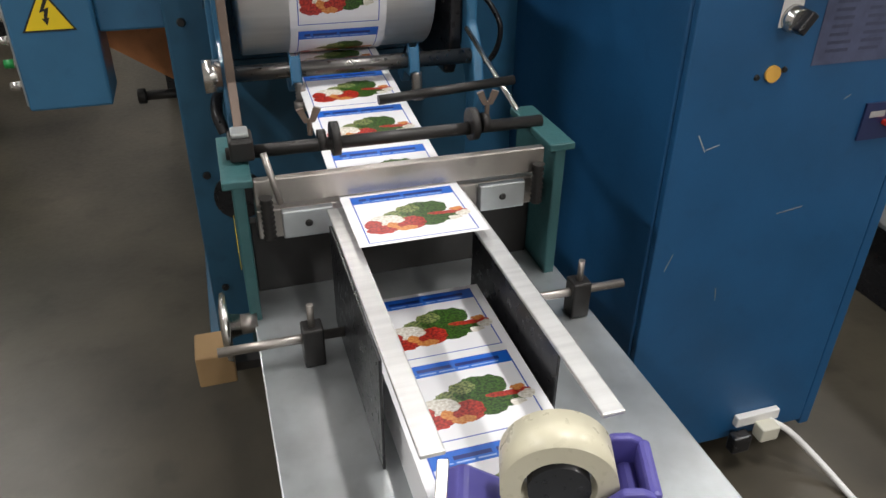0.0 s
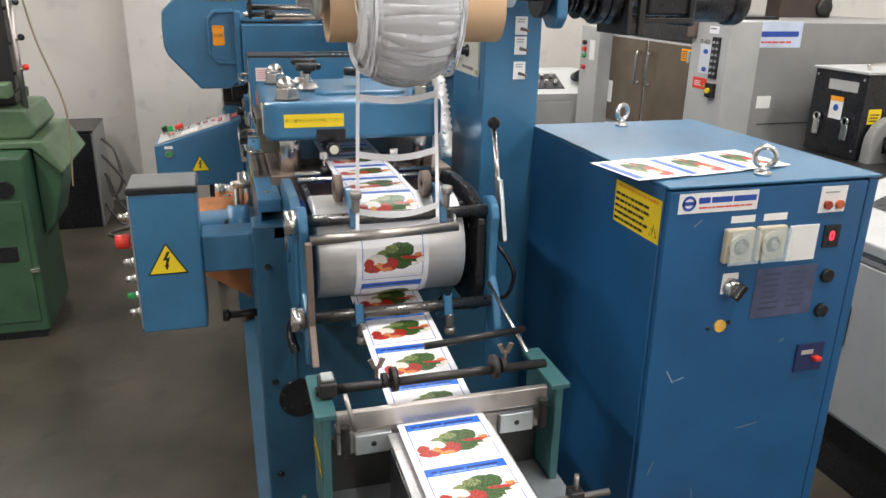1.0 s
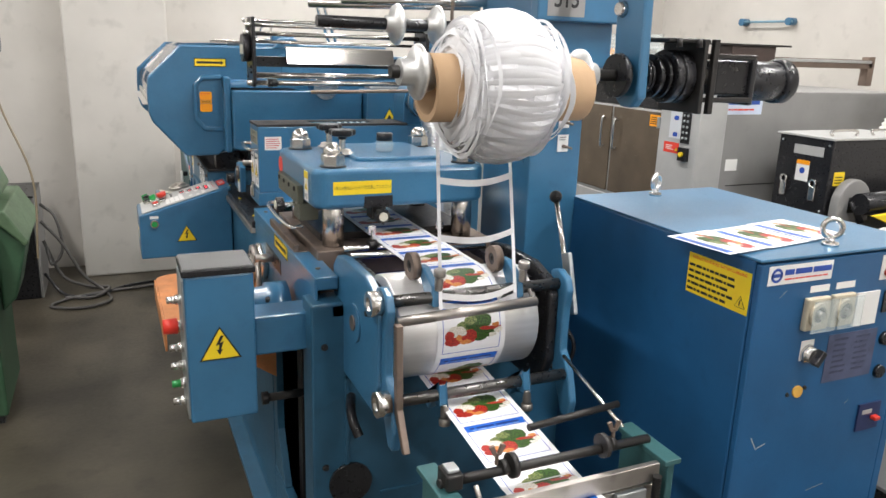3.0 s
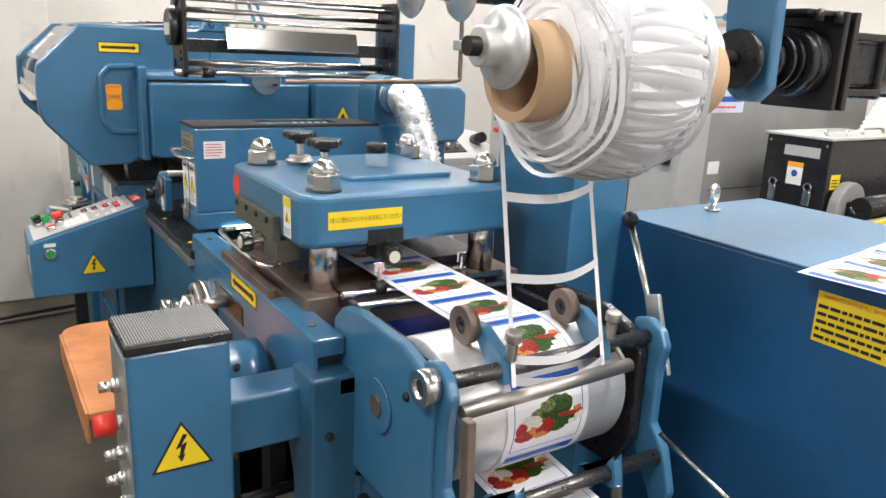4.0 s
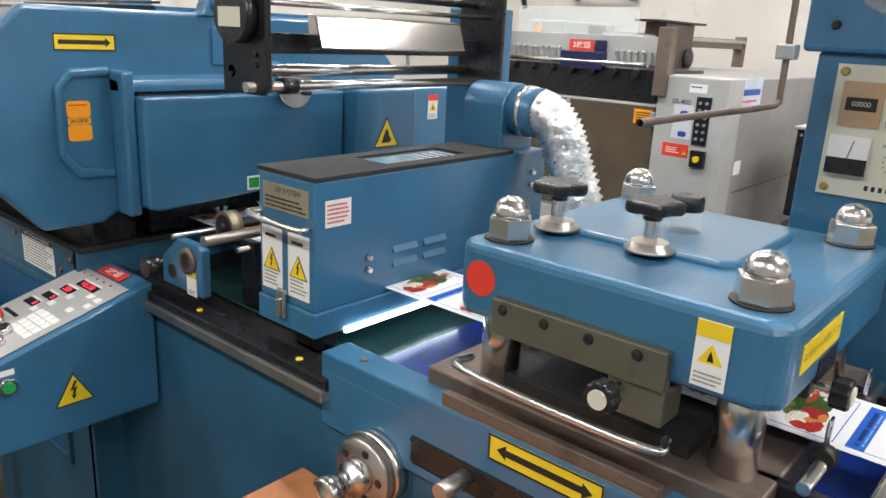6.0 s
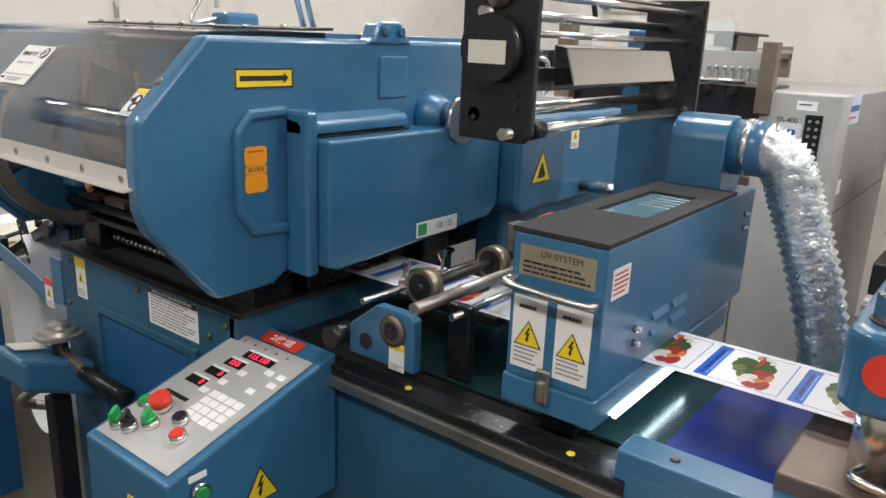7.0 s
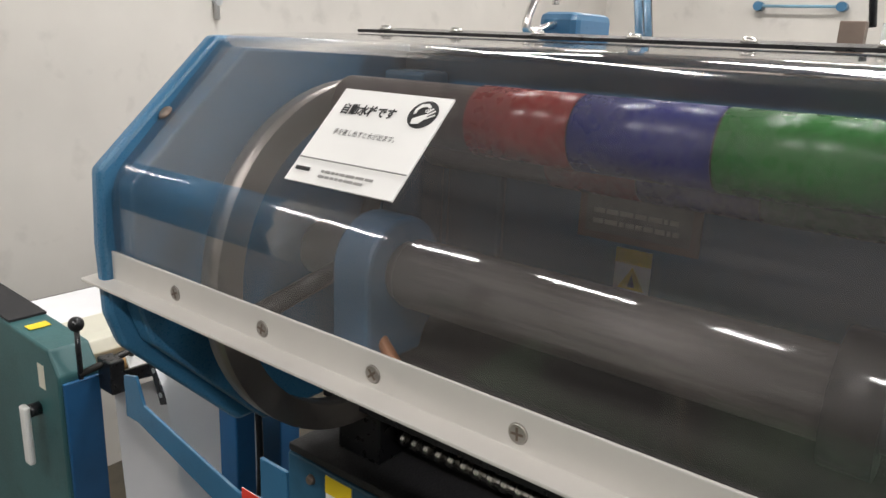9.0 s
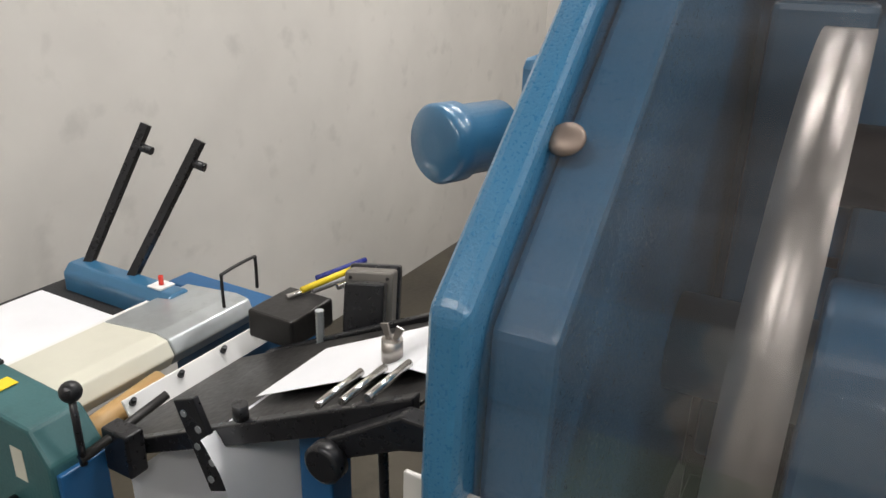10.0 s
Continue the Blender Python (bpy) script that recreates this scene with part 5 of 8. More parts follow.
rod(bm, CARD @ Vector((0.043, 0.028, 0.002)), CARD @ Vector((0.043, 0.028, 0.0028)), 0.0145, 32)
pic = part("pictogram", bm, INK, cd)
PM = CARD @ pose(0.043, 0.028, 0, 0, 0, 30)
bm = B()
prism(bm, [(-0.011, -0.006), (-0.004, -0.009), (0.004, -0.006), (0.005, -0.002), (-0.002, -0.001), (-0.010, -0.001)], "z", 0.003, 0.0034, m=PM)
for k, (x0, l) in enumerate(((0.003, 0.009), (0.004, 0.008), (0.004, 0.0065))):
    box(bm, x0, x0 + l, -0.0072 + k * 0.0024, -0.0056 + k * 0.0024, 0.003, 0.0034, m=PM @ pose(0, 0, 0, 0, 0, 8 * k))
part("palm_mark", bm, WHITE, pic)
bm = B()
prism(bm, [(-0.009, 0.004), (-0.007, 0.009), (-0.001, 0.0115), (0.006, 0.009), (0.0085, 0.004), (0.0055, 0.004), (0.004, 0.0065), (-0.001, 0.008), (-0.005, 0.0065), (-0.0062, 0.004)], "z", 0.003, 0.0034, m=PM)
for k in range(3):
    box(bm, 0.0025 + k * 0.002, 0.0035 + k * 0.002, 0.0005, 0.0032, 0.003, 0.0034, m=PM)
part("tap_mark", bm, WHITE, pic)
bars(CARD @ pose(0.008, -0.042, 0.0026), 0.07, 0.01, 2, cd, seed=4)
bars(CARD @ pose(-0.05, -0.040, 0.0026), 0.02, 0.008, 1, cd, INK, seed=6)
card("rule_line", CARD @ pose(0, -0.029, 0.002), 0.13, 0.0008, NOTE, cd)
N2 = plane_at((-0.3365, 3.4355, 1.6185), (0, -1, 0), (0.707, 0, 0.707)) @ Matrix.Diagonal((0.82, 0.85, 1, 1))
hn = card("hand_notice", N2, 0.045, 0.07, WHITE, pu, "white notice with yellow head and hand sign", 0.0016)
card("head", N2 @ pose(0, 0.0275, 0.0014), 0.038, 0.011, YELLOW, hn)
bm = B()
ring(bm, N2 @ Vector((0.005, 0.006, 0.0016)), N2 @ Vector((0.005, 0.006, 0.0024)), 0.011, 0.007, 24)
ring(bm, N2 @ Vector((0.008, -0.012, 0.0016)), N2 @ Vector((0.008, -0.012, 0.0024)), 0.011, 0.007, 24)
box(bm, -0.018, 0.0, 0.0, 0.009, 0.0016, 0.0024, m=N2)
part("sign", bm, INK, hn)
bars(N2 @ pose(0, -0.028, 0.0018), 0.034, 0.008, 2, hn, seed=13)
# what is inside
part("main_shaft", rod(B(), (-0.10, 3.43, 1.47), (-0.10, 4.20, 1.47), 0.036, 32), STEEL, pu, "long ground steel shaft")
part("shaft_sleeve", rod(B(), (-0.10, 3.56, 1.47), (-0.10, 4.02, 1.47), 0.042, 36), mat("ribbed_sleeve", (0.20, 0.18, 0.165), 0.55, 0.5, var=0.2, stretch=(40, 1, 40), bscale=30, bump=0.2), pu)
part("plate_cylinder", rod(B(), (-0.01, 3.50, 1.355), (-0.01, 4.14, 1.355), 0.060, 40), DARK, pu)
for i in range(5):
    part("plate_bar", box(B(), -0.12, -0.095, 3.52 + i * 0.125, 3.61 + i * 0.125, 1.32, 1.34, 0.004), CLAY, pu, "dull red brown clamp bar")
part("cross_tie", rod(B(), (-0.11, 3.45, 1.305), (-0.11, 4.18, 1.305), 0.012, 16), BLACK, pu)
for y0, y1 in ((4.035, 4.095), (3.455, 3.50)):
    arch_ = [(-0.165, 1.36), (-0.165, 1.475)] + [(-0.10 - 0.065 * math.cos(radians(q)), 1.475 + 0.062 * math.sin(radians(q))) for q in range(15, 180, 15)] + [(-0.035, 1.475), (-0.035, 1.36)]
    part("bearing_block", prism(B(), arch_, "y", y0, y1, 0.006), BLUE, pu, "rounded blue bearing block")
# Black panel and pan added: the dark below the shaft is put into colour.
part("dark_lower_panel", box(B(), 0.02, 0.0575, 3.44, 4.18, 1.28, 1.42, 0.003), BLACK, pu, "black panel added for the darkness below the shaft")
part("dark_pan", box(B(), -0.11, 0.02, 3.46, 4.17, 1.262, 1.276, 0.002), BLACK, pu)
part("brass_pipe", rod(B(), (-0.15, 3.99, 1.36), (-0.12, 4.09, 1.42), 0.008, 12), COPPER, pu)
part("inner_column", box(B(), 0.0, 0.055, 4.10, 4.17, 1.31, 1.70, 0.006), NAVY, pu)
part("inner_window", box(B(), 0.045, 0.0595, 4.00, 4.09, 1.44, 1.60, 0.006), NAVY, pu, "sunk dark panel in the inner wall")
inside = card("inside_sign", SX(0.058, 3.805, 1.612), 0.225, 0.038, WHITE, pu, "white sign inside the unit with words as bars")
ring_ = B()
ring(ring_, (0.0572, 3.895, 1.612), (0.0562, 3.895, 1.612), 0.0135, 0.008, 28)
part("round_mark", ring_, INKBLUE, inside)
bm = B()
for y0, w_ in ((3.872, 0.022), (3.845, 0.058), (3.782, 0.072)):
    box(bm, 0.0562, 0.0570, y0 - w_, y0, 1.611, 1.622)
part("name_bars", bm, INKBLUE, inside)
bars(SX(0.0566, 3.79, 1.600), 0.16, 0.006, 1, inside, REDL, seed=3)
mk = card("name_plate", SX(0.058, 3.815, 1.552), 0.150, 0.070, BROWNSTEEL, pu, "worn brown maker's plate", 0.004)
card("plate_face", SX(0.054, 3.815, 1.552), 0.130, 0.052, mat("worn_plate_face", (0.20, 0.19, 0.17), 0.35, 0.5, dirt=0.4, scale=40), mk)
bars(SX(0.0525, 3.815, 1.546), 0.11, 0.026, 2, mk, CREAM, seed=5)
notice(SX(0.058, 3.815, 1.474), 0.045, 0.075, pu, seed=21)
for y0, y1, c in ((3.43, 3.50, YELLOW), (3.502, 3.595, INKBLUE), (3.597, 3.69, INKRED)):
    part("colour_strip", box(B(), 0.050, 0.0585, y0, y1, 1.664, 1.680, 0.002), c, pu, "flat strip of coloured tape")
CX, CZ, CR = -0.10, 1.47, 0.195
carr = part("ink_carriage", rod(B(), (CX, 3.52, CZ), (CX, 3.56, CZ), 0.06, 28), DARK, pu, "turning carriage of inked form rollers", at=(CX, 3.8, CZ))
for y in (3.445, 4.10):
    bm = B()
    ring(bm, (CX, y, CZ), (CX, y + 0.028, CZ), CR + 0.026, CR - 0.006, 64)
    part("rim", bm, STEEL, pu, "steel carrier rim")
    for a in (0, 120, 240):
        part("spoke", rod(B(), (CX, y + 0.014, CZ), (CX + CR * math.cos(radians(a)), y + 0.014, CZ + CR * math.sin(radians(a))), 0.012, 10), DARK, carr)
for a in (-26, 0, 26):
    c = Vector((CX + CR * math.cos(radians(a)), 0, CZ + CR * math.sin(radians(a))))
    fr_ = part("form_roller", rod(B(), (c.x, 3.445, c.z), (c.x, 4.10, c.z), 0.034, 32), CLAY, carr, "form roller with coloured ink bands")
    for y0, y1, m_ in ((3.46, 3.535, INKRED), (3.535, 3.67, INKGREEN), (3.67, 3.80, INKBLUE), (3.80, 3.915, INKRED)):
        part("ink_band", rod(B(), (c.x, y0 + 0.001, c.z), (c.x, y1 - 0.001, c.z), 0.0355, 36), m_, fr_)
# base below
bs = thing("press_pedestal", "dark blue press base with chequered black top", "press base", (0.2, 3.85, 0))
part("side_panel", box(B(), -0.131, -0.10, 3.47, 4.22, 0.05, 1.165, 0.003), NAVY, bs)
part("side_recess", box(B(), -0.1345, -0.131, 3.62, 4.02, 0.55, 1.035, 0.001), DEEP, bs)
bm = B()
for y0, y1, z0, z1 in ((3.60, 3.62, 0.53, 1.055), (4.02, 4.04, 0.53, 1.055), (3.62, 4.02, 1.035, 1.055), (3.62, 4.02, 0.53, 0.55)):
    box(bm, -0.142, -0.130, y0, y1, z0, z1, 0.002)
part("recess_rim", bm, NAVY, bs)
part("front_panel", box(B(), -0.131, 0.60, 3.46, 3.49, 0.05, 1.165, 0.003), NAVY, bs)
part("rear_panel", box(B(), -0.10, 0.60, 4.20, 4.22, 0.05, 1.10, 0.003), NAVY, bs)
part("black_top", box(B(), -0.129, 0.60, 3.45, 4.22, 1.166, 1.178, 0.002), RUBBER, bs, "grainy black top sheet")
for y in (3.48, 4.10):
    part("post", box(B(), -0.09, 0.02, y - 0.02, y + 0.06, 1.178, 1.27, 0.004), BLACK, bs)
bm = B()
rod(bm, (-0.05, 3.55, 1.21), (-0.05, 4.10, 1.21), 0.008, 10)
for i in range(26):
    rod(bm, (-0.05, 3.56 + i * 0.021, 1.21), (-0.05, 3.570 + i * 0.021, 1.21), 0.0115, 10)
part("spring_bar", bm, CHROME, bs, "bright coiled bar")
part("inner_tray", box(B(), -0.02, 0.3, 3.55, 4.12, 1.18, 1.225, 0.003), BROWNSTEEL, bs)
ins = card("instruction_sheet", SX(-0.131, 3.697, 1.115), 0.195, 0.09, WHITE, bs, "white instruction sheet with a black title bar")
card("title_bar", SX(-0.1323, 3.697, 1.153), 0.195, 0.014, INK, ins)
lettering("INSTRUCTION FOR MAINTENANCE", 0.0105, SX(-0.134, 3.697, 1.153), "title", WHITE, ins, 0.92, 0.0002)
bars(SX(-0.1325, 3.697, 1.11), 0.175, 0.07, 9, ins, seed=17)
notice(SX(-0.131, 4.115, 1.105), 0.05, 0.11, bs, seed=31)
screws([(-0.131, y, z) for y, z in ((3.50, 1.14), (3.56, 1.10), (4.17, 1.14), (4.19, 1.02), (3.84, 1.14))], (-1, 0, 0), 0.008, bs, BROWNSTEEL, "bolt", 0.006)
bm = B()
for i, w in enumerate((0.02, 0.035, 0.02, 0.03, 0.022, 0.034)):
    box(bm, -0.1365, -0.1345, 3.72 + i * 0.045, 3.72 + i * 0.045 + w, 0.60, 0.66)
part("maker_relief", bm, BROWNSTEEL, bs, "raised brown maker's mark shapes")

cnp = thing("feeder_post", "handled post with a stepped steel cap", "post", (-0.22, 4.12, 0))
part("post", box(B(), -0.245, -0.195, 4.095, 4.145, 0, 0.80, 0.004), BLACK, cnp)
part("head_box", prism(B(), [(-0.33, 0.87), (-0.15, 0.80), (-0.15, 0.90), (-0.33, 0.955)], "y", 4.04, 4.20, 0.012), BLUE, cnp)
card("pale_note", plane_at((-0.27, 4.15, 0.945), (1, 0, -0.25), (0, 1, 0)), 0.08, 0.06, CREAM, cnp)
part("stem", rod(B(), (-0.205, 4.11, 0.88), (-0.205, 4.11, 0.97), 0.02, 20), BLACK, cnp)
part("stepped_cap", lathe(B(), [(0, 0.05), (0.003, 0.06), (0.012, 0.06), (0.014, 0.05), (0.024, 0.045), (0.026, 0.03), (0.036, 0.026), (0.038, 0.012)], (-0.205, 4.11, 0.965), (0, 0, 1), 36), STEEL, cnp, "stepped turned steel cap").data.shade_flat()
part("yoke", prism(B(), [(4.12, 0.945), (4.12, 0.925), (3.99, 0.885), (3.98, 0.91)], "x", -0.215, -0.195, 0.003), BROWNSTEEL, cnp)
part("grip", rod(B(), (-0.205, 4.0, 0.90), (-0.16, 3.87, 0.855), 0.018, 18, 0.022), BLACK, cnp, "black rubber grip")
bm = B()
hose(bm, [(-0.23, 4.2, 0.80), (-0.26, 4.24, 0.76), (-0.22, 4.27, 0.72), (-0.18, 4.22, 0.72)], 0.014, 12)
part("ring_handle", bm, STEEL, cnp)

# ---- control console ----
co = thing("control_console", "blue console with buttons, keypad and red digits", "console", (-0.26, 3.37, 0.82))
part("body", prism(B(), [(-0.445, 0.83), (-0.445, 1.02), (-0.06, 1.135), (-0.06, 0.83)], "y", 3.24, 3.50, 0.006), BLUE, co)
TL = math.degrees(math.atan2(0.115, 0.385))
CO = plane_at((-0.2525, 3.37, 1.0785), (0, -1, 0), (0.385, 0, 0.115))
part("panel", box(B(), -0.115, 0.115, -0.185, 0.150, 0.001, 0.003, m=CO), mat("silver_panel", (0.55, 0.55, 0.54), 0.4, 0.4, var=0.06), co, "silver operating panel")
rl = card("red_label", CO @ pose(0.0, 0.172, 0.001), 0.11, 0.032, REDL, co, "red label with white characters")
lettering("2枚組", 0.022, CO @ pose(0, 0.172, 0.0028), "inscription", WHITE, rl, 1.2, 0.0004)
for k, (y, w, x, tx) in enumerate(((0.105, 0.085, 0.005, "115.150"), (0.072, 0.05, -0.03, "550"), (0.035, 0.05, -0.045, "0"), (0.0, 0.05, -0.06, "0"))):
    d = card("display", CO @ pose(x, y, 0.003), w, 0.020, BLACK, co, "black display with red digits", 0.0015)
    lettering(tx, 0.019, CO @ pose(x + (w * 0.32 if tx == "0" else 0), y, 0.0052), "reading", glow("red_digits", (1.0, 0.03, 0.06), 2.5) if k == 0 else bpy.data.materials["red_digits"], d, 0.95)
    card("caption", CO @ pose(x, y + 0.014, 0.003), w, 0.005, WHITE, co)
for r in range(4):
    for c_ in range(4):
        card("key", CO @ pose(0.012 + c_ * 0.024, -0.01 - r * 0.020, 0.003), 0.021, 0.017, WHITE, co, "", 0.002)
for x, y in ((0.06, 0.085), (0.01, 0.058), (-0.005, 0.022), (-0.02, -0.012), (0.095, 0.085), (0.095, 0.06), (0.07, 0.03)):
    card("key", CO @ pose(x, y, 0.003), 0.02, 0.014, WHITE, co, "", 0.002)
card("key_strip", CO @ pose(-0.058, -0.048, 0.003), 0.07, 0.009, BLACK, co)
screws([CO @ Vector((-0.075 + i * 0.033, 0.135, 0.003)) for i in range(5)], CO.to_3x3() @ Vector((0, 0, 1)), 0.003, co, RED, "led", 0.002)
for x, y, c_, kind_ in ((-0.085, -0.155, BTNGREEN, "t"), (-0.085, -0.095, BTNGREEN, "b"), (-0.045, -0.085, RED, "m"), (-0.025, -0.125, BTNGREEN, "t"), (-0.055, -0.15, BLACK, "t"), (0.02, -0.09, BLACK, "b"), (0.055, -0.12, RED, "b")):
    n3 = CO.to_3x3() @ Vector((0, 0, 1))
    p = CO @ Vector((x, y, 0.003))
    rg = part("button_ring", rod(B(), p, p + n3 * 0.014, 0.0165, 24, 0.015), CHROME, co)
    if kind_ == "t":
        bm = B()
        rod(bm, p + n3 * 0.014, p + n3 * 0.022, 0.013, 20)
        box(bm, -0.004, 0.004, -0.014, 0.014, 0.02, 0.036, 0.002, m=CO @ pose(x, y, 0.003, 0, 0, 30))
        part("selector", bm, c_, rg)
    else:
        part("button", rod(B(), p + n3 * 0.013, p + n3 * (0.03 if kind_ == "m" else 0.017), 0.02 if kind_ == "m" else 0.012, 24), c_, rg)
warning(FX(-0.255, 3.24, 0.935), 0.085, co)
gr = part("green_ring", rod(B(), (-0.385, 3.24, 0.985), (-0.385, 3.225, 0.985), 0.017, 24), CHROME, co)
part("green_lens", rod(B(), (-0.385, 3.226, 0.985), (-0.385, 3.222, 0.985), 0.012, 24), BTNGREEN, gr)
card("white_tag", FX(-0.385, 3.24, 1.012), 0.035, 0.012, WHITE, co)
notice(SX(-0.445, 3.33, 0.93), 0.06, 0.05, co, seed=40)

# ---- bracket with wheels between dryer and printing unit ----
fb = thing("feed_bracket", "blue bracket holding pressure wheels over the web", "feed bracket", (0.1, 3.14, 1.1))
part("side_plate", prism(B(), [(3.22, 1.14), (3.22, 1.20), (3.15, 1.255), (3.07, 1.255), (3.055, 1.245), (3.055, 1.14)], "x", -0.045, -0.022, 0.004), BLUE, fb)
part("bearing", lathe(B(), [(0, 0.030), (0.006, 0.030), (0.008, 0.02)], (-0.045, 3.105, 1.215), (-1, 0, 0), 28), BROWNSTEEL, fb)
part("bearing_hole", rod(B(), (-0.052, 3.105, 1.215), (-0.054, 3.105, 1.215), 0.018, 24), BLACK, fb)
part("dark_hole", rod(B(), (-0.0455, 3.175, 1.175), (-0.047, 3.175, 1.175), 0.016, 24), BLACK, fb)
notice(SX(-0.0455, 3.095, 1.165), 0.038, 0.055, fb, seed=23, hand=False)
part("far_side_plate", prism(B(), [(3.22, 1.14), (3.22, 1.20), (3.15, 1.255), (3.07, 1.255), (3.055, 1.245), (3.055, 1.14)], "x", 0.50, 0.52, 0.004), BLUE, fb)
part("pressure_shaft", rod(B(), (-0.03, 3.07, 1.262), (0.52, 3.07, 1.262), 0.012, 16), STEEL, fb)
part("rear_shaft", rod(B(), (-0.03, 3.20, 1.245), (0.45, 3.20, 1.245), 0.007, 14), CHROME, fb)
part("wheel_shaft", rod(B(), (0.05, 3.13, 1.268), (0.45, 3.13, 1.268), 0.010, 14), DARK, fb)
for x in (0.06, 0.30):
    bm = B()
    ring(bm, (x, 3.13, 1.268), (x + 0.03, 3.13, 1.268), 0.036, 0.014)
    part("pressure_wheel", bm, mat("dull_brass_rim", (0.33, 0.28, 0.2), 0.35, 0.8) if x < 0.1 else bpy.data.materials["dull_brass_rim"], fb)
    part("wheel_disc", rod(B(), (x - 0.002, 3.13, 1.268), (x, 3.13, 1.268), 0.028, 24), DARK, fb)
part("web_bed", box(B(), 0.14, 0.345, 3.0, 3.3, 1.195, 1.214, 0.002), DARK, fb)
for x, y in ((0.10, 3.20), (0.22, 3.20), (0.26, 3.02), (0.38, 3.02)):
    bm = B()
    rod(bm, (x, y, 1.24), (x, y, 1.285), 0.004, 8)
    for s in (-1, 1):
        prism(bm, [(x, 1.275), (x + s * 0.006, 1.275), (x + s * 0.018, 1.295), (x + s * 0.007, 1.298)], "y", y - 0.002, y + 0.002)
    box(bm, x - 0.012, x + 0.012, y - 0.012, y + 0.012, 1.228, 1.252, 0.003)
    part("wing_clamp", bm, CHROME, fb)
part("front_rod", rod(B(), (0.02, 3.02, 1.245), (0.48, 3.02, 1.245), 0.007, 14), CHROME, fb)
for x in (0.05, 0.44):
    part("rod_holder", box(B(), x, x + 0.02, 3.0, 3.05, 1.11, 1.26, 0.003), BLACK, fb)
hd_ = part("red_lever", rod(B(), (0.41, 3.124, 1.332), (0.42, 3.076, 1.350), 0.010, 14), BLACK, fb)
part("red_grip", rod(B(), (0.42, 3.079, 1.349), (0.425, 3.049, 1.361), 0.015, 20, 0.018), RED, hd_, "red plastic grip")
part("lever_block", box(B(), 0.385, 0.425, 3.104, 3.144, 1.22, 1.344, 0.004), STEEL, fb)
part("end_stub", rod(B(), (-0.022, 3.245, 1.17), (-0.075, 3.245, 1.17), 0.022, 20), BLACK, fb)

# ---- power cabinet ----
pc = thing("power_cabinet", "tall blue steel power cabinet with lifting eyes", "cabinet", (1.03, 1.42, 0))
part("body", box(B(), 0.758, 1.285, 1.065, 1.80, 0.05, 1.325, 0.004), DEEP, pc)
part("door", box(B(), 0.762, 1.283, 1.048, 1.064, 0.07, 1.320, 0.003), DEEP, pc)
part("side_edge", box(B(), 1.287, 1.315, 1.05, 1.80, 0.05, 1.322, 0.003), DEEP, pc)
part("top_sheet", box(B(), 0.757, 1.316, 1.046, 1.802, 1.3255, 1.332, 0.002), BLUE, pc)
for x in (0.80, 1.22):
    for y in (1.12, 1.72):
        w = part("castor", rod(B(), (x, y, 0.025), (x + 0.025, y, 0.025), 0.025, 20), BLACK, pc)


def eye_bolt(x, y, a):
    bm = B()
    m_ = Matrix.Translation((x, y, 1.332)) @ pose(0, 0, 0, 0, 0, a)
    q = [m_ @ Vector((0.022 * math.cos(t), 0, 0.042 + 0.022 * math.sin(t))) for t in np.linspace(0, 2 * math.pi, 17)]
    hose(bm, q, 0.0068, 12, samples=3)
    rod(bm, (x, y, 1.332), (x, y, 1.340), 0.019, 20)
    rod(bm, (x, y, 1.340), (x, y, 1.352), 0.011, 16, 0.008)
    part("lifting_eye", bm, CHROME, pc, "bright steel lifting eye bolt")


eye_bolt(1.02, 1.73, 20)
eye_bolt(1.03, 1.10, -35)
FY = 1.048
TIMER = mat("yellowed_plastic", (0.46, 0.41, 0.31), 0.4, var=0.1, scale=20)
sg = card("white_sign", FX(0.885, FY, 1.292), 0.20, 0.045, WHITE, pc, "white sign with blue round mark and words as bars")
bm = B()
ring(bm, (0.81, FY - 0.001, 1.292), (0.81, FY - 0.002, 1.292), 0.017, 0.011, 28)
box(bm, 0.793, 0.827, FY - 0.002, FY - 0.001, 1.288, 1.296)
part("round_mark", bm, mat("print_blue", (0.02, 0.07, 0.36), 0.5), sg)
bm = B()
for i, w in enumerate((0.028, 0.052, 0.058)):
    box(bm, (0.834, 0.866, 0.922)[i], (0.834, 0.866, 0.922)[i] + w, FY - 0.002, FY - 0.001, 1.291, 1.304)
part("name_bars", bm, bpy.data.materials["print_blue"], sg)
bars(FX(0.905, FY - 0.0014, 1.281), 0.14, 0.008, 1, sg, REDL, seed=2)
for x, z in ((0.945, 1.19), (1.03, 1.19)):
    sc = card("timer_plate", FX(x, FY, z), 0.074, 0.080, TIMER, pc, "yellowed square timer with a round dial", 0.016, 0.004)
    part("dial_ring", ring(B(), (x - 0.002, FY - 0.016, z), (x - 0.002, FY - 0.024, z), 0.029, 0.020, 32), TIMER, sc)
    part("dial_well", rod(B(), (x - 0.002, FY - 0.0155, z), (x - 0.002, FY - 0.018, z), 0.020, 28), DARK, sc)
    part("dial_knob", rod(B(), (x - 0.002, FY - 0.018, z), (x - 0.002, FY - 0.030, z), 0.0095, 20, 0.0085), STEEL, sc)
    part("clear_lid", box(B(), x - 0.038, x + 0.040, FY - 0.034, FY - 0.032, z - 0.038, z + 0.040, 0.0005), GLASS, sc, "clear plastic lid")
    card("tag", FX(x + 0.01, FY, z + 0.058), 0.062, 0.016, WHITE, pc)
card("blank_cover", FX(1.125, FY, 1.18), 0.078, 0.085, WHITE, pc, "white blank cover", 0.004)
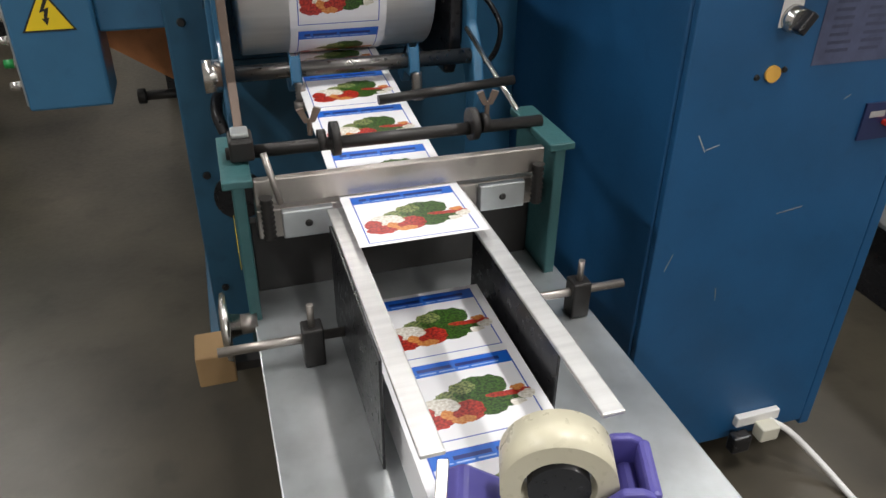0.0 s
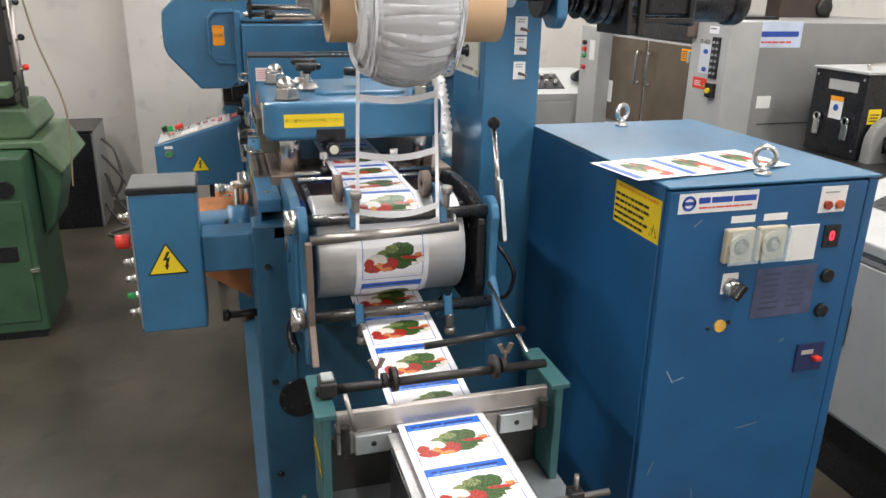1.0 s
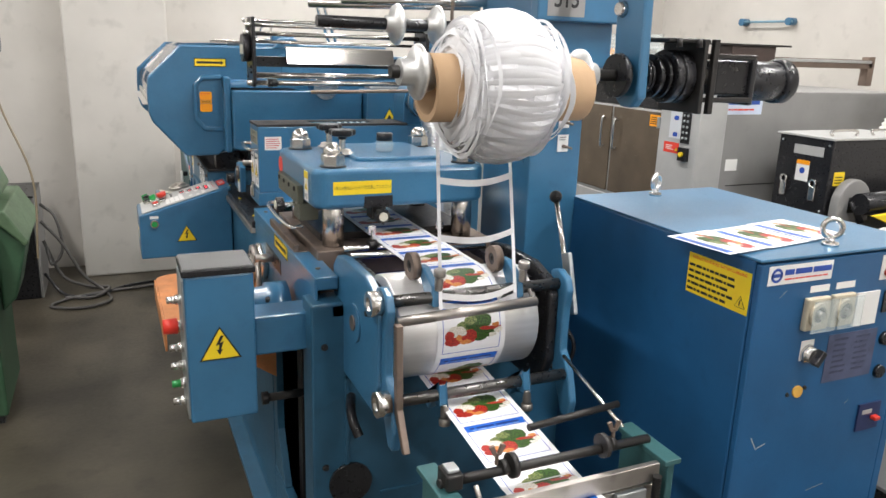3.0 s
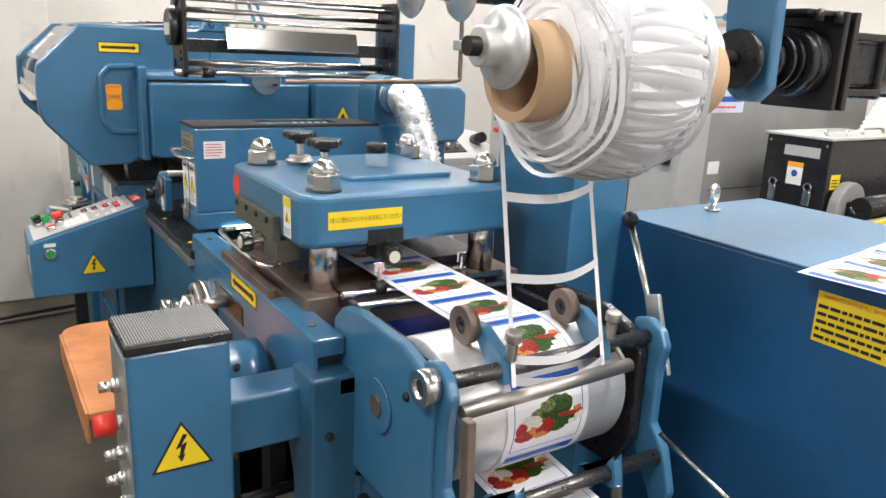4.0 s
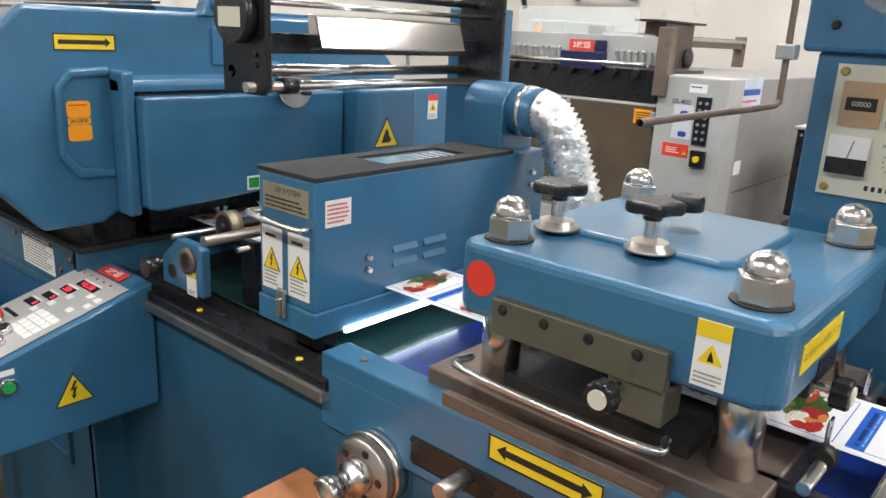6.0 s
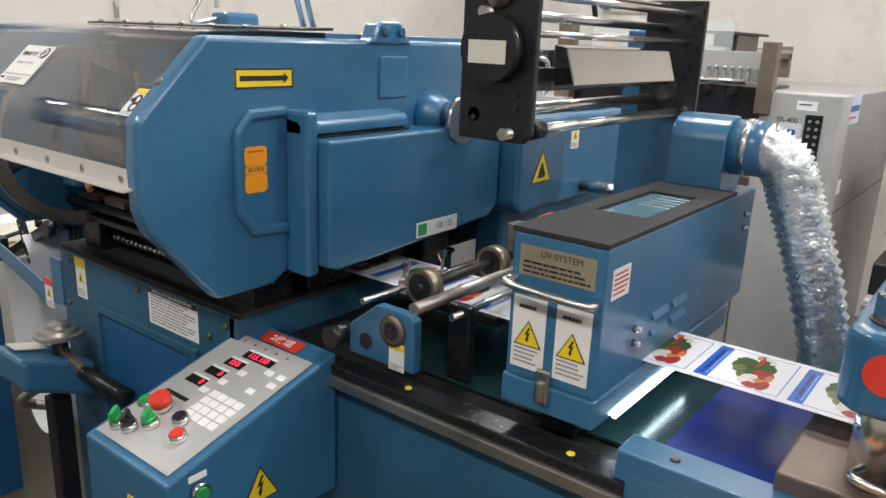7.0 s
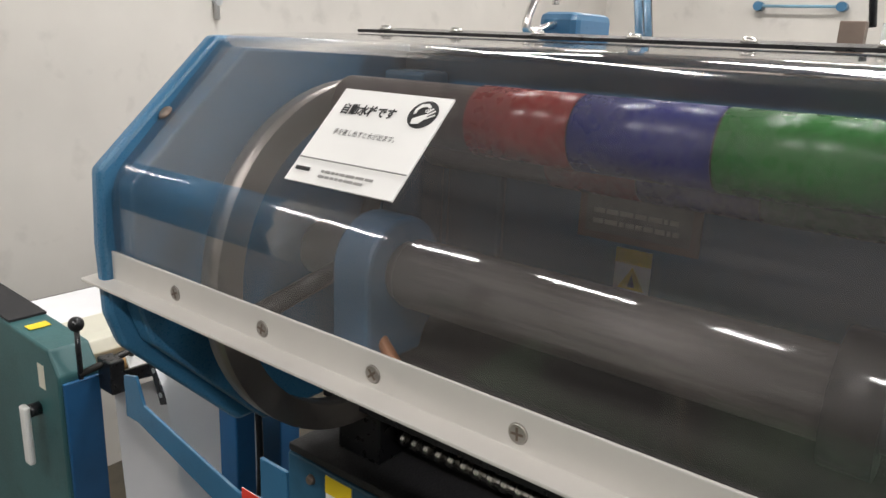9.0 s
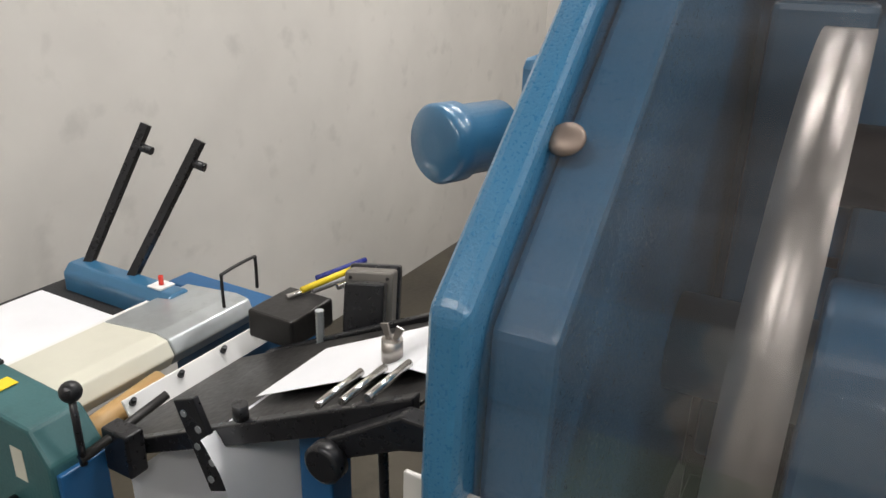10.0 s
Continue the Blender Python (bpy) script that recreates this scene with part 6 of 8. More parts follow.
np_ = card("rating_plate", FX(1.10, FY, 1.06), 0.17, 0.125, mat("faded_plate", (0.10, 0.115, 0.20), 0.35, 0.3, dirt=0.25, scale=25), pc, "faded dark rating plate")
for k, xx in enumerate((1.062, 1.135)):
    bars(FX(xx, FY - 0.0015, 1.065), 0.05, 0.10, 7, np_, mat("faded_print", (0.06, 0.07, 0.125), 0.5) if k == 0 else bpy.data.materials["faded_print"], seed=19 + k)
st = card("switch_tag", FX(0.945, FY, 1.095), 0.042, 0.05, WHITE, pc)
sw = part("rotary_switch", lathe(B(), [(0, 0.024), (0.01, 0.023), (0.014, 0.019), (0.022, 0.018)], (0.95, FY, 1.085), (0, -1, 0), 28), CHROME, pc)
part("switch_grip", box(B(), -0.008, 0.008, -0.02, 0.02, 0, 0.022, 0.003, m=FX(0.95, FY - 0.02, 1.085) @ pose(0, 0, 0, 0, 0, -35)), BLACK, sw)
part("round_button", rod(B(), (0.935, FY, 0.99), (0.935, FY - 0.006, 0.99), 0.015, 24), mat("amber_button", (0.75, 0.42, 0.08), 0.4), pc)
screws([(0.905, FY, 0.985), (0.96, FY, 0.995)], (0, -1, 0), 0.006, pc, DARK, "small_lamp", 0.004)
ip = card("indicator_plate", FX(1.19, FY, 1.28), 0.072, 0.062, WHITE, pc, "white plate with two red indicator lamps", 0.002)
for x in (1.175, 1.208):
    part("indicator", rod(B(), (x, FY - 0.002, 1.268), (x, FY - 0.01, 1.268), 0.010, 20), mat("dim_red_lens", (0.30, 0.03, 0.015), 0.3) if x < 1.18 else mat("dim_orange_lens", (0.45, 0.10, 0.02), 0.3), ip)
bars(FX(1.19, FY - 0.0022, 1.297), 0.05, 0.008, 1, ip, seed=3)
dg = card("digit_display", FX(1.205, FY, 1.19), 0.044, 0.055, BLACK, pc, "black display showing a red digit", 0.004)
lettering("0", 0.032, FX(1.205, FY - 0.0045, 1.19), "digit", bpy.data.materials["red_digits"], dg, 0.9, 0.0006)
for x, z in ((1.215, 1.09), (1.217, 1.0)):
    part("black_cap", rod(B(), (x, FY, z), (x, FY - 0.01, z), 0.018, 24, 0.016), BLACK, pc)
bkr = card("breaker", FX(1.21, FY, 0.875), 0.08, 0.075, mat("breaker_blue", (0.02, 0.03, 0.10), 0.35), pc, "dark breaker with red toggle", 0.005)
part("toggle", box(B(), 1.215, 1.235, FY - 0.022, FY - 0.005, 0.868, 0.878, 0.002), RED, bkr)
card("breaker_mark", FX(1.20, FY - 0.005, 0.89), 0.035, 0.012, LGREY, bkr)
bm = B()
box(bm, -0.02, 0.02, -0.001, 0.001, 0, 0.0005, m=FX(0.82, FY, 0.87) @ pose(0, 0, 0, 0, 0, -60))
box(bm, -0.014, 0.014, -0.001, 0.001, 0, 0.0005, m=FX(0.845, FY, 0.86) @ pose(0, 0, 0, 0, 0, 15))
part("scratch", bm, LGREY, pc, "pale scratch in the paint")
for x, z, l, a in ((0.84, 1.245, 0.012, 40), (0.80, 0.62, 0.02, 70), (1.06, 0.70, 0.03, 8), (0.93, 0.52, 0.016, 100), (1.12, 0.93, 0.008, 30)):
    part("paint_scratch", box(B(), -l, l, -0.0009, 0.0009, 0, 0.0004, m=FX(x, FY, z) @ pose(0, 0, 0, 0, 0, a)), GREY, pc, "worn scratch in the paint")
ys = card("yellow_notice", SX(0.758, 1.167, 1.245), 0.20, 0.10, YELLOW, pc, "yellow battery changing notice")
lettering("INSTRUCTION FOR PLC BATTERY CHANGING", 0.0095, SX(0.7565, 1.167, 1.286), "heading", REDL, ys, 0.88, 0.0002)
bars(SX(0.7566, 1.18, 1.236), 0.165, 0.075, 5, ys, INK, seed=12)
warning(SX(0.7568, 1.09, 1.222), 0.032, ys)
# cable at its foot
bm = B()
hose(bm, [(1.16, 1.03, 0.12), (1.20, 1.00, 0.10), (1.25, 0.95, 0.05), (1.28, 0.86, 0.012), (1.27, 0.70, 0.012), (1.20, 0.45, 0.012), (1.1, 0.1, 0.012)], 0.008, 8)
solo("white_cable", bm, WHITE, "white mains cable on the floor", "cable")
plug = thing("mains_socket", "white socket strip with plugs on the cabinet foot", "socket", (1.15, 1.04, 0.13))
part("strip", box(B(), 1.07, 1.19, 1.030, 1.047, 0.115, 0.145, 0.003), WHITE, plug)
part("plug", box(B(), 1.12, 1.17, 0.995, 1.03, 0.085, 0.125, 0.004), CREAM, plug)
part("black_plug", box(B(), 1.05, 1.10, 1.0, 1.03, 0.06, 0.11, 0.006), BLACK, plug)

# ---- unwinder ----
uw = thing("unwinder", "blue grey unwind unit with cream covers and tilted arms", "unwinder", (0.2, 5.3, 0))
part("column", prism(B(), [(5.06, 0.0), (5.06, 0.98), (5.10, 1.035), (5.62, 1.06), (5.62, 0.0)], "x", -0.075, 0.02, 0.006), TEAL, uw)
part("column_face", box(B(), -0.068, 0.014, 5.048, 5.06, 0.0, 0.965, 0.003), DEEP, uw)
part("black_cap", prism(B(), [(5.30, 1.0455), (5.60, 1.060), (5.60, 1.066), (5.30, 1.0515)], "x", -0.07, 0.018), RUBBER, uw)
part("far_column", box(B(), 0.62, 0.70, 5.15, 5.6, 0.0, 0.90, 0.005), DEEP, uw)
COVER = [(5.245, 0.925), (5.262, 0.957), (5.30, 0.962), (5.465, 0.945), (5.465, 0.90), (5.262, 0.895)]
part("cream_cover", prism(B(), COVER, "x", 0.022, 0.33, 0.004), CREAM, uw, "cream folded cover")
part("metal_cover", prism(B(), COVER, "x", 0.331, 0.571, 0.004), ZINC, uw, "bright folded metal cover")
part("white_strip", prism(B(), [(5.148, 0.905), (5.170, 0.944), (5.176, 0.942), (5.154, 0.903)], "x", 0.14, 0.515, 0.001), WHITE, uw)
screws([(x, 5.163, 0.934) for x in (0.155, 0.27, 0.385, 0.50)], (0, -0.5, 0.85), 0.007, uw, BLACK, "strip_screw", 0.014)
part("wood_roller", rod(B(), (-0.01, 5.197, 0.888), (0.26, 5.210, 0.908), 0.026, 28), mat("pale_wood_roller", (0.46, 0.28, 0.11), 0.45), uw, "turned pale wooden roller")
part("roller_end", rod(B(), (-0.035, 5.193, 0.886), (-0.01, 5.195, 0.888), 0.021, 24), BLACK, uw)
part("tilted_table", box(B(), 0.03, 0.55, 5.47, 5.86, 0.878, 0.888, 0.002), RUBBER, uw)
part("table_lip", box(B(), 0.022, 0.46, 5.468, 5.482, 0.888, 0.940, 0.002), WHITE, uw)
part("blank_sheet", box(B(), 0.03, 0.42, 5.55, 5.83, 0.890, 0.896, 0.001), PAPER, uw)
part("arm_base", prism(B(), [(0.465, 0.878), (0.465, 0.935), (0.485, 0.958), (0.53, 0.958), (0.545, 0.935), (0.545, 0.878)], "y", 5.42, 5.80, 0.006), BLUE, uw)
part("white_plate", box(B(), 0.485, 0.53, 5.46, 5.505, 0.9585, 0.962), WHITE, uw)
part("red_switch", rod(B(), (0.508, 5.482, 0.962), (0.508, 5.482, 0.985), 0.006, 12), RED, uw)
for p0, p1 in (((0.515, 5.765, 0.945), (0.682, 5.68, 1.297)), ((0.515, 5.60, 0.945), (0.682, 5.492, 1.280))):
    p0, p1 = Vector(p0), Vector(p1)
    a_ = part("arm", rod(B(), p0, p1, 0.015, 4), BLACK, uw, "slanting black square arm")
    k_ = p0.lerp(p1, 0.85)
    part("knob", rod(B(), k_, k_ + Vector((0.012, -0.038, -0.012)), 0.011, 14), BLACK, a_)
crk = part("crank", rod(B(), (-0.036, 5.034, 0.975), (-0.036, 5.034, 1.092), 0.006, 10), BLACK, uw)
part("crank_ball", ball(B(), (-0.036, 5.034, 1.106), 0.017), BLACK, crk)
part("crank_rod", rod(B(), (-0.04, 5.035, 0.985), (0.12, 5.02, 1.02), 0.008, 10), DARK, uw)
part("dark_link", box(B(), 0.01, 0.045, 4.99, 5.05, 0.93, 1.01, 0.004), BLACK, uw)
DP = Matrix.Translation((0.05, 4.86, 1.025)) @ pose(0, 0, 0, -23)
dp = part("drilled_plate", box(B(), -0.006, 0.006, -0.024, 0.024, -0.078, 0.078, 0.002, m=DP), BLACK, uw, "black plate with a row of holes")
for i in range(5):
    c_ = DP @ Vector((-0.006, 0.009 * (-1) ** i, -0.056 + i * 0.028))
    part("hole_rim", rod(B(), c_, c_ + Vector((-0.002, 0, 0)), 0.006, 12), ZINC, dp)


def incline(y):
    """Height of the web where it climbs from the unwinder to the press."""
    return 1.063 + 0.49 * (4.837 - y)


for x in (0.06, 0.42):
    part("long_bar", prism(B(), [(5.08, incline(5.08) - 0.035), (5.08, incline(5.08) - 0.005), (4.50, incline(4.50) - 0.005), (4.50, incline(4.50) - 0.05)], "x", x, x + 0.02, 0.003), BLACK, uw, "black inclined side bar")
part("bar_knob", rod(B(), (0.07, 4.80, incline(4.80)), (0.07, 4.80, incline(4.80) + 0.025), 0.012, 14), BLACK, uw)
hk = part("hand_knob", lathe(B(), [(0, 0.020), (0.004, 0.028), (0.022, 0.028), (0.026, 0.022)], (0.028, 4.60, 1.12), (-1, 0, 0), 24), BLACK, uw)
part("knob_block", prism(B(), [(4.63, 1.095), (4.62, 1.135), (4.50, 1.215), (4.44, 1.215), (4.44, 1.185), (4.50, 1.165)], "x", 0.028, 0.058, 0.004), BLACK, uw)
part("hanging_cord", hose(B(), [(0.07, 4.55, 1.13), (0.075, 4.55, 0.9), (0.07, 4.56, 0.6), (0.12, 4.50, 0.42)], 0.007, 8), BLACK, uw)
wl = part("white_lever", rod(B(), (-0.075, 5.17, 0.87), (-0.105, 5.17, 0.87), 0.016, 14), BLACK, uw)
part("lever_arm", box(B(), -0.118, -0.102, 5.15, 5.18, 0.74, 0.89, 0.006), WHITE, wl, "white plastic clamp lever")
card("yellow_mark", plane_at((-0.03, 5.24, 1.0435), (1, 0, 0), (0, 1, 0.045)), 0.05, 0.03, YELLOW, uw)
card("small_notice", SX(-0.075, 5.14, 0.96), 0.03, 0.06, CREAM, uw)
bm = B()
path_ = [(5.02, 0.92), (5.0, 0.60), (4.96, 0.42), (4.91, 0.335), (4.84, 0.31), (4.78, 0.35), (4.755, 0.48), (4.77, 0.80), (4.80, 0.97), (4.83, 1.03), (4.845, 1.05)]
prev = None
for i in range(70):
    u = i / 69 * (len(path_) - 1)
    k = min(int(u), len(path_) - 2)
    p0, p1, p2, p3 = (Vector(path_[min(max(k + d, 0), len(path_) - 1)]) for d in (-1, 0, 1, 2))
    t_ = u - k
    q = 0.5 * ((2 * p1) + (p2 - p0) * t_ + (2 * p0 - 5 * p1 + 4 * p2 - p3) * t_ * t_ + (3 * p1 - p0 - 3 * p2 + p3) * t_ ** 3)
    cur = [bm.verts.new((0.03, q.x, q.y)), bm.verts.new((0.24, q.x, q.y))]
    if prev:
        f = bm.faces.new((prev[0], prev[1], cur[1], cur[0]))
        f.smooth = True
    prev = cur
lw_ = thing("loose_web", "loose hanging loop of blank white web", "paper web", (0.135, 4.9, 0.3))
part("web_loop", bm, PAPER, lw_)
sa = thing("web_support", "flat blue arm plate reaching to the unwinder", "arm", (-0.13, 4.4, 1.0))
part("plate", prism(B(), [(4.22, 1.13), (4.22, 1.0), (4.34, 0.985), (4.62, 1.06), (4.66, 1.06), (4.66, 1.14), (4.62, 1.15), (4.60, 1.10), (4.34, 1.045), (4.28, 1.06), (4.28, 1.13)], "x", -0.134, -0.128, 0.001), BLUE, sa)
notice(SX(-0.135, 4.30, 1.02), 0.045, 0.085, sa, REDL, 51)
gl = thing("infeed_table", "black infeed table with clamps and a grey gauge box", "infeed table", (0.4, 4.8, 0))
part("table", box(B(), 0.06, 0.44, 4.24, 4.50, 1.185, 1.20, 0.002), DARK, gl)
part("slope_plate", prism(B(), [(5.17, incline(5.17) - 0.010), (5.17, incline(5.17) - 0.004), (4.50, incline(4.50) - 0.022), (4.50, incline(4.50) - 0.028)], "x", 0.081, 0.419, 0.001), DARK, gl, "dark steel slope plate under the web")
part("white_web", prism(B(), [(4.845, incline(4.845)), (4.845, incline(4.845) + 0.001), (4.56, incline(4.56) + 0.001), (4.24, 1.217), (4.24, 1.216), (4.56, incline(4.56))], "x", 0.15, 0.332), PAPER, gl)
GB = Matrix.Translation((0.575, 4.915, 1.045)) @ pose(0, 0, 0, 0, 18, 25)
part("gauge_box", box(B(), -0.045, 0.035, -0.05, 0.05, -0.06, 0.06, 0.006, m=GB), mat("bronze_grey", (0.20, 0.185, 0.165), 0.4, 0.5), gl, "brown grey metal gauge box")
screws([GB @ Vector((-0.0451, y_, z_)) for y_ in (-0.038, 0.038) for z_ in (-0.045, 0.045)], GB.to_3x3() @ Vector((-1, 0, 0)), 0.004, gl, DARK, "screw", 0.002)
part("gauge_back", box(B(), 0.037, 0.075, -0.055, 0.055, -0.066, 0.066, 0.006, m=GB), BLACK, gl)
part("gauge_frame", box(B(), -0.10, -0.05, -0.04, 0.04, -0.06, 0.04, 0.004, m=GB), BLACK, gl)
bm = B()
lathe(bm, [(i * 0.004, 0.009 if i % 2 else 0.006) for i in range(20)], (0.42, 4.93, 1.0), (0, 0, 1), 12)
part("spring", bm, ZINC, gl)
bm = B()
hose(bm, [(0.50, 5.27, 0.96), (0.50, 5.27, 1.03), (0.51, 5.27, 1.042), (0.61, 5.28, 1.042), (0.62, 5.28, 1.03), (0.62, 5.28, 0.96)], 0.004, 8)
part("wire_handle", bm, DARK, gl)
for i, (x, y, m_) in enumerate(((0.52, 5.10, CHROME), (0.56, 5.06, GREY), (0.60, 5.08, INKBLUE), (0.57, 5.0, CHROME), (0.50, 5.04, YELLOW))):
    part("loose_tool", rod(B(), (x, y, 1.02 + 0.01 * i), (x + 0.12, y - 0.05, 1.03 + 0.012 * i), 0.007, 10), m_, gl, "hand tool lying on the table")
part("tool_box", box(B(), 0.44, 0.58, 5.02, 5.14, 0.95, 1.015, 0.006), DARK, gl)
for y_ in (4.64, 4.60, 4.56):
    part("rod", rod(B(), (0.05, y_, incline(y_) + 0.010), (0.15, y_, incline(y_) + 0.010), 0.006, 12), CHROME, gl)
bm = B()
rod(bm, (0.20, 4.62, 1.17), (0.20, 4.62, 1.205), 0.016, 16)
for s_ in (-1, 1):
    prism(bm, [(4.62, 1.20), (4.62 + s_ * 0.008, 1.20), (4.62 + s_ * 0.02, 1.225), (4.62 + s_ * 0.008, 1.228)], "x", 0.198, 0.202)
part("wing_clamp", bm, STEEL, gl)
for x in (0.10, 0.50):
    part("leg", box(B(), x, x + 0.05, 4.66, 4.72, 0, 1.09, 0.004), DEEP, gl)
hm = thing("blower_motor", "round blue blower motor behind the printing unit", "motor", (0.60, 4.45, 1.55))
part("barrel", lathe(B(), [(0, 0.02), (0.003, 0.052), (0.01, 0.058), (0.045, 0.058), (0.048, 0.052), (0.13, 0.052)], (0.30, 4.62, 1.470), (0.92, -0.38, 0), 36), BLUE, hm)
part("casing", box(B(), 0.455, 0.60, 4.30, 4.56, 1.42, 1.585, 0.02), BLUE, hm)
card("maker_plate", plane_at((0.395, 4.525, 1.48), (0.92, -0.38, 0), (0, 0, 1)), 0.035, 0.03, LGREY, hm)
part("stalk", rod(B(), (0.42, 4.52, 1.43), (0.42, 4.52, 1.07), 0.012, 10), BROWNSTEEL, hm)
lb = thing("lamp_bracket", "blue casting with a bent rod on the unit's top", "bracket", (0.35, 3.9, 1.74))
part("casting", box(B(), 0.30, 0.42, 4.05, 4.12, 1.735, 1.79, 0.012), BLUE, lb)
bm = B()
hose(bm, [(0.30, 4.09, 1.77), (0.22, 4.09, 1.76), (0.26, 4.09, 1.83), (0.30, 4.09, 1.84), (0.30, 4.09, 1.80)], 0.006, 8)
part("bent_rod", bm, CHROME, lb)
part("tall_rod", rod(B(), (0.62, 4.09, 1.76), (0.50, 4.09, 2.10), 0.009, 10), CHROME, lb)
part("tall_rod", rod(B(), (0.66, 4.09, 1.76), (0.54, 4.09, 2.10), 0.009, 10), CHROME, lb)

# ---- left side: green machine, black cabinet, cables ----
gm = thing("green_machine", "old green machine tool with a cast body", "machine tool", (-1.3, 3.9, 0))
part("cabinet", box(B(), -1.75, -1.06, 3.55, 4.1, 0.04, 0.93, 0.012), GREEN, gm)
part("plinth", box(B(), -1.73, -1.08, 3.57, 4.08, 0.0, 0.04), BLACK, gm)
part("cabinet_door", box(B(), -1.70, -1.09, 3.540, 3.551, 0.10, 0.72, 0.004), GREEN, gm)
part("coolant_tray", prism(B(), [(-1.75, 0.935), (-1.05, 0.935), (-0.93, 0.80), (-0.915, 0.82), (-1.0, 0.97), (-1.75, 0.97)], "y", 3.72, 4.4, 0.008), LGREEN, gm, "pale green sloping coolant tray")
part("knee", prism(B(), [(-1.75, 0.97), (-1.06, 0.97), (-1.02, 1.02), (-1.06, 1.12), (-1.75, 1.14)], "y", 3.78, 4.25, 0.015), LGREEN, gm)
part("cast_leg", prism(B(), [(-1.055, 0.92), (-0.93, 0.80), (-0.99, 0.55), (-1.055, 0.48)], "y", 3.75, 4.05, 0.012), GREEN, gm)
part("table", box(B(), -1.70, -1.10, 3.80, 4.10, 1.14, 1.19, 0.006), DARK, gm, "slotted steel work table")
part("upper_head", box(B(), -1.65, -1.16, 3.85, 4.2, 1.19, 1.50, 0.02), GREEN, gm)
part("ram", box(B(), -1.18, -1.10, 3.84, 3.95, 1.20, 1.85, 0.01), DARK, gm)
for z_ in (1.28, 1.42, 1.58):
    part("feed_handle", rod(B(), (-1.10, 3.86, z_), (-1.04, 3.82, z_ + 0.03), 0.008, 10), STEEL, gm)
    part("handle_knob", ball(B(), (-1.035, 3.817, z_ + 0.033), 0.016), RED if z_ < 1.3 else BLACK, gm)
part("lead_screw", rod(B(), (-1.07, 3.84, 1.0), (-1.07, 3.84, 1.62), 0.014, 14), STEEL, gm)
part("knob", rod(B(), (-1.15, 3.55, 0.78), (-1.15, 3.53, 0.78), 0.04, 24), BLACK, gm)
part("box_cover", box(B(), -1.24, -1.14, 3.535, 3.55, 0.42, 0.50, 0.004), BLACK, gm)
part("latch", box(B(), -1.10, -1.06, 3.53, 3.55, 0.36, 0.38, 0.003), CHROME, gm)
part("bench_vise", box(B(), -1.22, -1.10, 3.70, 3.80, 1.18, 1.25, 0.01), LGREEN, gm)
part("ram_motor", rod(B(), (-1.05, 3.86, 1.72), (-0.95, 3.86, 1.72), 0.05, 20), BLACK, gm)
card("green_arrow", FX(-1.14, 3.55, 0.25), 0.06, 0.05, BTNGREEN, gm)
bm = B()
hose(bm, [(-1.04, 3.86, 1.82), (-0.98, 3.84, 1.45), (-0.87, 3.72, 1.12), (-0.88, 3.68, 0.75)], 0.005, 8)
part("hanging_cable", bm, mat("tan_cable", (0.25, 0.2, 0.13), 0.6), gm)
bc = thing("black_cabinet", "low black steel cabinet against the wall", "cabinet", (-1.3, 5.6, 0))
part("body", box(B(), -1.65, -1.05, 5.42, 5.95, 0.0, 0.69, 0.006), BLACK, bc)
part("side", box(B(), -1.049, -1.03, 5.43, 5.95, 0.0, 0.70, 0.004), GREY, bc)
part("top", box(B(), -1.66, -1.03, 5.42, 5.96, 0.70, 0.712, 0.003), BLACK, bc)
BL2 = mat("grey_cable", (0.09, 0.085, 0.08), 0.55)
for k, q in enumerate(([(-1.02, 5.70, 0.60), (-0.93, 5.62, 0.52), (-0.90, 5.58, 0.30), (-0.97, 5.55, 0.20), (-1.0, 5.60, 0.30)],
                       [(-1.02, 5.6, 0.50), (-0.90, 5.55, 0.35), (-0.78, 5.5, 0.12), (-0.66, 5.45, 0.015), (-0.62, 5.2, 0.012), (-0.80, 5.10, 0.012), (-0.98, 5.2, 0.012), (-0.8, 5.36, 0.012), (-0.4, 5.45, 0.012), (0.1, 5.5, 0.012)],
                       [(-1.02, 5.5, 0.15), (-0.9, 5.4, 0.02), (-0.7, 5.35, 0.014), (-0.5, 5.5, 0.014), (-0.2, 5.56, 0.014), (0.2, 5.6, 0.014)],
                       [(-1.02, 5.65, 0.35), (-0.92, 5.6, 0.10), (-0.75, 5.55, 0.016), (-0.62, 5.45, 0.03), (-0.72, 5.3, 0.014), (-0.9, 5.35, 0.014)])):
    bm = B()
    hose(bm, q, 0.011, 8)
    solo("floor_cable", bm, BL2 if k != 2 else BLACK, "dark cable lying in loops on the floor", "cable", "cables by the wall")

# ---- machines on the far side ----
fm = thing("folding_machine", "grey finishing machine with bronze doors and key panel", "machine", (3.0, 3.5, 0))
part("body", box(B(), 2.34, 3.66, 2.83, 4.0, 0.1, 1.585, 0.006), GREY, fm)
part("base", box(B(), 2.22, 3.66, 2.86, 4.2, 0.0, 0.12, 0.004), BLACK, fm)
part("door_side", box(B(), 2.20, 2.32, 3.10, 4.10, 0.12, 1.46, 0.004), LGREY, fm)
for y0, y1 in ((3.13, 3.56), (3.58, 3.98)):
    d = part("bronze_door", box(B(), 2.19, 2.20, y0, y1, 0.95, 1.45, 0.003), BRONZE, fm, "tinted bronze door")
    yy = y1 - 0.05 if y0 < 3.3 else y0 + 0.05
    bm = B()
    hose(bm, [(2.19, yy, 1.38), (2.165, yy, 1.375), (2.165, yy, 1.22), (2.19, yy, 1.215)], 0.008, 8)
    part("door_handle", bm, CHROME, d)
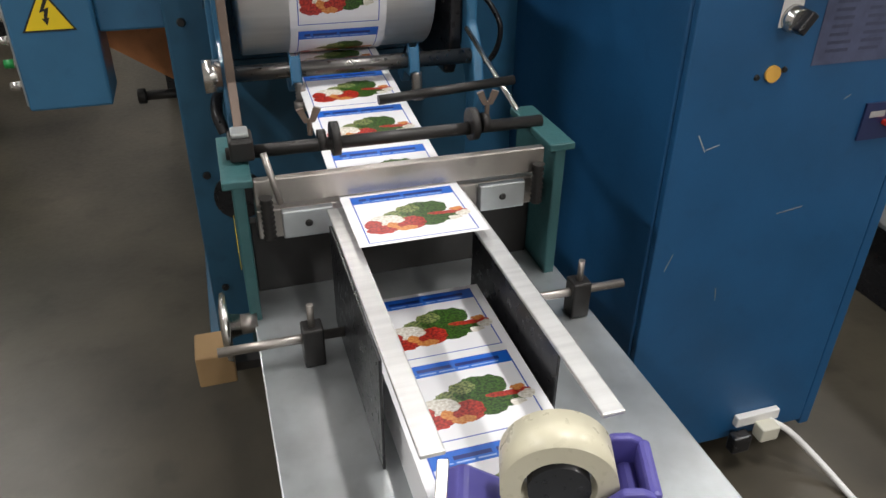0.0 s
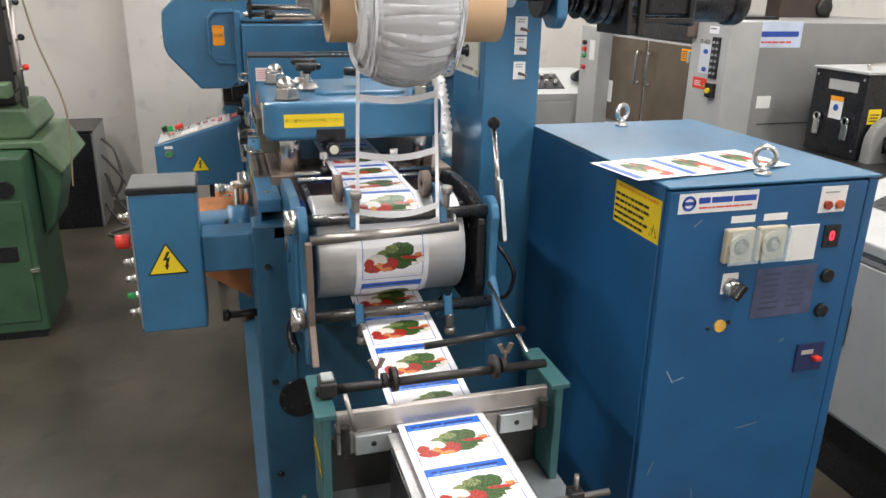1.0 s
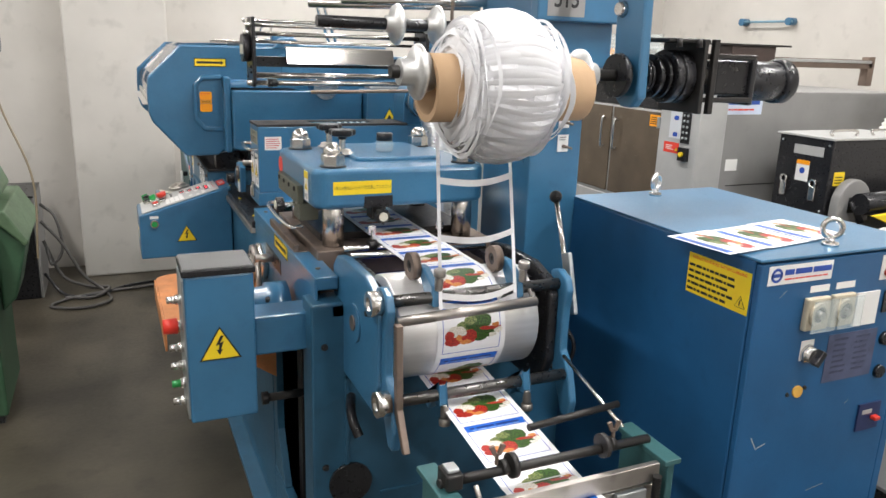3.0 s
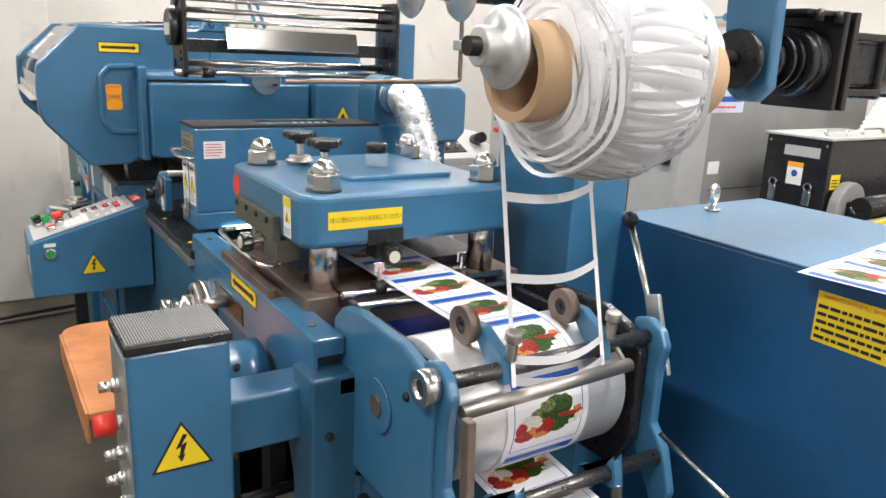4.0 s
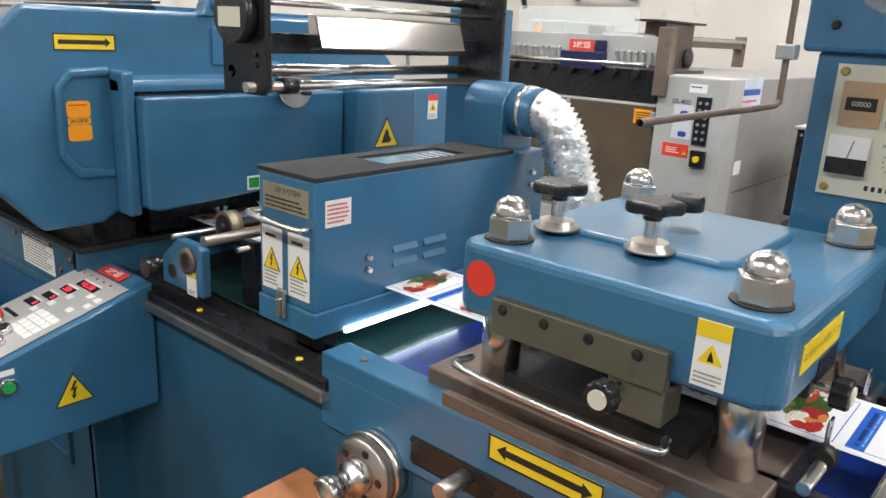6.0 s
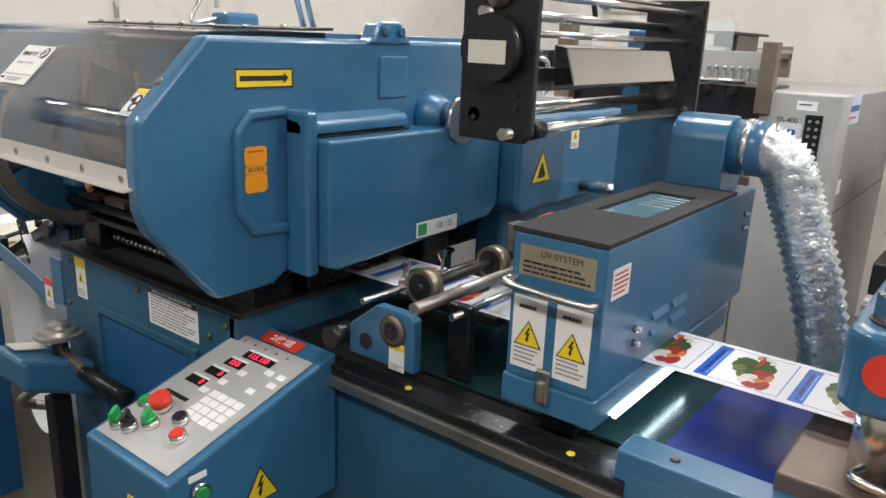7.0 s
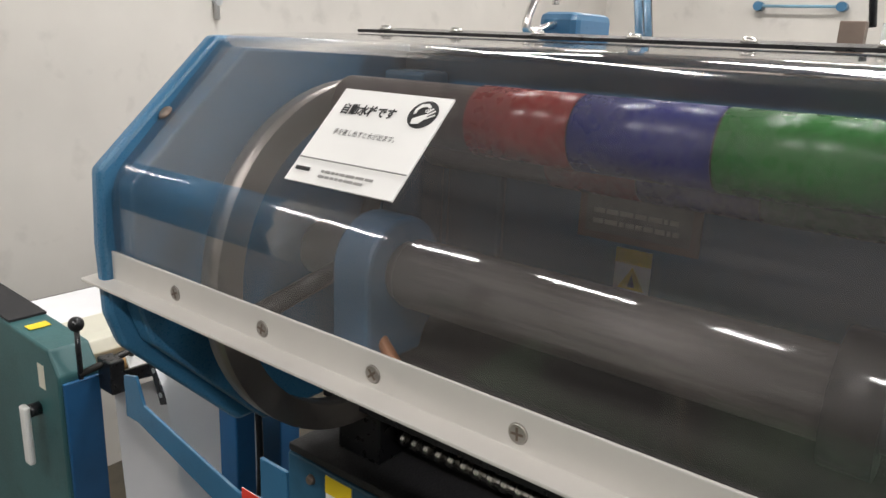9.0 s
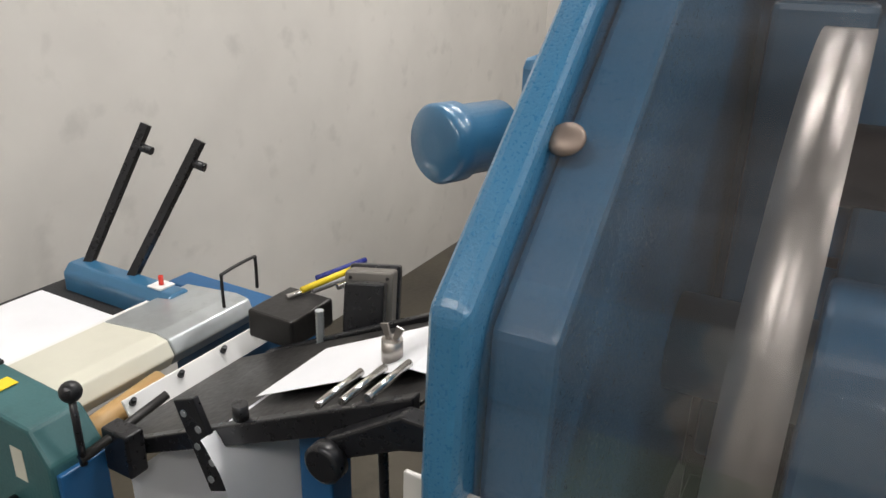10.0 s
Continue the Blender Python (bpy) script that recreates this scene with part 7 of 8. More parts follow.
om = card("orange_mark", SX(2.19, 3.185, 1.405), 0.085, 0.062, ORANGE, fm, "orange warning sticker")
bars(SX(2.1885, 3.185, 1.405), 0.07, 0.045, 4, om, INK, seed=77)
part("door_hinge", box(B(), 2.165, 2.19, 3.12, 3.14, 1.37, 1.43, 0.003), ZINC, fm)
card("white_notice", SX(2.19, 3.95, 1.12), 0.05, 0.13, WHITE, fm)
for y0, y1 in ((3.13, 3.56), (3.58, 3.98)):
    part("lower_door", box(B(), 2.185, 2.20, y0, y1, 0.2, 0.93, 0.003), LGREY, fm)
kp = part("key_column", box(B(), 2.17, 2.345, 2.82, 3.12, 0.12, 1.59, 0.006), LGREY, fm, "light grey column with a key panel")
lettering("SR-400", 0.028, SX(2.1695, 3.01, 1.485), "model_words", INK, kp, 1.0, 0.0003)
card("top_caption", SX(2.17, 2.945, 1.545), 0.075, 0.035, PAPER, kp)
bars(SX(2.1685, 2.945, 1.55), 0.06, 0.012, 1, kp, INK, seed=91)
ks = card("key_strip", SX(2.17, 2.912, 1.415), 0.062, 0.195, BLACK, kp, "black strip with two rows of keys", 0.006)
for r in range(6):
    for c_ in range(2):
        part("key", rod(B(), (2.164, 2.925 - c_ * 0.027, 1.488 - r * 0.029), (2.158, 2.925 - c_ * 0.027, 1.488 - r * 0.029), 0.0065, 12), ZINC, ks)
lc = card("logo_card", SX(2.17, 2.995, 1.405), 0.085, 0.14, mat("pale_card", (0.58, 0.60, 0.63), 0.5, var=0.04), kp)
for z in (1.44, 1.355):
    card("blue_mark", SX(2.1685, 2.99, z), 0.036, 0.022, bpy.data.materials["print_blue"], lc, round_=0.009)
rd = card("red_card", SX(2.17, 3.01, 1.285), 0.115, 0.055, REDL, kp)
warning(SX(2.1685, 2.968, 1.28), 0.024, rd)
bars(SX(2.1685, 3.022, 1.285), 0.06, 0.028, 3, rd, WHITE, seed=45)
card("switch_box", SX(2.17, 2.905, 1.262), 0.06, 0.068, BLACK, kp, "", 0.02)
part("lamp_button", rod(B(), (2.15, 2.905, 1.262), (2.138, 2.905, 1.262), 0.013, 20), YELLOW, kp)
sgn = card("pale_sign", FX(2.43, 2.83, 1.53), 0.30, 0.12, mat("pale_blue_sign", (0.55, 0.62, 0.75), 0.5), fm, "pale sign with name drawn as bars")
bm = B()
box(bm, 2.30, 2.56, 2.8275, 2.8285, 1.520, 1.545)
part("name_bar", bm, bpy.data.materials["print_blue"], sgn)
bars(FX(2.43, 2.8285, 1.495), 0.24, 0.02, 1, sgn, REDL, seed=4)
part("seam", box(B(), 2.40, 3.66, 2.827, 2.83, 1.10, 1.104), BLACK, fm)
card("small_sticker", FX(2.42, 2.83, 1.21), 0.08, 0.06, WHITE, fm)
# upper rail carriage
part("rail_beam", box(B(), 2.40, 4.32, 3.56, 3.62, 1.70, 1.76, 0.004), BROWNSTEEL, fm)
part("rail_light", box(B(), 2.42, 4.30, 3.552, 3.56, 1.735, 1.755, 0.002), LGREY, fm)
for x in (2.40, 4.28):
    part("rail_post", box(B(), x, x + 0.06, 3.56, 3.62, 1.585, 1.78, 0.003), BROWNSTEEL, fm)
part("carriage", box(B(), 2.98, 3.34, 3.50, 3.62, 1.585, 1.82, 0.004), CLAY, fm)
part("carriage_top", box(B(), 2.85, 3.45, 3.48, 3.62, 1.82, 1.832, 0.002), DARK, fm)
part("bearing", lathe(B(), [(0, 0.05), (0.02, 0.05), (0.022, 0.03)], (3.28, 3.50, 1.64), (0, -1, 0), 24), DARK, fm)
# feeder end seen behind the column
fe = thing("sheet_feeder", "grey feeder head with clear cover and row of pins", "feeder", (2.5, 4.0, 1.5))
part("dark_deck", box(B(), 2.22, 2.7, 3.15, 4.1, 1.465, 1.60, 0.004), BLACK, fe)
part("roller", rod(B(), (2.26, 3.2, 1.56), (2.26, 4.05, 1.56), 0.04, 24), DARK, fe)
part("shaft", rod(B(), (2.21, 3.2, 1.62), (2.21, 4.05, 1.62), 0.012, 12), CHROME, fe)
part("pin_bar", box(B(), 2.245, 2.27, 3.15, 4.0, 1.62, 1.74, 0.003), LGREY, fe)
for i in range(24):
    y = 3.17 + i * 0.033
    if not 3.40 < y < 3.66:
        pn = part("pin", rod(B(), (2.235, y, 1.625), (2.235, y, 1.665), 0.007, 8), ZINC, fe)
        part("pin_head", ball(B(), (2.232, y, 1.672), 0.010, 1.0, 8, 6), ZINC, pn)
for i in range(7):
    part("feed_knob", rod(B(), (2.235, 3.25 + i * 0.11, 1.585), (2.19, 3.25 + i * 0.11, 1.58), 0.017, 12), DARK, fe)
part("sensor_box", box(B(), 2.20, 2.25, 3.42, 3.64, 1.585, 1.665, 0.004), mat("dark_blue_box", (0.012, 0.014, 0.07), 0.35), fe, "dark blue sensor box")
part("clear_cover", box(B(), 2.28, 2.286, 3.3, 3.95, 1.60, 1.86), GLASS, fe, "clear plastic cover")
part("end_frame", box(B(), 2.15, 2.21, 3.98, 4.06, 1.5, 1.86, 0.004), BROWNSTEEL, fe)
part("end_frame", box(B(), 2.15, 2.21, 3.08, 3.14, 1.5, 1.78, 0.004), BROWNSTEEL, fe)
part("end_motor", rod(B(), (2.15, 4.08, 1.66), (2.15, 4.20, 1.66), 0.05, 24), BLACK, fe)
card("motor_plate", SX(2.15, 4.02, 1.66), 0.08, 0.12, LGREY, fe)
rc = card("red_card", SX(2.235, 3.55, 1.69), 0.13, 0.05, REDL, fe)
lettering("2枚組", 0.032, SX(2.2335, 3.55, 1.69), "inscription", WHITE, rc, 1.2, 0.0005)
card("blue_card", SX(2.235, 3.45, 1.69), 0.06, 0.05, bpy.data.materials["dark_blue_box"], fe)
part("grey_end", box(B(), 2.10, 2.2, 3.98, 4.22, 0.15, 1.50, 0.006), LGREY, fe)
for z, m_ in ((1.40, INK), (1.36, RED), (1.32, BTNGREEN), (1.25, RED)):
    part("button", rod(B(), (2.10, 4.15, z), (2.08, 4.15, z), 0.014, 16), m_, fe)
card("grey_notice", SX(2.10, 4.06, 1.36), 0.07, 0.12, WHITE, fe)
part("lever", rod(B(), (2.4, 4.0, 1.85), (2.36, 4.02, 2.02), 0.014, 12), BLACK, fe)
part("top_box", box(B(), 2.4, 2.9, 3.75, 3.95, 1.62, 1.80, 0.01), LGREY, fe)
part("switch", rod(B(), (2.395, 3.9, 1.76), (2.38, 3.9, 1.76), 0.02, 16), ORANGE, fe)

gc = thing("grey_cabinet_row", "light grey machine base with doors and slots", "machine base", (2.4, 1.6, 0))
part("body", box(B(), 1.92, 2.9, 0.2, 2.6, 0.26, 0.90, 0.006), LGREY, gc)
part("trim_band", box(B(), 1.908, 1.92, 0.2, 2.6, 0.865, 0.885, 0.002), GREY, gc)
part("plinth", box(B(), 1.95, 2.9, 0.2, 2.6, 0.0, 0.26, 0.004), BLACK, gc)
for y0 in (0.25, 0.72, 1.19, 1.66, 2.13):
    d = part("door", box(B(), 1.905, 1.92, y0, y0 + 0.45, 0.28, 0.86, 0.004), LGREY, gc)
    for yy in (y0 + 0.025, y0 + 0.40):
        part("pull_slot", box(B(), 1.900, 1.906, yy, yy + 0.03, 0.55, 0.70, 0.002), BLACK, d)
part("console", prism(B(), [(1.90, 0.90), (1.90, 0.94), (2.35, 1.10), (2.6, 1.10), (2.6, 0.90)], "y", 0.2, 1.9, 0.006), LGREY, gc, "sloping control desk")
for i in range(7):
    q = Vector((2.02 + 0.06 * (i % 3), 0.9 + 0.09 * i, 0.99 + 0.021 * (i % 3)))
    part("desk_button", rod(B(), q, q + Vector((-0.01, 0, 0.03)), 0.02, 16), (RED, BLACK, WHITE)[i % 3], gc)
for y in (1.55, 1.72):
    card("desk_card", plane_at((2.12, y, 1.0195), (0, -1, 0), (0.45, 0, 0.16)), 0.12, 0.10, WHITE if y < 1.6 else BLACK, gc)
part("rail_top", box(B(), 2.0, 2.9, 1.9, 2.6, 0.90, 1.02, 0.006), DARK, gc)

bb = thing("black_box_unit", "black steel unit box with two clasps and stickers", "box", (2.8, 2.48, 1.02))
part("body", box(B(), 2.53, 3.10, 2.33, 2.64, 1.02, 1.395, 0.006), BLACK, bb)
part("lid", box(B(), 2.52, 3.11, 2.32, 2.65, 1.395, 1.407, 0.003), LGREY, bb, "grey sheet lid")
for x in (2.60, 2.88):
    bm = B()
    hose(bm, [(x, 2.40, 1.407), (x, 2.405, 1.43), (x + 0.16, 2.405, 1.43), (x + 0.16, 2.40, 1.407)], 0.007, 8)
    part("handle", bm, CHROME, bb)
card("plate", SX(2.53, 2.46, 1.335), 0.17, 0.045, LGREY, bb)
stk = card("sticker", SX(2.53, 2.48, 1.235), 0.075, 0.10, WHITE, bb)
card("sticker_head", SX(2.5285, 2.48, 1.275), 0.075, 0.02, ORANGE, stk)
card("blue_disc", SX(2.5285, 2.48, 1.235), 0.03, 0.03, bpy.data.materials["print_blue"], stk, round_=0.014)
ys = card("yellow_sticker", FX(2.60, 2.33, 1.215), 0.07, 0.065, YELLOW, bb)
bars(FX(2.60, 2.3285, 1.21), 0.055, 0.04, 3, ys, INK, seed=61)
for y in (2.57, 2.40):
    cl = part("clasp", box(B(), 2.512, 2.53, y - 0.018, y + 0.018, 1.10, 1.17, 0.006), CHROME, bb)
    part("clasp_loop", ring(B(), (2.510, y, 1.185), (2.528, y, 1.185), 0.02, 0.014, 20), CHROME, cl)
screws([(2.53, 2.35, z) for z in (1.06, 1.37)] + [(2.53, 2.62, 1.37)], (-1, 0, 0), 0.006, bb, ZINC)

ld = thing("low_console", "small grey console with black knobs", "console", (2.1, 4.75, 0))
part("body", box(B(), 1.86, 2.40, 4.5, 4.95, 0.0, 0.98, 0.006), LGREY, ld)
part("slope", prism(B(), [(4.5, 0.98), (4.95, 0.98), (4.95, 1.16), (4.8, 1.16), (4.5, 1.03)], "x", 1.86, 2.40, 0.004), LGREY, ld)
pnl = part("switch_panel", box(B(), -0.12, 0.12, -0.10, 0.10, 0, 0.006, 0.002, m=Matrix.Translation((2.05, 4.65, 1.096)) @ pose(0, 0, 0, 23.4)), BLACK, ld)
for i in range(6):
    part("toggle", rod(B(), (1.97 + 0.07 * (i % 3), 4.60 + 0.08 * (i // 3), 1.075 + 0.035 * (i // 3)), (1.97 + 0.07 * (i % 3), 4.585 + 0.08 * (i // 3), 1.115 + 0.035 * (i // 3)), 0.012, 12), CHROME, pnl)
for z in (0.99, 1.10):
    part("round_knob", rod(B(), (2.30, 4.5 + (z - 0.98) * 1.5, z + 0.02), (2.30, 4.40 + (z - 0.98) * 1.5, z + 0.05), 0.035, 20), BLACK, ld)

pm = thing("roll_stand", "grey round shouldered stand with a black pipe", "stand", (2.5, 2.1, 0))
prof = [(2.55, 0.9), (2.55, 1.07)] + [(2.66 - 0.11 * math.cos(radians(q)), 1.10 + 0.12 * math.sin(radians(q))) for q in range(0, 181, 20)] + [(2.77, 1.07), (2.77, 0.9)]
part("stand", prism(B(), prof, "y", 2.27, 2.32, 0.008), GREY, pm)
pl = card("plate", FX(2.68, 2.27, 1.10), 0.13, 0.075, BLACK, pm)
for z in (1.112, 1.095):
    card("plate_line", FX(2.685, 2.2685, z), 0.085, 0.010, WHITE, pl)
lv = part("lever", rod(B(), (2.60, 2.24, 1.125), (2.63, 2.20, 1.03), 0.012, 14, 0.017), BLACK, pm)
part("lever_boss", rod(B(), (2.62, 2.27, 1.0), (2.62, 2.18, 0.995), 0.020, 18), CHROME, lv)
part("pipe", rod(B(), (2.6, 2.2, 1.12), (3.4, 2.2, 1.14), 0.05, 20), BLACK, pm)
part("yellow_bracket", prism(B(), [(2.6, 1.08), (2.95, 0.95), (2.95, 1.1)], "y", 2.12, 2.14), YELLOW, pm)
bm = B()
hose(bm, [(3.16, 2.5, 1.35), (3.2, 2.45, 1.5), (3.34, 2.4, 1.56), (3.55, 2.4, 1.56), (3.9, 2.4, 1.55)], 0.085, 20, 1, 0.005, 16)
solo("white_hose", bm, mat("white_ribbed_hose", (0.7, 0.7, 0.68), 0.5), "white ribbed air hose over the machines", "hose")
am = thing("drill_arm", "dark jointed arm with wing bolts", "arm", (3.3, 2.9, 1.6))
part("bar", rod(B(), (3.1, 2.3, 1.40), (3.9, 2.3, 1.42), 0.035, 16), BLACK, am)
for z in (1.62, 1.72):
    part("rod", rod(B(), (3.25, 2.6, z), (3.9, 2.6, z), 0.018, 12), CHROME if z > 1.7 else BLACK, am)
part("bracket", box(B(), 3.10, 3.2, 2.25, 2.35, 1.38, 1.50, 0.008), BLACK, am)

# ---- printed web ----
PITCH, WX0, WX1 = 0.150, 0.150, 0.332


def label_print():
    """White label paper: blue title band, thin blue frame and a heap of vegetables, laid out on the label's own coordinates."""
    m, N, L, b = nodes_of("printed_label")
    uvn = N.new("ShaderNodeUVMap")
    uvn.uv_map = "UVMap"
    nz = N.new("ShaderNodeTexNoise")
    nz.inputs["Scale"].default_value, nz.inputs["Detail"].default_value = 14.0, 4.0
    L.new(uvn.outputs[0], nz.inputs["Vector"])
    wob = N.new("ShaderNodeVectorMath")
    wob.operation = "SCALE"
    wob.inputs[3].default_value = 0.07
    L.new(nz.outputs["Color"], wob.inputs[0])
    add = N.new("ShaderNodeVectorMath")
    add.operation = "ADD"
    L.new(uvn.outputs[0], add.inputs[0])
    L.new(wob.outputs[0], add.inputs[1])
    sep = N.new("ShaderNodeSeparateXYZ")
    L.new(uvn.outputs[0], sep.inputs[0])

    def math_(op, a, bb):
        n = N.new("ShaderNodeMath")
        n.operation = op
        for i, v in enumerate((a, bb)):
            if hasattr(v, "links"):
                L.new(v, n.inputs[i])
            else:
                n.inputs[i].default_value = v
        return n.outputs[0]

    def rect(u0, u1, v0, v1):
        a = math_("MULTIPLY", math_("GREATER_THAN", sep.outputs[0], u0), math_("LESS_THAN", sep.outputs[0], u1))
        c = math_("MULTIPLY", math_("GREATER_THAN", sep.outputs[1], v0), math_("LESS_THAN", sep.outputs[1], v1))
        return math_("MULTIPLY", a, c)

    col = None

    def lay(mask, colour, prev):
        n = N.new("ShaderNodeMix")
        n.data_type = "RGBA"
        L.new(mask, n.inputs[0])
        if prev is None:
            n.inputs[6].default_value = (0.80, 0.80, 0.82, 1)
        else:
            L.new(prev, n.inputs[6])
        if hasattr(colour, "links"):
            L.new(colour, n.inputs[7])
        else:
            n.inputs[7].default_value = (*colour, 1)
        return n.outputs[2]

    frame_ = math_("SUBTRACT", rect(0.075, 0.925, 0.05, 0.955), rect(0.085, 0.915, 0.06, 0.945))
    col = lay(frame_, (0.02, 0.08, 0.45), col)
    col = lay(rect(0.085, 0.915, 0.06, 0.205), (0.008, 0.12, 0.55), col)
    fine = N.new("ShaderNodeTexNoise")
    fine.inputs["Scale"].default_value, fine.inputs["Detail"].default_value = 45.0, 5.0
    L.new(uvn.outputs[0], fine.inputs["Vector"])

    def tone(dark, light):
        n = N.new("ShaderNodeMix")
        n.data_type = "RGBA"
        rr = N.new("ShaderNodeMapRange")
        rr.inputs[1].default_value, rr.inputs[2].default_value = 0.38, 0.62
        L.new(fine.outputs[0], rr.inputs[0])
        L.new(rr.outputs[0], n.inputs[0])
        n.inputs[6].default_value, n.inputs[7].default_value = (*dark, 1), (*light, 1)
        return n.outputs[2]

    green = tone((0.006, 0.022, 0.003), (0.05, 0.13, 0.014))
    lgreen = tone((0.03, 0.06, 0.015), (0.26, 0.30, 0.10))
    red = tone((0.18, 0.006, 0.004), (0.52, 0.035, 0.02))
    pale = tone((0.55, 0.50, 0.42), (0.80, 0.78, 0.72))
    orange = tone((0.50, 0.14, 0.03), (0.65, 0.30, 0.08))
    for cu, cv, ru, rv, c in ((0.40, 0.52, 0.10, 0.10, lgreen), (0.33, 0.60, 0.12, 0.12, pale), (0.58, 0.48, 0.15, 0.17, green), (0.66, 0.44, 0.10, 0.12, green), (0.50, 0.42, 0.08, 0.07, lgreen),
                              (0.55, 0.64, 0.13, 0.09, green), (0.70, 0.66, 0.11, 0.07, green), (0.30, 0.74, 0.13, 0.07, red), (0.24, 0.66, 0.06, 0.11, red), (0.38, 0.68, 0.07, 0.06, orange),
                              (0.48, 0.68, 0.10, 0.12, red), (0.43, 0.77, 0.07, 0.05, orange), (0.40, 0.60, 0.05, 0.05, pale), (0.76, 0.58, 0.12, 0.035, red), (0.66, 0.57, 0.06, 0.03, red),
                              (0.83, 0.63, 0.055, 0.05, pale), (0.76, 0.70, 0.05, 0.04, pale), (0.80, 0.53, 0.05, 0.03, orange), (0.62, 0.74, 0.08, 0.04, green)):
        s = N.new("ShaderNodeVectorMath")
        s.operation = "SUBTRACT"
        L.new(add.outputs[0], s.inputs[0])
        cu, ru = 0.52 + (cu - 0.53) * 1.22, ru * 1.12
        s.inputs[1].default_value = (cu + 0.035, cv + 0.035, 0.035)
        d = N.new("ShaderNodeVectorMath")
        d.operation = "DIVIDE"
        L.new(s.outputs[0], d.inputs[0])
        d.inputs[1].default_value = (ru, rv, 1e6)
        ln = N.new("ShaderNodeVectorMath")
        ln.operation = "LENGTH"
        L.new(d.outputs[0], ln.inputs[0])
        col = lay(math_("LESS_THAN", ln.outputs[1], 1.0), c, col)
    # title shown as plain dark bars
    for u0, u1 in ((0.14, 0.20), (0.23, 0.48), (0.51, 0.84)):
        col = lay(rect(u0, u1, 0.105, 0.145), (0.004, 0.02, 0.16), col)
    for u0, u1 in ((0.16, 0.22), (0.24, 0.36), (0.38, 0.50), (0.52, 0.60), (0.62, 0.82)):
        col = lay(rect(u0, u1, 0.165, 0.18), (0.30, 0.45, 0.75), col)
    L.new(col, b.inputs["Base Color"])
    b.inputs["Roughness"].default_value = 0.38
    return m


LABEL = label_print()
NS = 8


def slice_mesh(k):
    """One strip of a label, lying flat, centred, running towards smaller y."""
    l = PITCH / NS
    me = bpy.data.meshes.new("web_strip")
    w = (WX1 - WX0) / 2
    h = l / 2 + 0.00005
    me.from_pydata([(-w, h, 0), (w, h, 0), (w, -h, 0), (-w, -h, 0)], [], [(3, 2, 1, 0)])
    uvl = me.uv_layers.new(name="UVMap")
    cor = {0: (0, k / NS), 1: (1, k / NS), 2: (1, (k + 1) / NS), 3: (0, (k + 1) / NS)}
    for lp in me.loops:
        uvl.data[lp.index].uv = cor[lp.vertex_index]
    me.materials.append(LABEL)
    return me


# way of the web: flat over the bed, round the draw roll, down to the sheeter and out on the rails
WR = DR + 0.002
TOPZ = DZ + WR
S0 = 3.44
EXY, EXZ = 1.06, 0.893
vy, vz = EXY - DY, EXZ - DZ
dist = math.hypot(vy, vz)
# tangent point on the roll for a line that leaves towards the sheeter
base_a = math.atan2(vz, vy)
TA = base_a + math.acos(WR / dist)
TY, TZ = DY + WR * math.cos(TA), DZ + WR * math.sin(TA)
ARC = (TA - math.pi / 2) % (2 * math.pi)
LEN1 = S0 - DY
LEN2 = LEN1 + WR * ARC
LINE = math.hypot(EXY - TY, EXZ - TZ)
LEN3 = LEN2 + LINE


def along(s):
    """Place (y, z) and downward slope in degrees of the web at the length s."""
    if s < LEN1:
        return S0 - s, TOPZ, 0.0
    if s < LEN2:
        a = math.pi / 2 + (s - LEN1) / WR
        return DY + WR * math.cos(a), DZ + WR * math.sin(a), math.degrees(a - math.pi / 2)
    if s < LEN3:
        u = (s - LEN2) / LINE
        return TY + (EXY - TY) * u, TZ + (EXZ - TZ) * u, math.degrees(math.atan2(TZ - EXZ, TY - EXY))
    return EXY - (s - LEN3), EXZ - 0.00, 0.0


web = thing("label_web", "white web of printed vegetable labels", "paper web", (0.241, 1.5, 1.0))
bm = B()
prev = None
n = 150
for i in range(n + 1):
    s = LEN3 * i / n
    y, z, a = along(s)
    nrm = Vector((math.sin(radians(a)) * -1, math.cos(radians(a))))
    cur = [bm.verts.new((x, y - nrm.x * 0.0006, z - nrm.y * 0.0006)) for x in (WX0 - 0.0005, WX1 + 0.0005)]
    if prev:
        f = bm.faces.new((prev[0], prev[1], cur[1], cur[0]))
        f.smooth = True
    prev = cur
part("liner", bm, PAPER, web, "white liner under the labels")
STRIPS = [slice_mesh(k) for k in range(NS)]
FEEDS = [0.43 + 0.79 * i for i in range(13)]
FEED_T = 0.26
BLADE = 0.98
S_BLADE = LEN3 + EXY - BLADE
web_strips = []
first = -2
last = int(S_BLADE / PITCH) + 13
for j in range(first, last):
    # at the start one whole label lies past the blade; j = 0 is that label, later ones follow behind
    for k in range(NS):
        s_start = S_BLADE + PITCH * (0.02 - j) + PITCH * (k + 0.5) / NS - 0.0
        if s_start + PITCH * 13 < 0.0 or j < 0:
            continue
        ob = new("web_strip", STRIPS[k])
        ob.parent = web
        web_strips.append((ob, j, s_start))

# fallen sheets in the tray
sk = thing("sheet_stack", "stack of cut label sheets in the delivery tray", "paper stack", (0.241, 0.65, 0.70))
part("pile", box(B(), WX0, WX1, 0.42, 0.872, 0.703, 0.772, 0.001), PAPER, sk)
for q in range(3):
    for k in range(NS):
        ob = new("top_label", STRIPS[k])
        ob.parent = sk
        ob.location = (0, 0.872 - q * PITCH - (k + 0.5) * PITCH / NS - 0.65, 0.773 - 0.70)
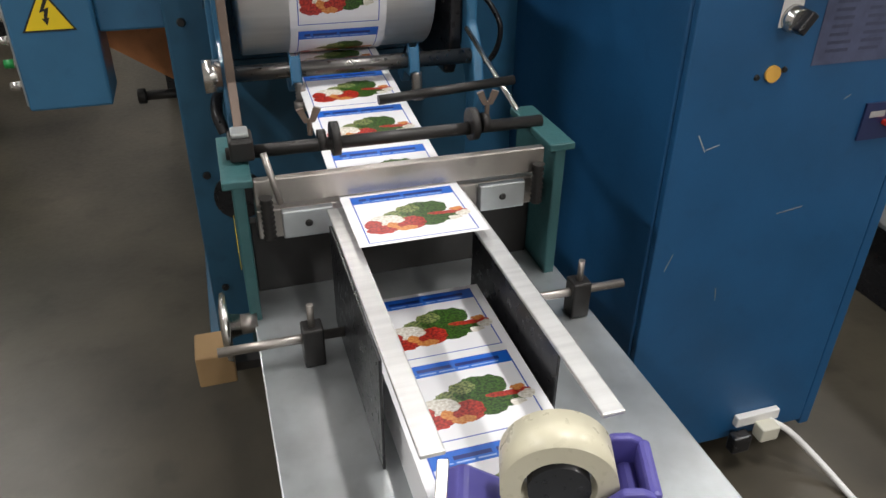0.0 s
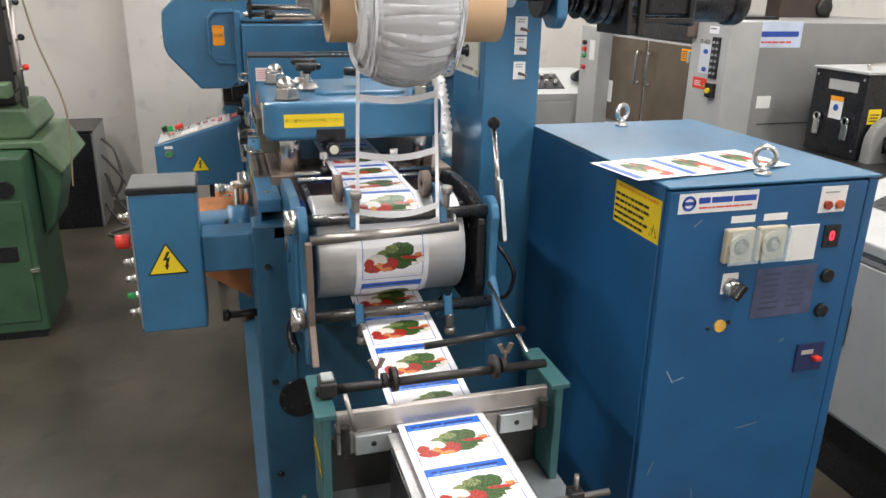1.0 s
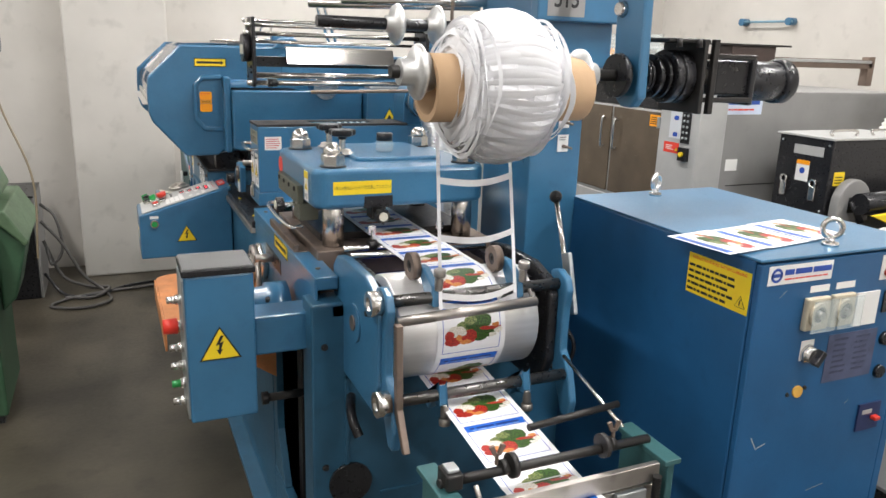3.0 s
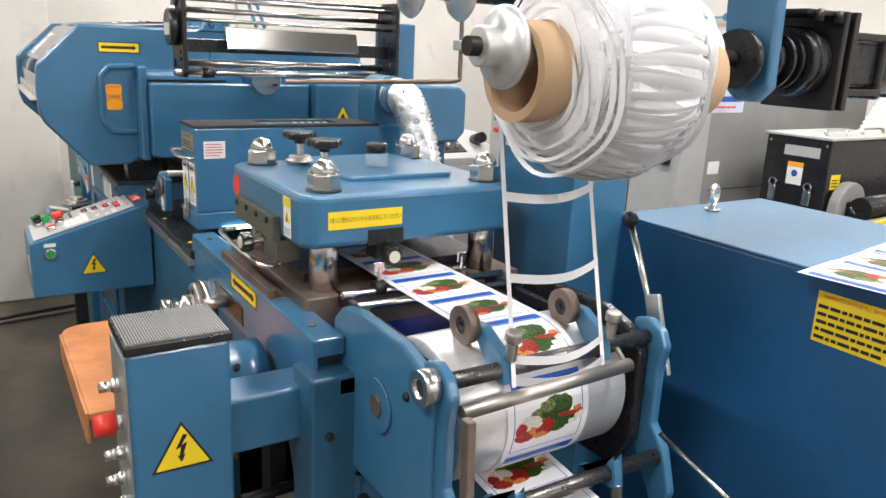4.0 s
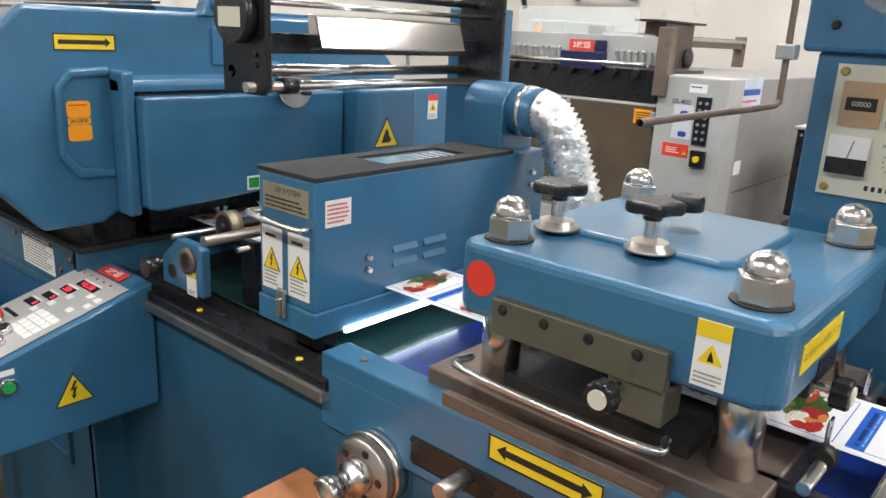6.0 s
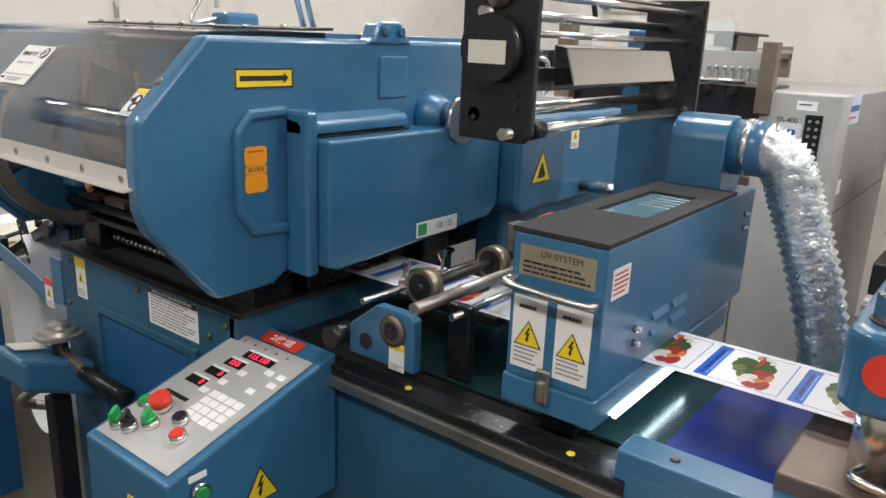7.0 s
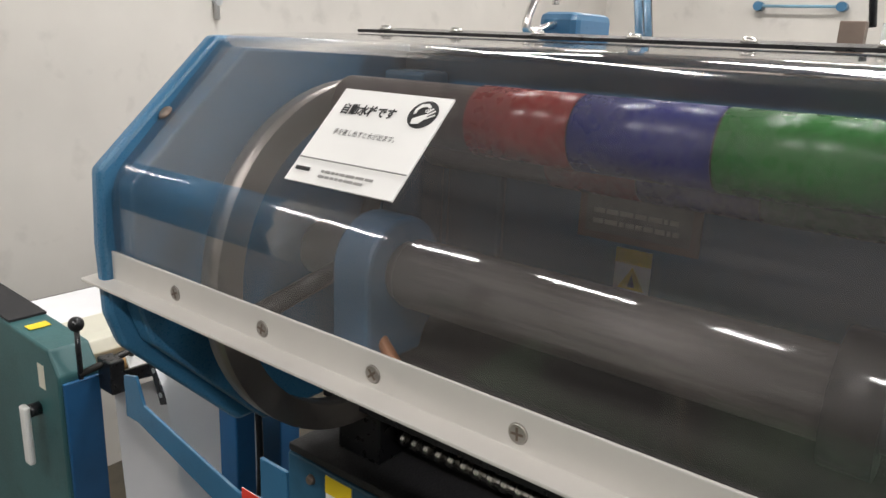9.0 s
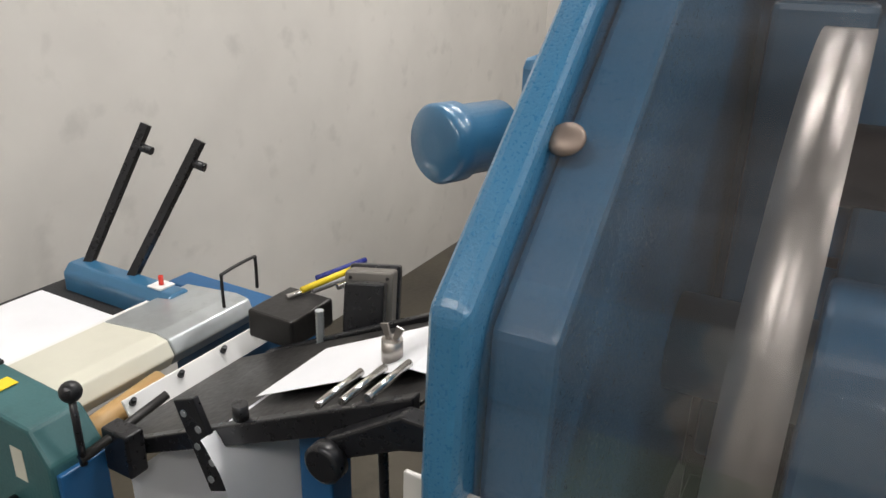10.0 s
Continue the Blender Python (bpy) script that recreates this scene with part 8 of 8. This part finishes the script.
# sheet lying on the cabinet
sc_ = thing("proof_sheet", "printed sheet of three labels lying on the cabinet", "paper sheet", (0.92, 1.215, 1.334))
for q in range(3):
    for k in range(NS):
        ob = new("proof_strip", STRIPS[k])
        ob.parent = sc_
        ob.matrix_local = pose(0, 0, 0, 0, 0, 98) @ pose(0.0, 0.225 - q * PITCH - (k + 0.5) * PITCH / NS, 0.001 + 0.002 * abs(q - 1))

# ladder of waste between the draw roll and the waste roll
lad = thing("waste_ladder", "thin white ladder of stripped label waste", "paper waste", (0.25, 1.36, 1.45))
for x0, x1 in ((0.152, 0.184), (0.352, 0.375)):
    bm = B()
    w = 0.0045
    v = [bm.verts.new(p) for p in ((x0 - w, 1.405, 1.165), (x0 + w, 1.405, 1.165), (x1 + w, 1.535, 1.60), (x1 - w, 1.535, 1.60))]
    bm.faces.new(v)
    part("edge_strip", bm, PAPER, lad)
rungs = []
for i in range(15):
    bm = B()
    prev = None
    for j in range(9):
        u = j / 8
        sag = -0.01 * math.sin(math.pi * u)
        cur = [bm.verts.new((0.158 + 0.198 * u, 1.415 - 0.02 * math.sin(math.pi * u), 1.2 + sag + d + 0.006 * u)) for d in (-0.008, 0.008)]
        if prev:
            bm.faces.new((prev[0], prev[1], cur[1], cur[0]))
        prev = cur
    rg_ = part("rung", bm, PAPER, lad, at=(0.25, 1.415, 1.2))
    rungs.append(rg_)


def fed(t):
    """Labels fed up to the time t."""
    n = 0.0
    for f0 in FEEDS:
        u = min(max((t - f0) / FEED_T, 0), 1)
        n += u * u * (3 - 2 * u)
    return n


def motions():
    times = [0.0]
    for f0 in FEEDS:
        times += [f0 + FEED_T * q for q in (0, 0.2, 0.4, 0.6, 0.8, 1.0) if f0 + FEED_T * q < 10.0]
    times.append(10.0)
    base = Vector((0.241, 1.5, 1.0))
    for ob, j, s0 in web_strips:
        sheet = (j + 0) // 3
        cut = FEEDS[min(3 * sheet + 1, 12)] + FEED_T + 0.08
        rows = []
        ts = sorted(set(times + [t for t in (cut, cut + 0.12, cut + 0.28) if t < 10.0]))
        moved = False
        for t in ts:
            s = s0 + PITCH * fed(min(t, cut))
            if s < 0 and s0 + PITCH * fed(10.0) > 0:
                s = max(s, -0.05)
            y, z, a = along(max(s, 0.0)) if s >= 0 else (S0 - s, TOPZ, 0.0)
            if t > cut and s > S_BLADE:
                u = min((t - cut) / 0.28, 1)
                z -= 0.113 * u * u - 0.0002 * sheet
                y -= 0.05 * u * (1 - u)
            rows.append((t, pose(0, y - base.y, z - base.z, a)))
        walk(ob, rows)
    # platen of the die cutter
    rows = []
    home = Vector(platen.location) - Vector((0, 0, 0.013))
    for i in range(101):
        t = i * 0.1
        ph = ((t - FEEDS[0] - 0.13) / 0.79) % 1.0
        dz = 0.011 * math.cos(2 * math.pi * ph)
        rows.append((t, Matrix.Translation(home + Vector((0, 0, dz)))))
    walk(platen, rows)
    # ink carriage: slow at the foot of its turn, fast past the guard
    home = Vector(carr.location)
    rows = []
    for i in range(201):
        t = i * 0.05
        u = (t - 8.75) % 0.79
        turn = 360 * math.floor((t - 8.75) / 0.79) + np.interp(u, (0, 0.06, 0.15, 0.25, 0.35, 0.55, 0.68, 0.79), (-75, -55, 18, 108, 145, 196, 240, 285))
        rows.append((t, Matrix.Translation(home) @ Matrix.Rotation(radians(turn + 180), 4, "Y")))
    walk(carr, rows)
    # draw roll and waste roll turn with the feed
    home = Vector(drum.location)
    walk(drum, [(t, Matrix.Translation(home) @ Matrix.Rotation(PITCH * fed(t) / DR, 4, "X")) for t in times])
    home = Vector(roll.location)
    walk(roll, [(t, Matrix.Translation(home) @ Matrix.Rotation(-PITCH * fed(t) / 0.16 * 0.85, 4, "X")) for t in times])
    # rungs of the waste climb one step with each feed
    up = Vector((0.026, 0.13, 0.435))
    for i, ob in enumerate(rungs):
        home = Vector(ob.location)
        rows = []
        for t in times:
            h = 0.30 * (fed(t) - i) + 0.62
            h = min(max(h, -0.06), 1.02)
            rows.append((t, Matrix.Translation(home + up * h)))
        walk(ob, rows)


motions()
